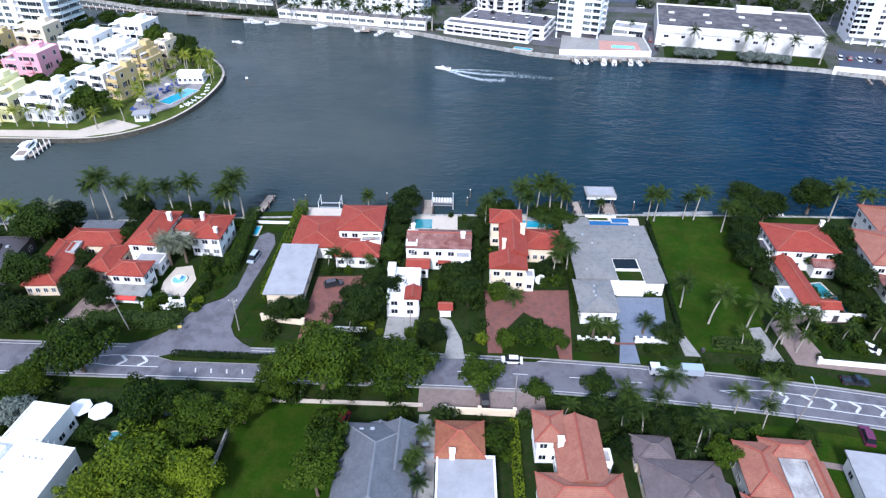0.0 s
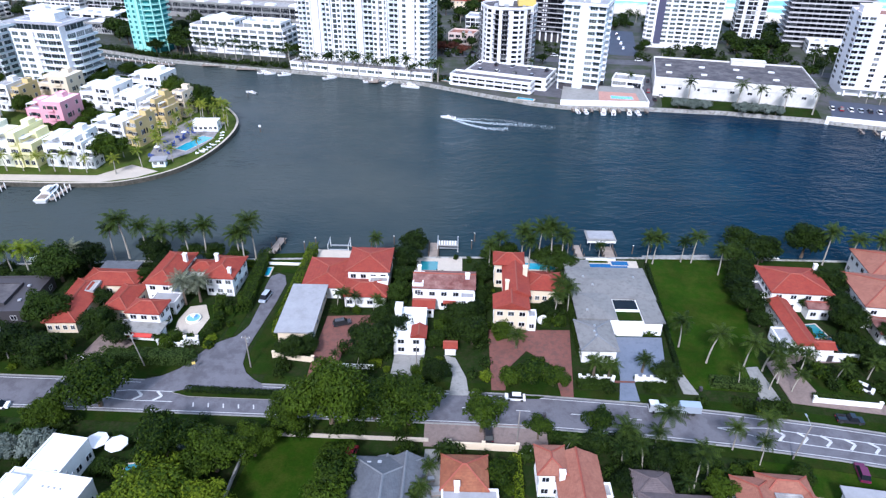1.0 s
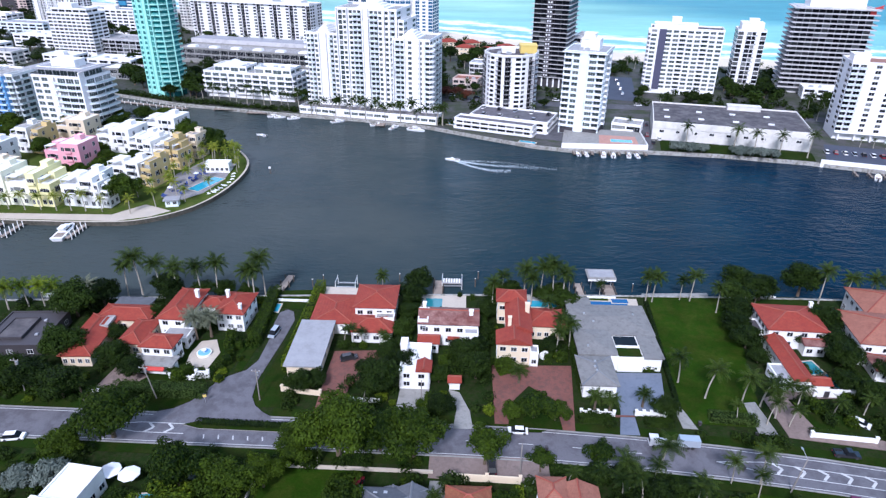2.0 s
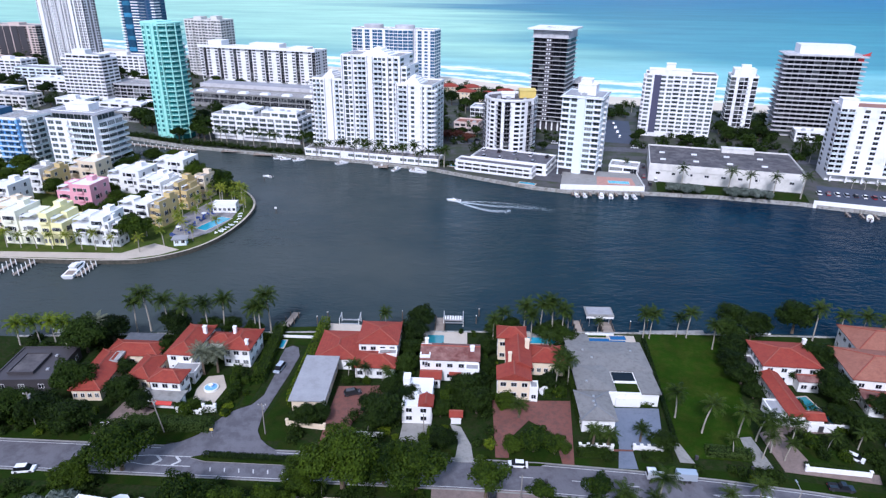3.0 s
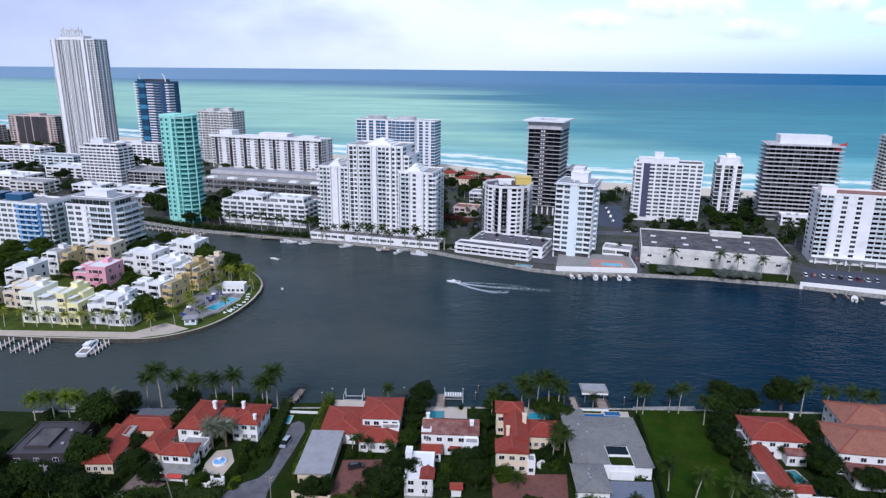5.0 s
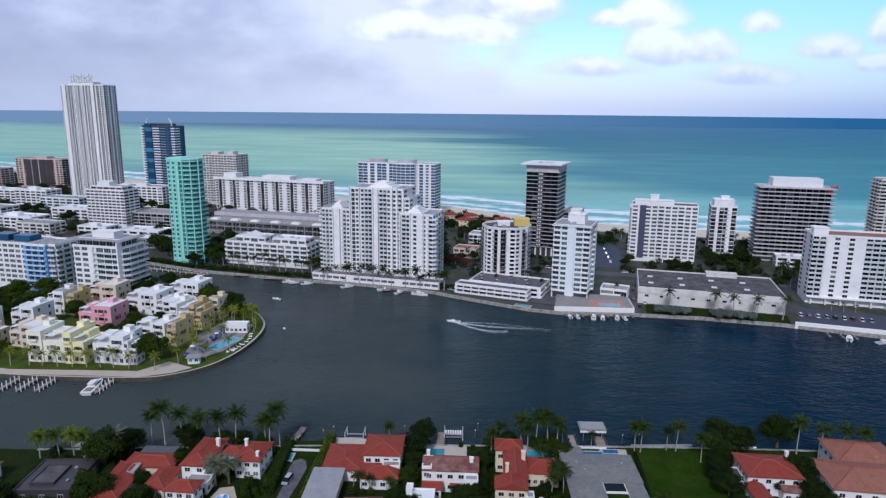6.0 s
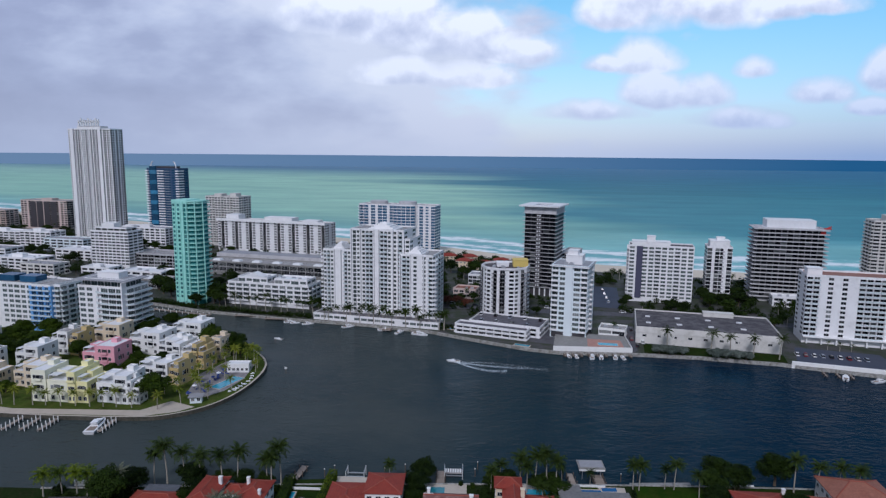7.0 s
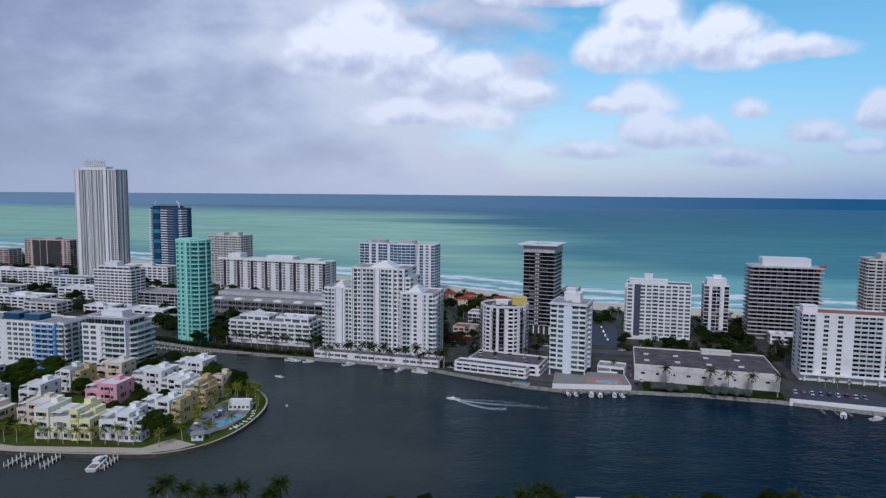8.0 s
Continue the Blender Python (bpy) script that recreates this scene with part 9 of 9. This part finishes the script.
    for i, (x, y) in enumerate(((57, 107.6), (69, 104.4), (20, 98), (62, 94))):
        b = thing("litter_bin", x, y, G + 0.12, 0, "dark green wheeled bin by the kerb", "bin")
        part("body", Geo().box(-0.3, -0.3, 0, 0.3, 0.3, 0.95, taper=-0.05), "charcoal", b)
        part("lid", Geo().box(-0.37, -0.37, 0.95, 0.37, 0.37, 1.05, taper=0.05), "charcoal", b)
    s = thing("yellow_sign", -61.5, 110.5, G + 0.1, 20, "yellow road sign on a post", "road sign")
    part("post", Geo().tube([(0, 0, 0), (0, 0, 2.4)], [0.05, 0.05], 6), "metal", s)
    part("board", Geo().box(-0.4, -0.06, 1.7, 0.4, -0.04, 2.5), "yellow", s)
    # building materials in the yard
    r = random.Random(12)
    for i in range(14):
        x, y, a = r.uniform(-5.8, -2.6), r.uniform(67, 87), r.uniform(0, 90)
        b = thing("building_pallet", x, y, G + 0.11, a, "grey stack of building material on a pallet", "pallet", "yard clutter")
        w, h = r.uniform(0.5, 1.1), r.uniform(0.3, 1.0)
        part("pallet", Geo().box(-w, -w * 0.7, 0, w, w * 0.7, 0.14), "wood_dock", b)
        part("load", Geo().box(-w * 0.9, -w * 0.6, 0.14, w * 0.9, w * 0.6, 0.14 + h, taper=0.05), ("concrete", "roof_pale", "metal")[i % 3], b)


def build_pools():
    pool(-35.6, 161.6, 7, 2.8, "pool", "pale turquoise pool on a white terrace")
    pool(-33.0, 157.6, 2.8, 3.0, "pool_deep", "dark round spa beside the house", base=G + 0.16)
    pool(-8, 159.6, 5.2, 5.0, "pool_teal", "square teal pool by the seawall")
    pool(25.5, 160.5, 9, 3.6, "pool", "turquoise pool behind the villa")
    pool(44.5, 161.6, 15, 2.2, "pool_deep", "long deep blue pool by the seawall")
    pool(50, 163.2, 5, 2.4, "pool_deep", "deep blue plunge pool", base=G + 0.16)
    single("pool_lawn_bed", Geo().box(37, 163.4, G, 46.5, 164.5, G + 0.24), "grass_fresh", "small raised lawn beside the pool", "lawn", "structure")
    pool(93.8, 131.2, 4.4, 5.4, "pool_teal", "rounded teal pool beside the wing", 10)
    pool(96.8, 125.6, 2.6, 5.4, "pool_teal", "teal pool basin", 24)
    pool(-94, 153.4, 6, 2.6, "pool", "pale blue pool behind the house", -14)
    pool(-56.6, 154.4, 3.6, 4.4, "pool", "small blue pool beside the villa")
    pool(-63, 79.6, 3.0, 5.0, "pool_teal", "teal pool under the trees", 10)
    pool(-114.6, 256.5, 6.0, 17, "pool", "bright turquoise pool on the peninsula", -22)
    pool(85, 327, 11, 5, "pool", "turquoise pool at the tower's foot", -8, G + 1.95)
    pool(35, 327.5, 9, 3, "pool", "small blue quay pool", -22, G + 0.3)
    pool(-6, 360.5, 7, 3, "pool", "small blue terrace pool", -20, G + 0.3)
    a = lounger(-107.4, 246, 75, "canvas_white", "white sun lounger on the grass by the seawall")
    for i in range(1, 4):
        copy_thing(a, pose(-107.4 + 0.5 * i, 246 + i * 2.7, G + 0.1, 0, 0, 75 + 12 * (i % 3)))
    a = lounger(-121, 244, 40)
    r = random.Random(4)
    for i in range(22):
        k = i / 22
        copy_thing(a, pose(-125.5 + 6 * k + r.uniform(-2.5, 1.5), 242 + 34 * k + r.uniform(-2, 2), G + 0.08, 0, 0, r.uniform(0, 180)))
    for i in range(5):
        parasol(-125 + 5 * (i / 5) + r.uniform(-1.5, 1.5), 246 + 30 * (i / 5), i * 20, "parasol_blue" if i % 3 else "canvas_white", "dark blue parasol on the pool deck" if i % 3 else "white parasol on the pool deck", 1.2)
    # pale plant letters of the lawn, as plain strokes
    for i in range(8):
        a = radians(-48 + i * 11)
        x, y = -118.6 + 13.4 * math.cos(a), 260.5 + 20.0 * math.sin(a)
        if y > 284:
            continue
        single("planted_stroke", Geo().box(-0.9, -0.28, 0, 0.9, 0.28, 0.35, taper=0.1).box(0.5, -0.9, 0, 0.95, 0.6, 0.33, taper=0.1), "canvas_white", "pale planted stroke on the peninsula lawn", "flower bed", "", "planted strokes", x, y, G + 0.02, math.degrees(a) + (i % 3) * 30)


def build_waterfront():
    dock(-58, 164, -8, 2.4, 12)
    dock(-7, 165.6, 0, 2.6, 9, piles=4)
    dock(38.8, 166, 2, 2.0, 9)
    dock(48, 166.4, 0, 3.4, 8, piles=4)
    boat_lift(-37, 170.5, 0, False, "white boat lift with posts")
    boat_lift(-2.6, 173, 0, False, "boat lift with white slats")
    boat_lift(46, 175.6, 0, True, "roofed boat house with pale canopy")
    for x, y in ((-48, 170), (-45, 173), (-27, 172), (-20, 175), (-16, 171), (5, 173), (6, 178), (36, 174), (56, 172), (62, 173), (88, 176), (101, 174)):
        p = thing("mooring_pile", x, y, 0, 0, "dark timber mooring pile in the water", "pile", "mooring piles")
        part("post", Geo().tube([(0, 0, -1.5), (0, 0, 3.0)], [0.2, 0.17], 8), "pile", p)
        part("cap", Geo().tube([(0, 0, 3.0), (0, 0, 3.3)], [0.2, 0.03], 8), "pile_white", p)
    # peninsula mooring
    for i in range(4):
        dock(-186 + i * 7.6 if i < 3 else -146, 212, 178, 1.6, 12, "timber finger dock with white-sleeved piles", 5, 1.4, True)
    motor_boat(-150.5, 206, 96, 15, "sleek white motor yacht moored at a finger dock", name="motor_yacht")
    # boats on the far quay
    spots = ((-116, 375, 12, 8), (-112, 373.5, 12, 7), (-103, 371.5, 18, 8), (-75, 366, 30, 9), (-50, 360, 8, 10), (-40, 355, 60, 9), (-27, 351, 340, 11), (60, 313, 95, 7), (64, 312.5, 95, 7), (73, 312, 80, 9), (78, 311.5, 80, 8), (86, 312, 80, 8), (90, 311.5, 95, 7), (198, 285, 60, 10), (212, 280, 20, 9))
    for i, (x, y, a, ln) in enumerate(spots):
        motor_boat(x, y, a, ln, "white motor boat moored at the far quay", i % 3 != 1)
    for i in range(9):
        dock(58 + i * 4.6, 315.6, 180, 0.9, 5, "narrow timber finger dock at the quay", 2, 0.6)
    for i in range(3):
        dock(190 + i * 6, 292 - i * 1.5, 168, 0.9, 7, "narrow timber finger dock at the quay", 2, 0.6)
    dock(-150, 391, 178, 14, 5, "broad timber landing stage at the quay", 4, 0.5)
    dock(-128, 384, 178, 12, 5, "broad timber landing stage at the quay", 4, 0.5)
    d = dock(-242, 415, 240, 3, 60, "long pale timber walkway along the far channel", 12, 1.0, True)
    d.matrix_basis = pose(-232, 405, 0, 0, 0, -107)
    dock(-48, 362, 172, 5, 6, "small timber landing at the quay", 3, 0.8)
    for x, y in ((-112, 328), (-91, 275.6)):
        p = thing("channel_marker", x, y, 0, 0, "channel marker post in the lagoon", "marker", "channel markers")
        part("post", Geo().tube([(0, 0, -1.5), (0, 0, 3.4)], [0.22, 0.2], 8), "pile", p)
        part("board", Geo().box(-0.6, -0.25, 2.6, 0.6, -0.2, 3.6), "frame_white", p)
    motor_boat(-112, 336, 150, 6, "small open boat on the lagoon", False)
    motor_boat(-5, 300, 165, 8, "small motor boat turning on the lagoon", False)
    # its wake, a curved trail of broken foam
    r = random.Random(9)
    g = Geo()
    for arm, n in ((0, 1700), (1, 1000), (2, 420)):
        for _ in range(n):
            k = r.random()
            k *= (1.0, 0.55, 0.8)[arm]
            x = -4 + 50 * k
            y = 299.5 - 12 * k + (-1.5 * math.sin(k * 5), -9.0 * math.sin(k * 4.2), 4.0 * math.sin(k * 3.1))[arm] + r.gauss(0, (0.35, 0.5, 0.3)[arm] + 1.3 * k)
            s = r.uniform(0.12, 0.5) * (1.1 - 0.75 * k)
            t = r.uniform(0, 3.14)
            c, d_ = math.cos(t) * s, math.sin(t) * s * 0.5
            g.face([(x - c, y - d_, 0.03), (x + d_, y - c * 0.4, 0.03), (x + c, y + d_, 0.035), (x - d_, y + c * 0.4, 0.035)])
    single("boat_wake", g, "foam", "curved white foam trail behind the boat", "wake", "stuff")


def build_city_cars():
    paints = ("car_white", "car_silver", "car_black", "car_white", "car_red")
    r = random.Random(3)
    spots = []
    for i in range(8):
        spots.append((96 + i * 3.2 * 0.25 + (i % 2) * 14, 436 + i * 7.5, 75))
    for i in range(9):
        spots.append((190 + i * 4.2, 319 - i * 1.1, 76))
    for i in range(6):
        spots.append((103 + (i % 2) * 5, 330 + i * 7, 80))
    for i in range(16):
        spots.append((-60 + i * 17 + r.uniform(-4, 4), 434 - i * 2.2 - (8 if i > 10 else 0) + (i % 2) * 3, -9))
    deck_spots = []
    for i in range(9):
        u, v = 8 + 5 * i, (13 if i % 2 else 27)
        deck_spots.append((-5 + u * math.cos(radians(-21)) - v * math.sin(radians(-21)), 352.5 + u * math.sin(radians(-21)) + v * math.cos(radians(-21))))
    first = {}
    for i, (x, y, a) in enumerate(spots):
        paint = paints[i % 5]
        if paint not in first:
            first[paint] = car(x, y, a, paint, {"car_white": "white car", "car_silver": "silver car", "car_black": "black car", "car_red": "dark red car"}[paint] + " parked among the far buildings", "suv", G + 0.07)
        else:
            copy_thing(first[paint], pose(x, y, G + 0.07, 0, 0, a + r.uniform(-3, 3)))
    for i, (x, y) in enumerate(deck_spots):
        if math.hypot(x - 28.5, y - 392) > 20:
            copy_thing(first[paints[i % 3]], pose(x, y, G + 6.24, 0, 0, 69 + r.uniform(-4, 4)))


build_ground()
build_road()
build_lots()
build_towers()
build_houses()
build_city()
build_near_plants()
build_far_plants()
scatter_far_trees()
scatter_garden()
far_greenery()
build_street()
build_pools()
build_waterfront()
build_city_cars()
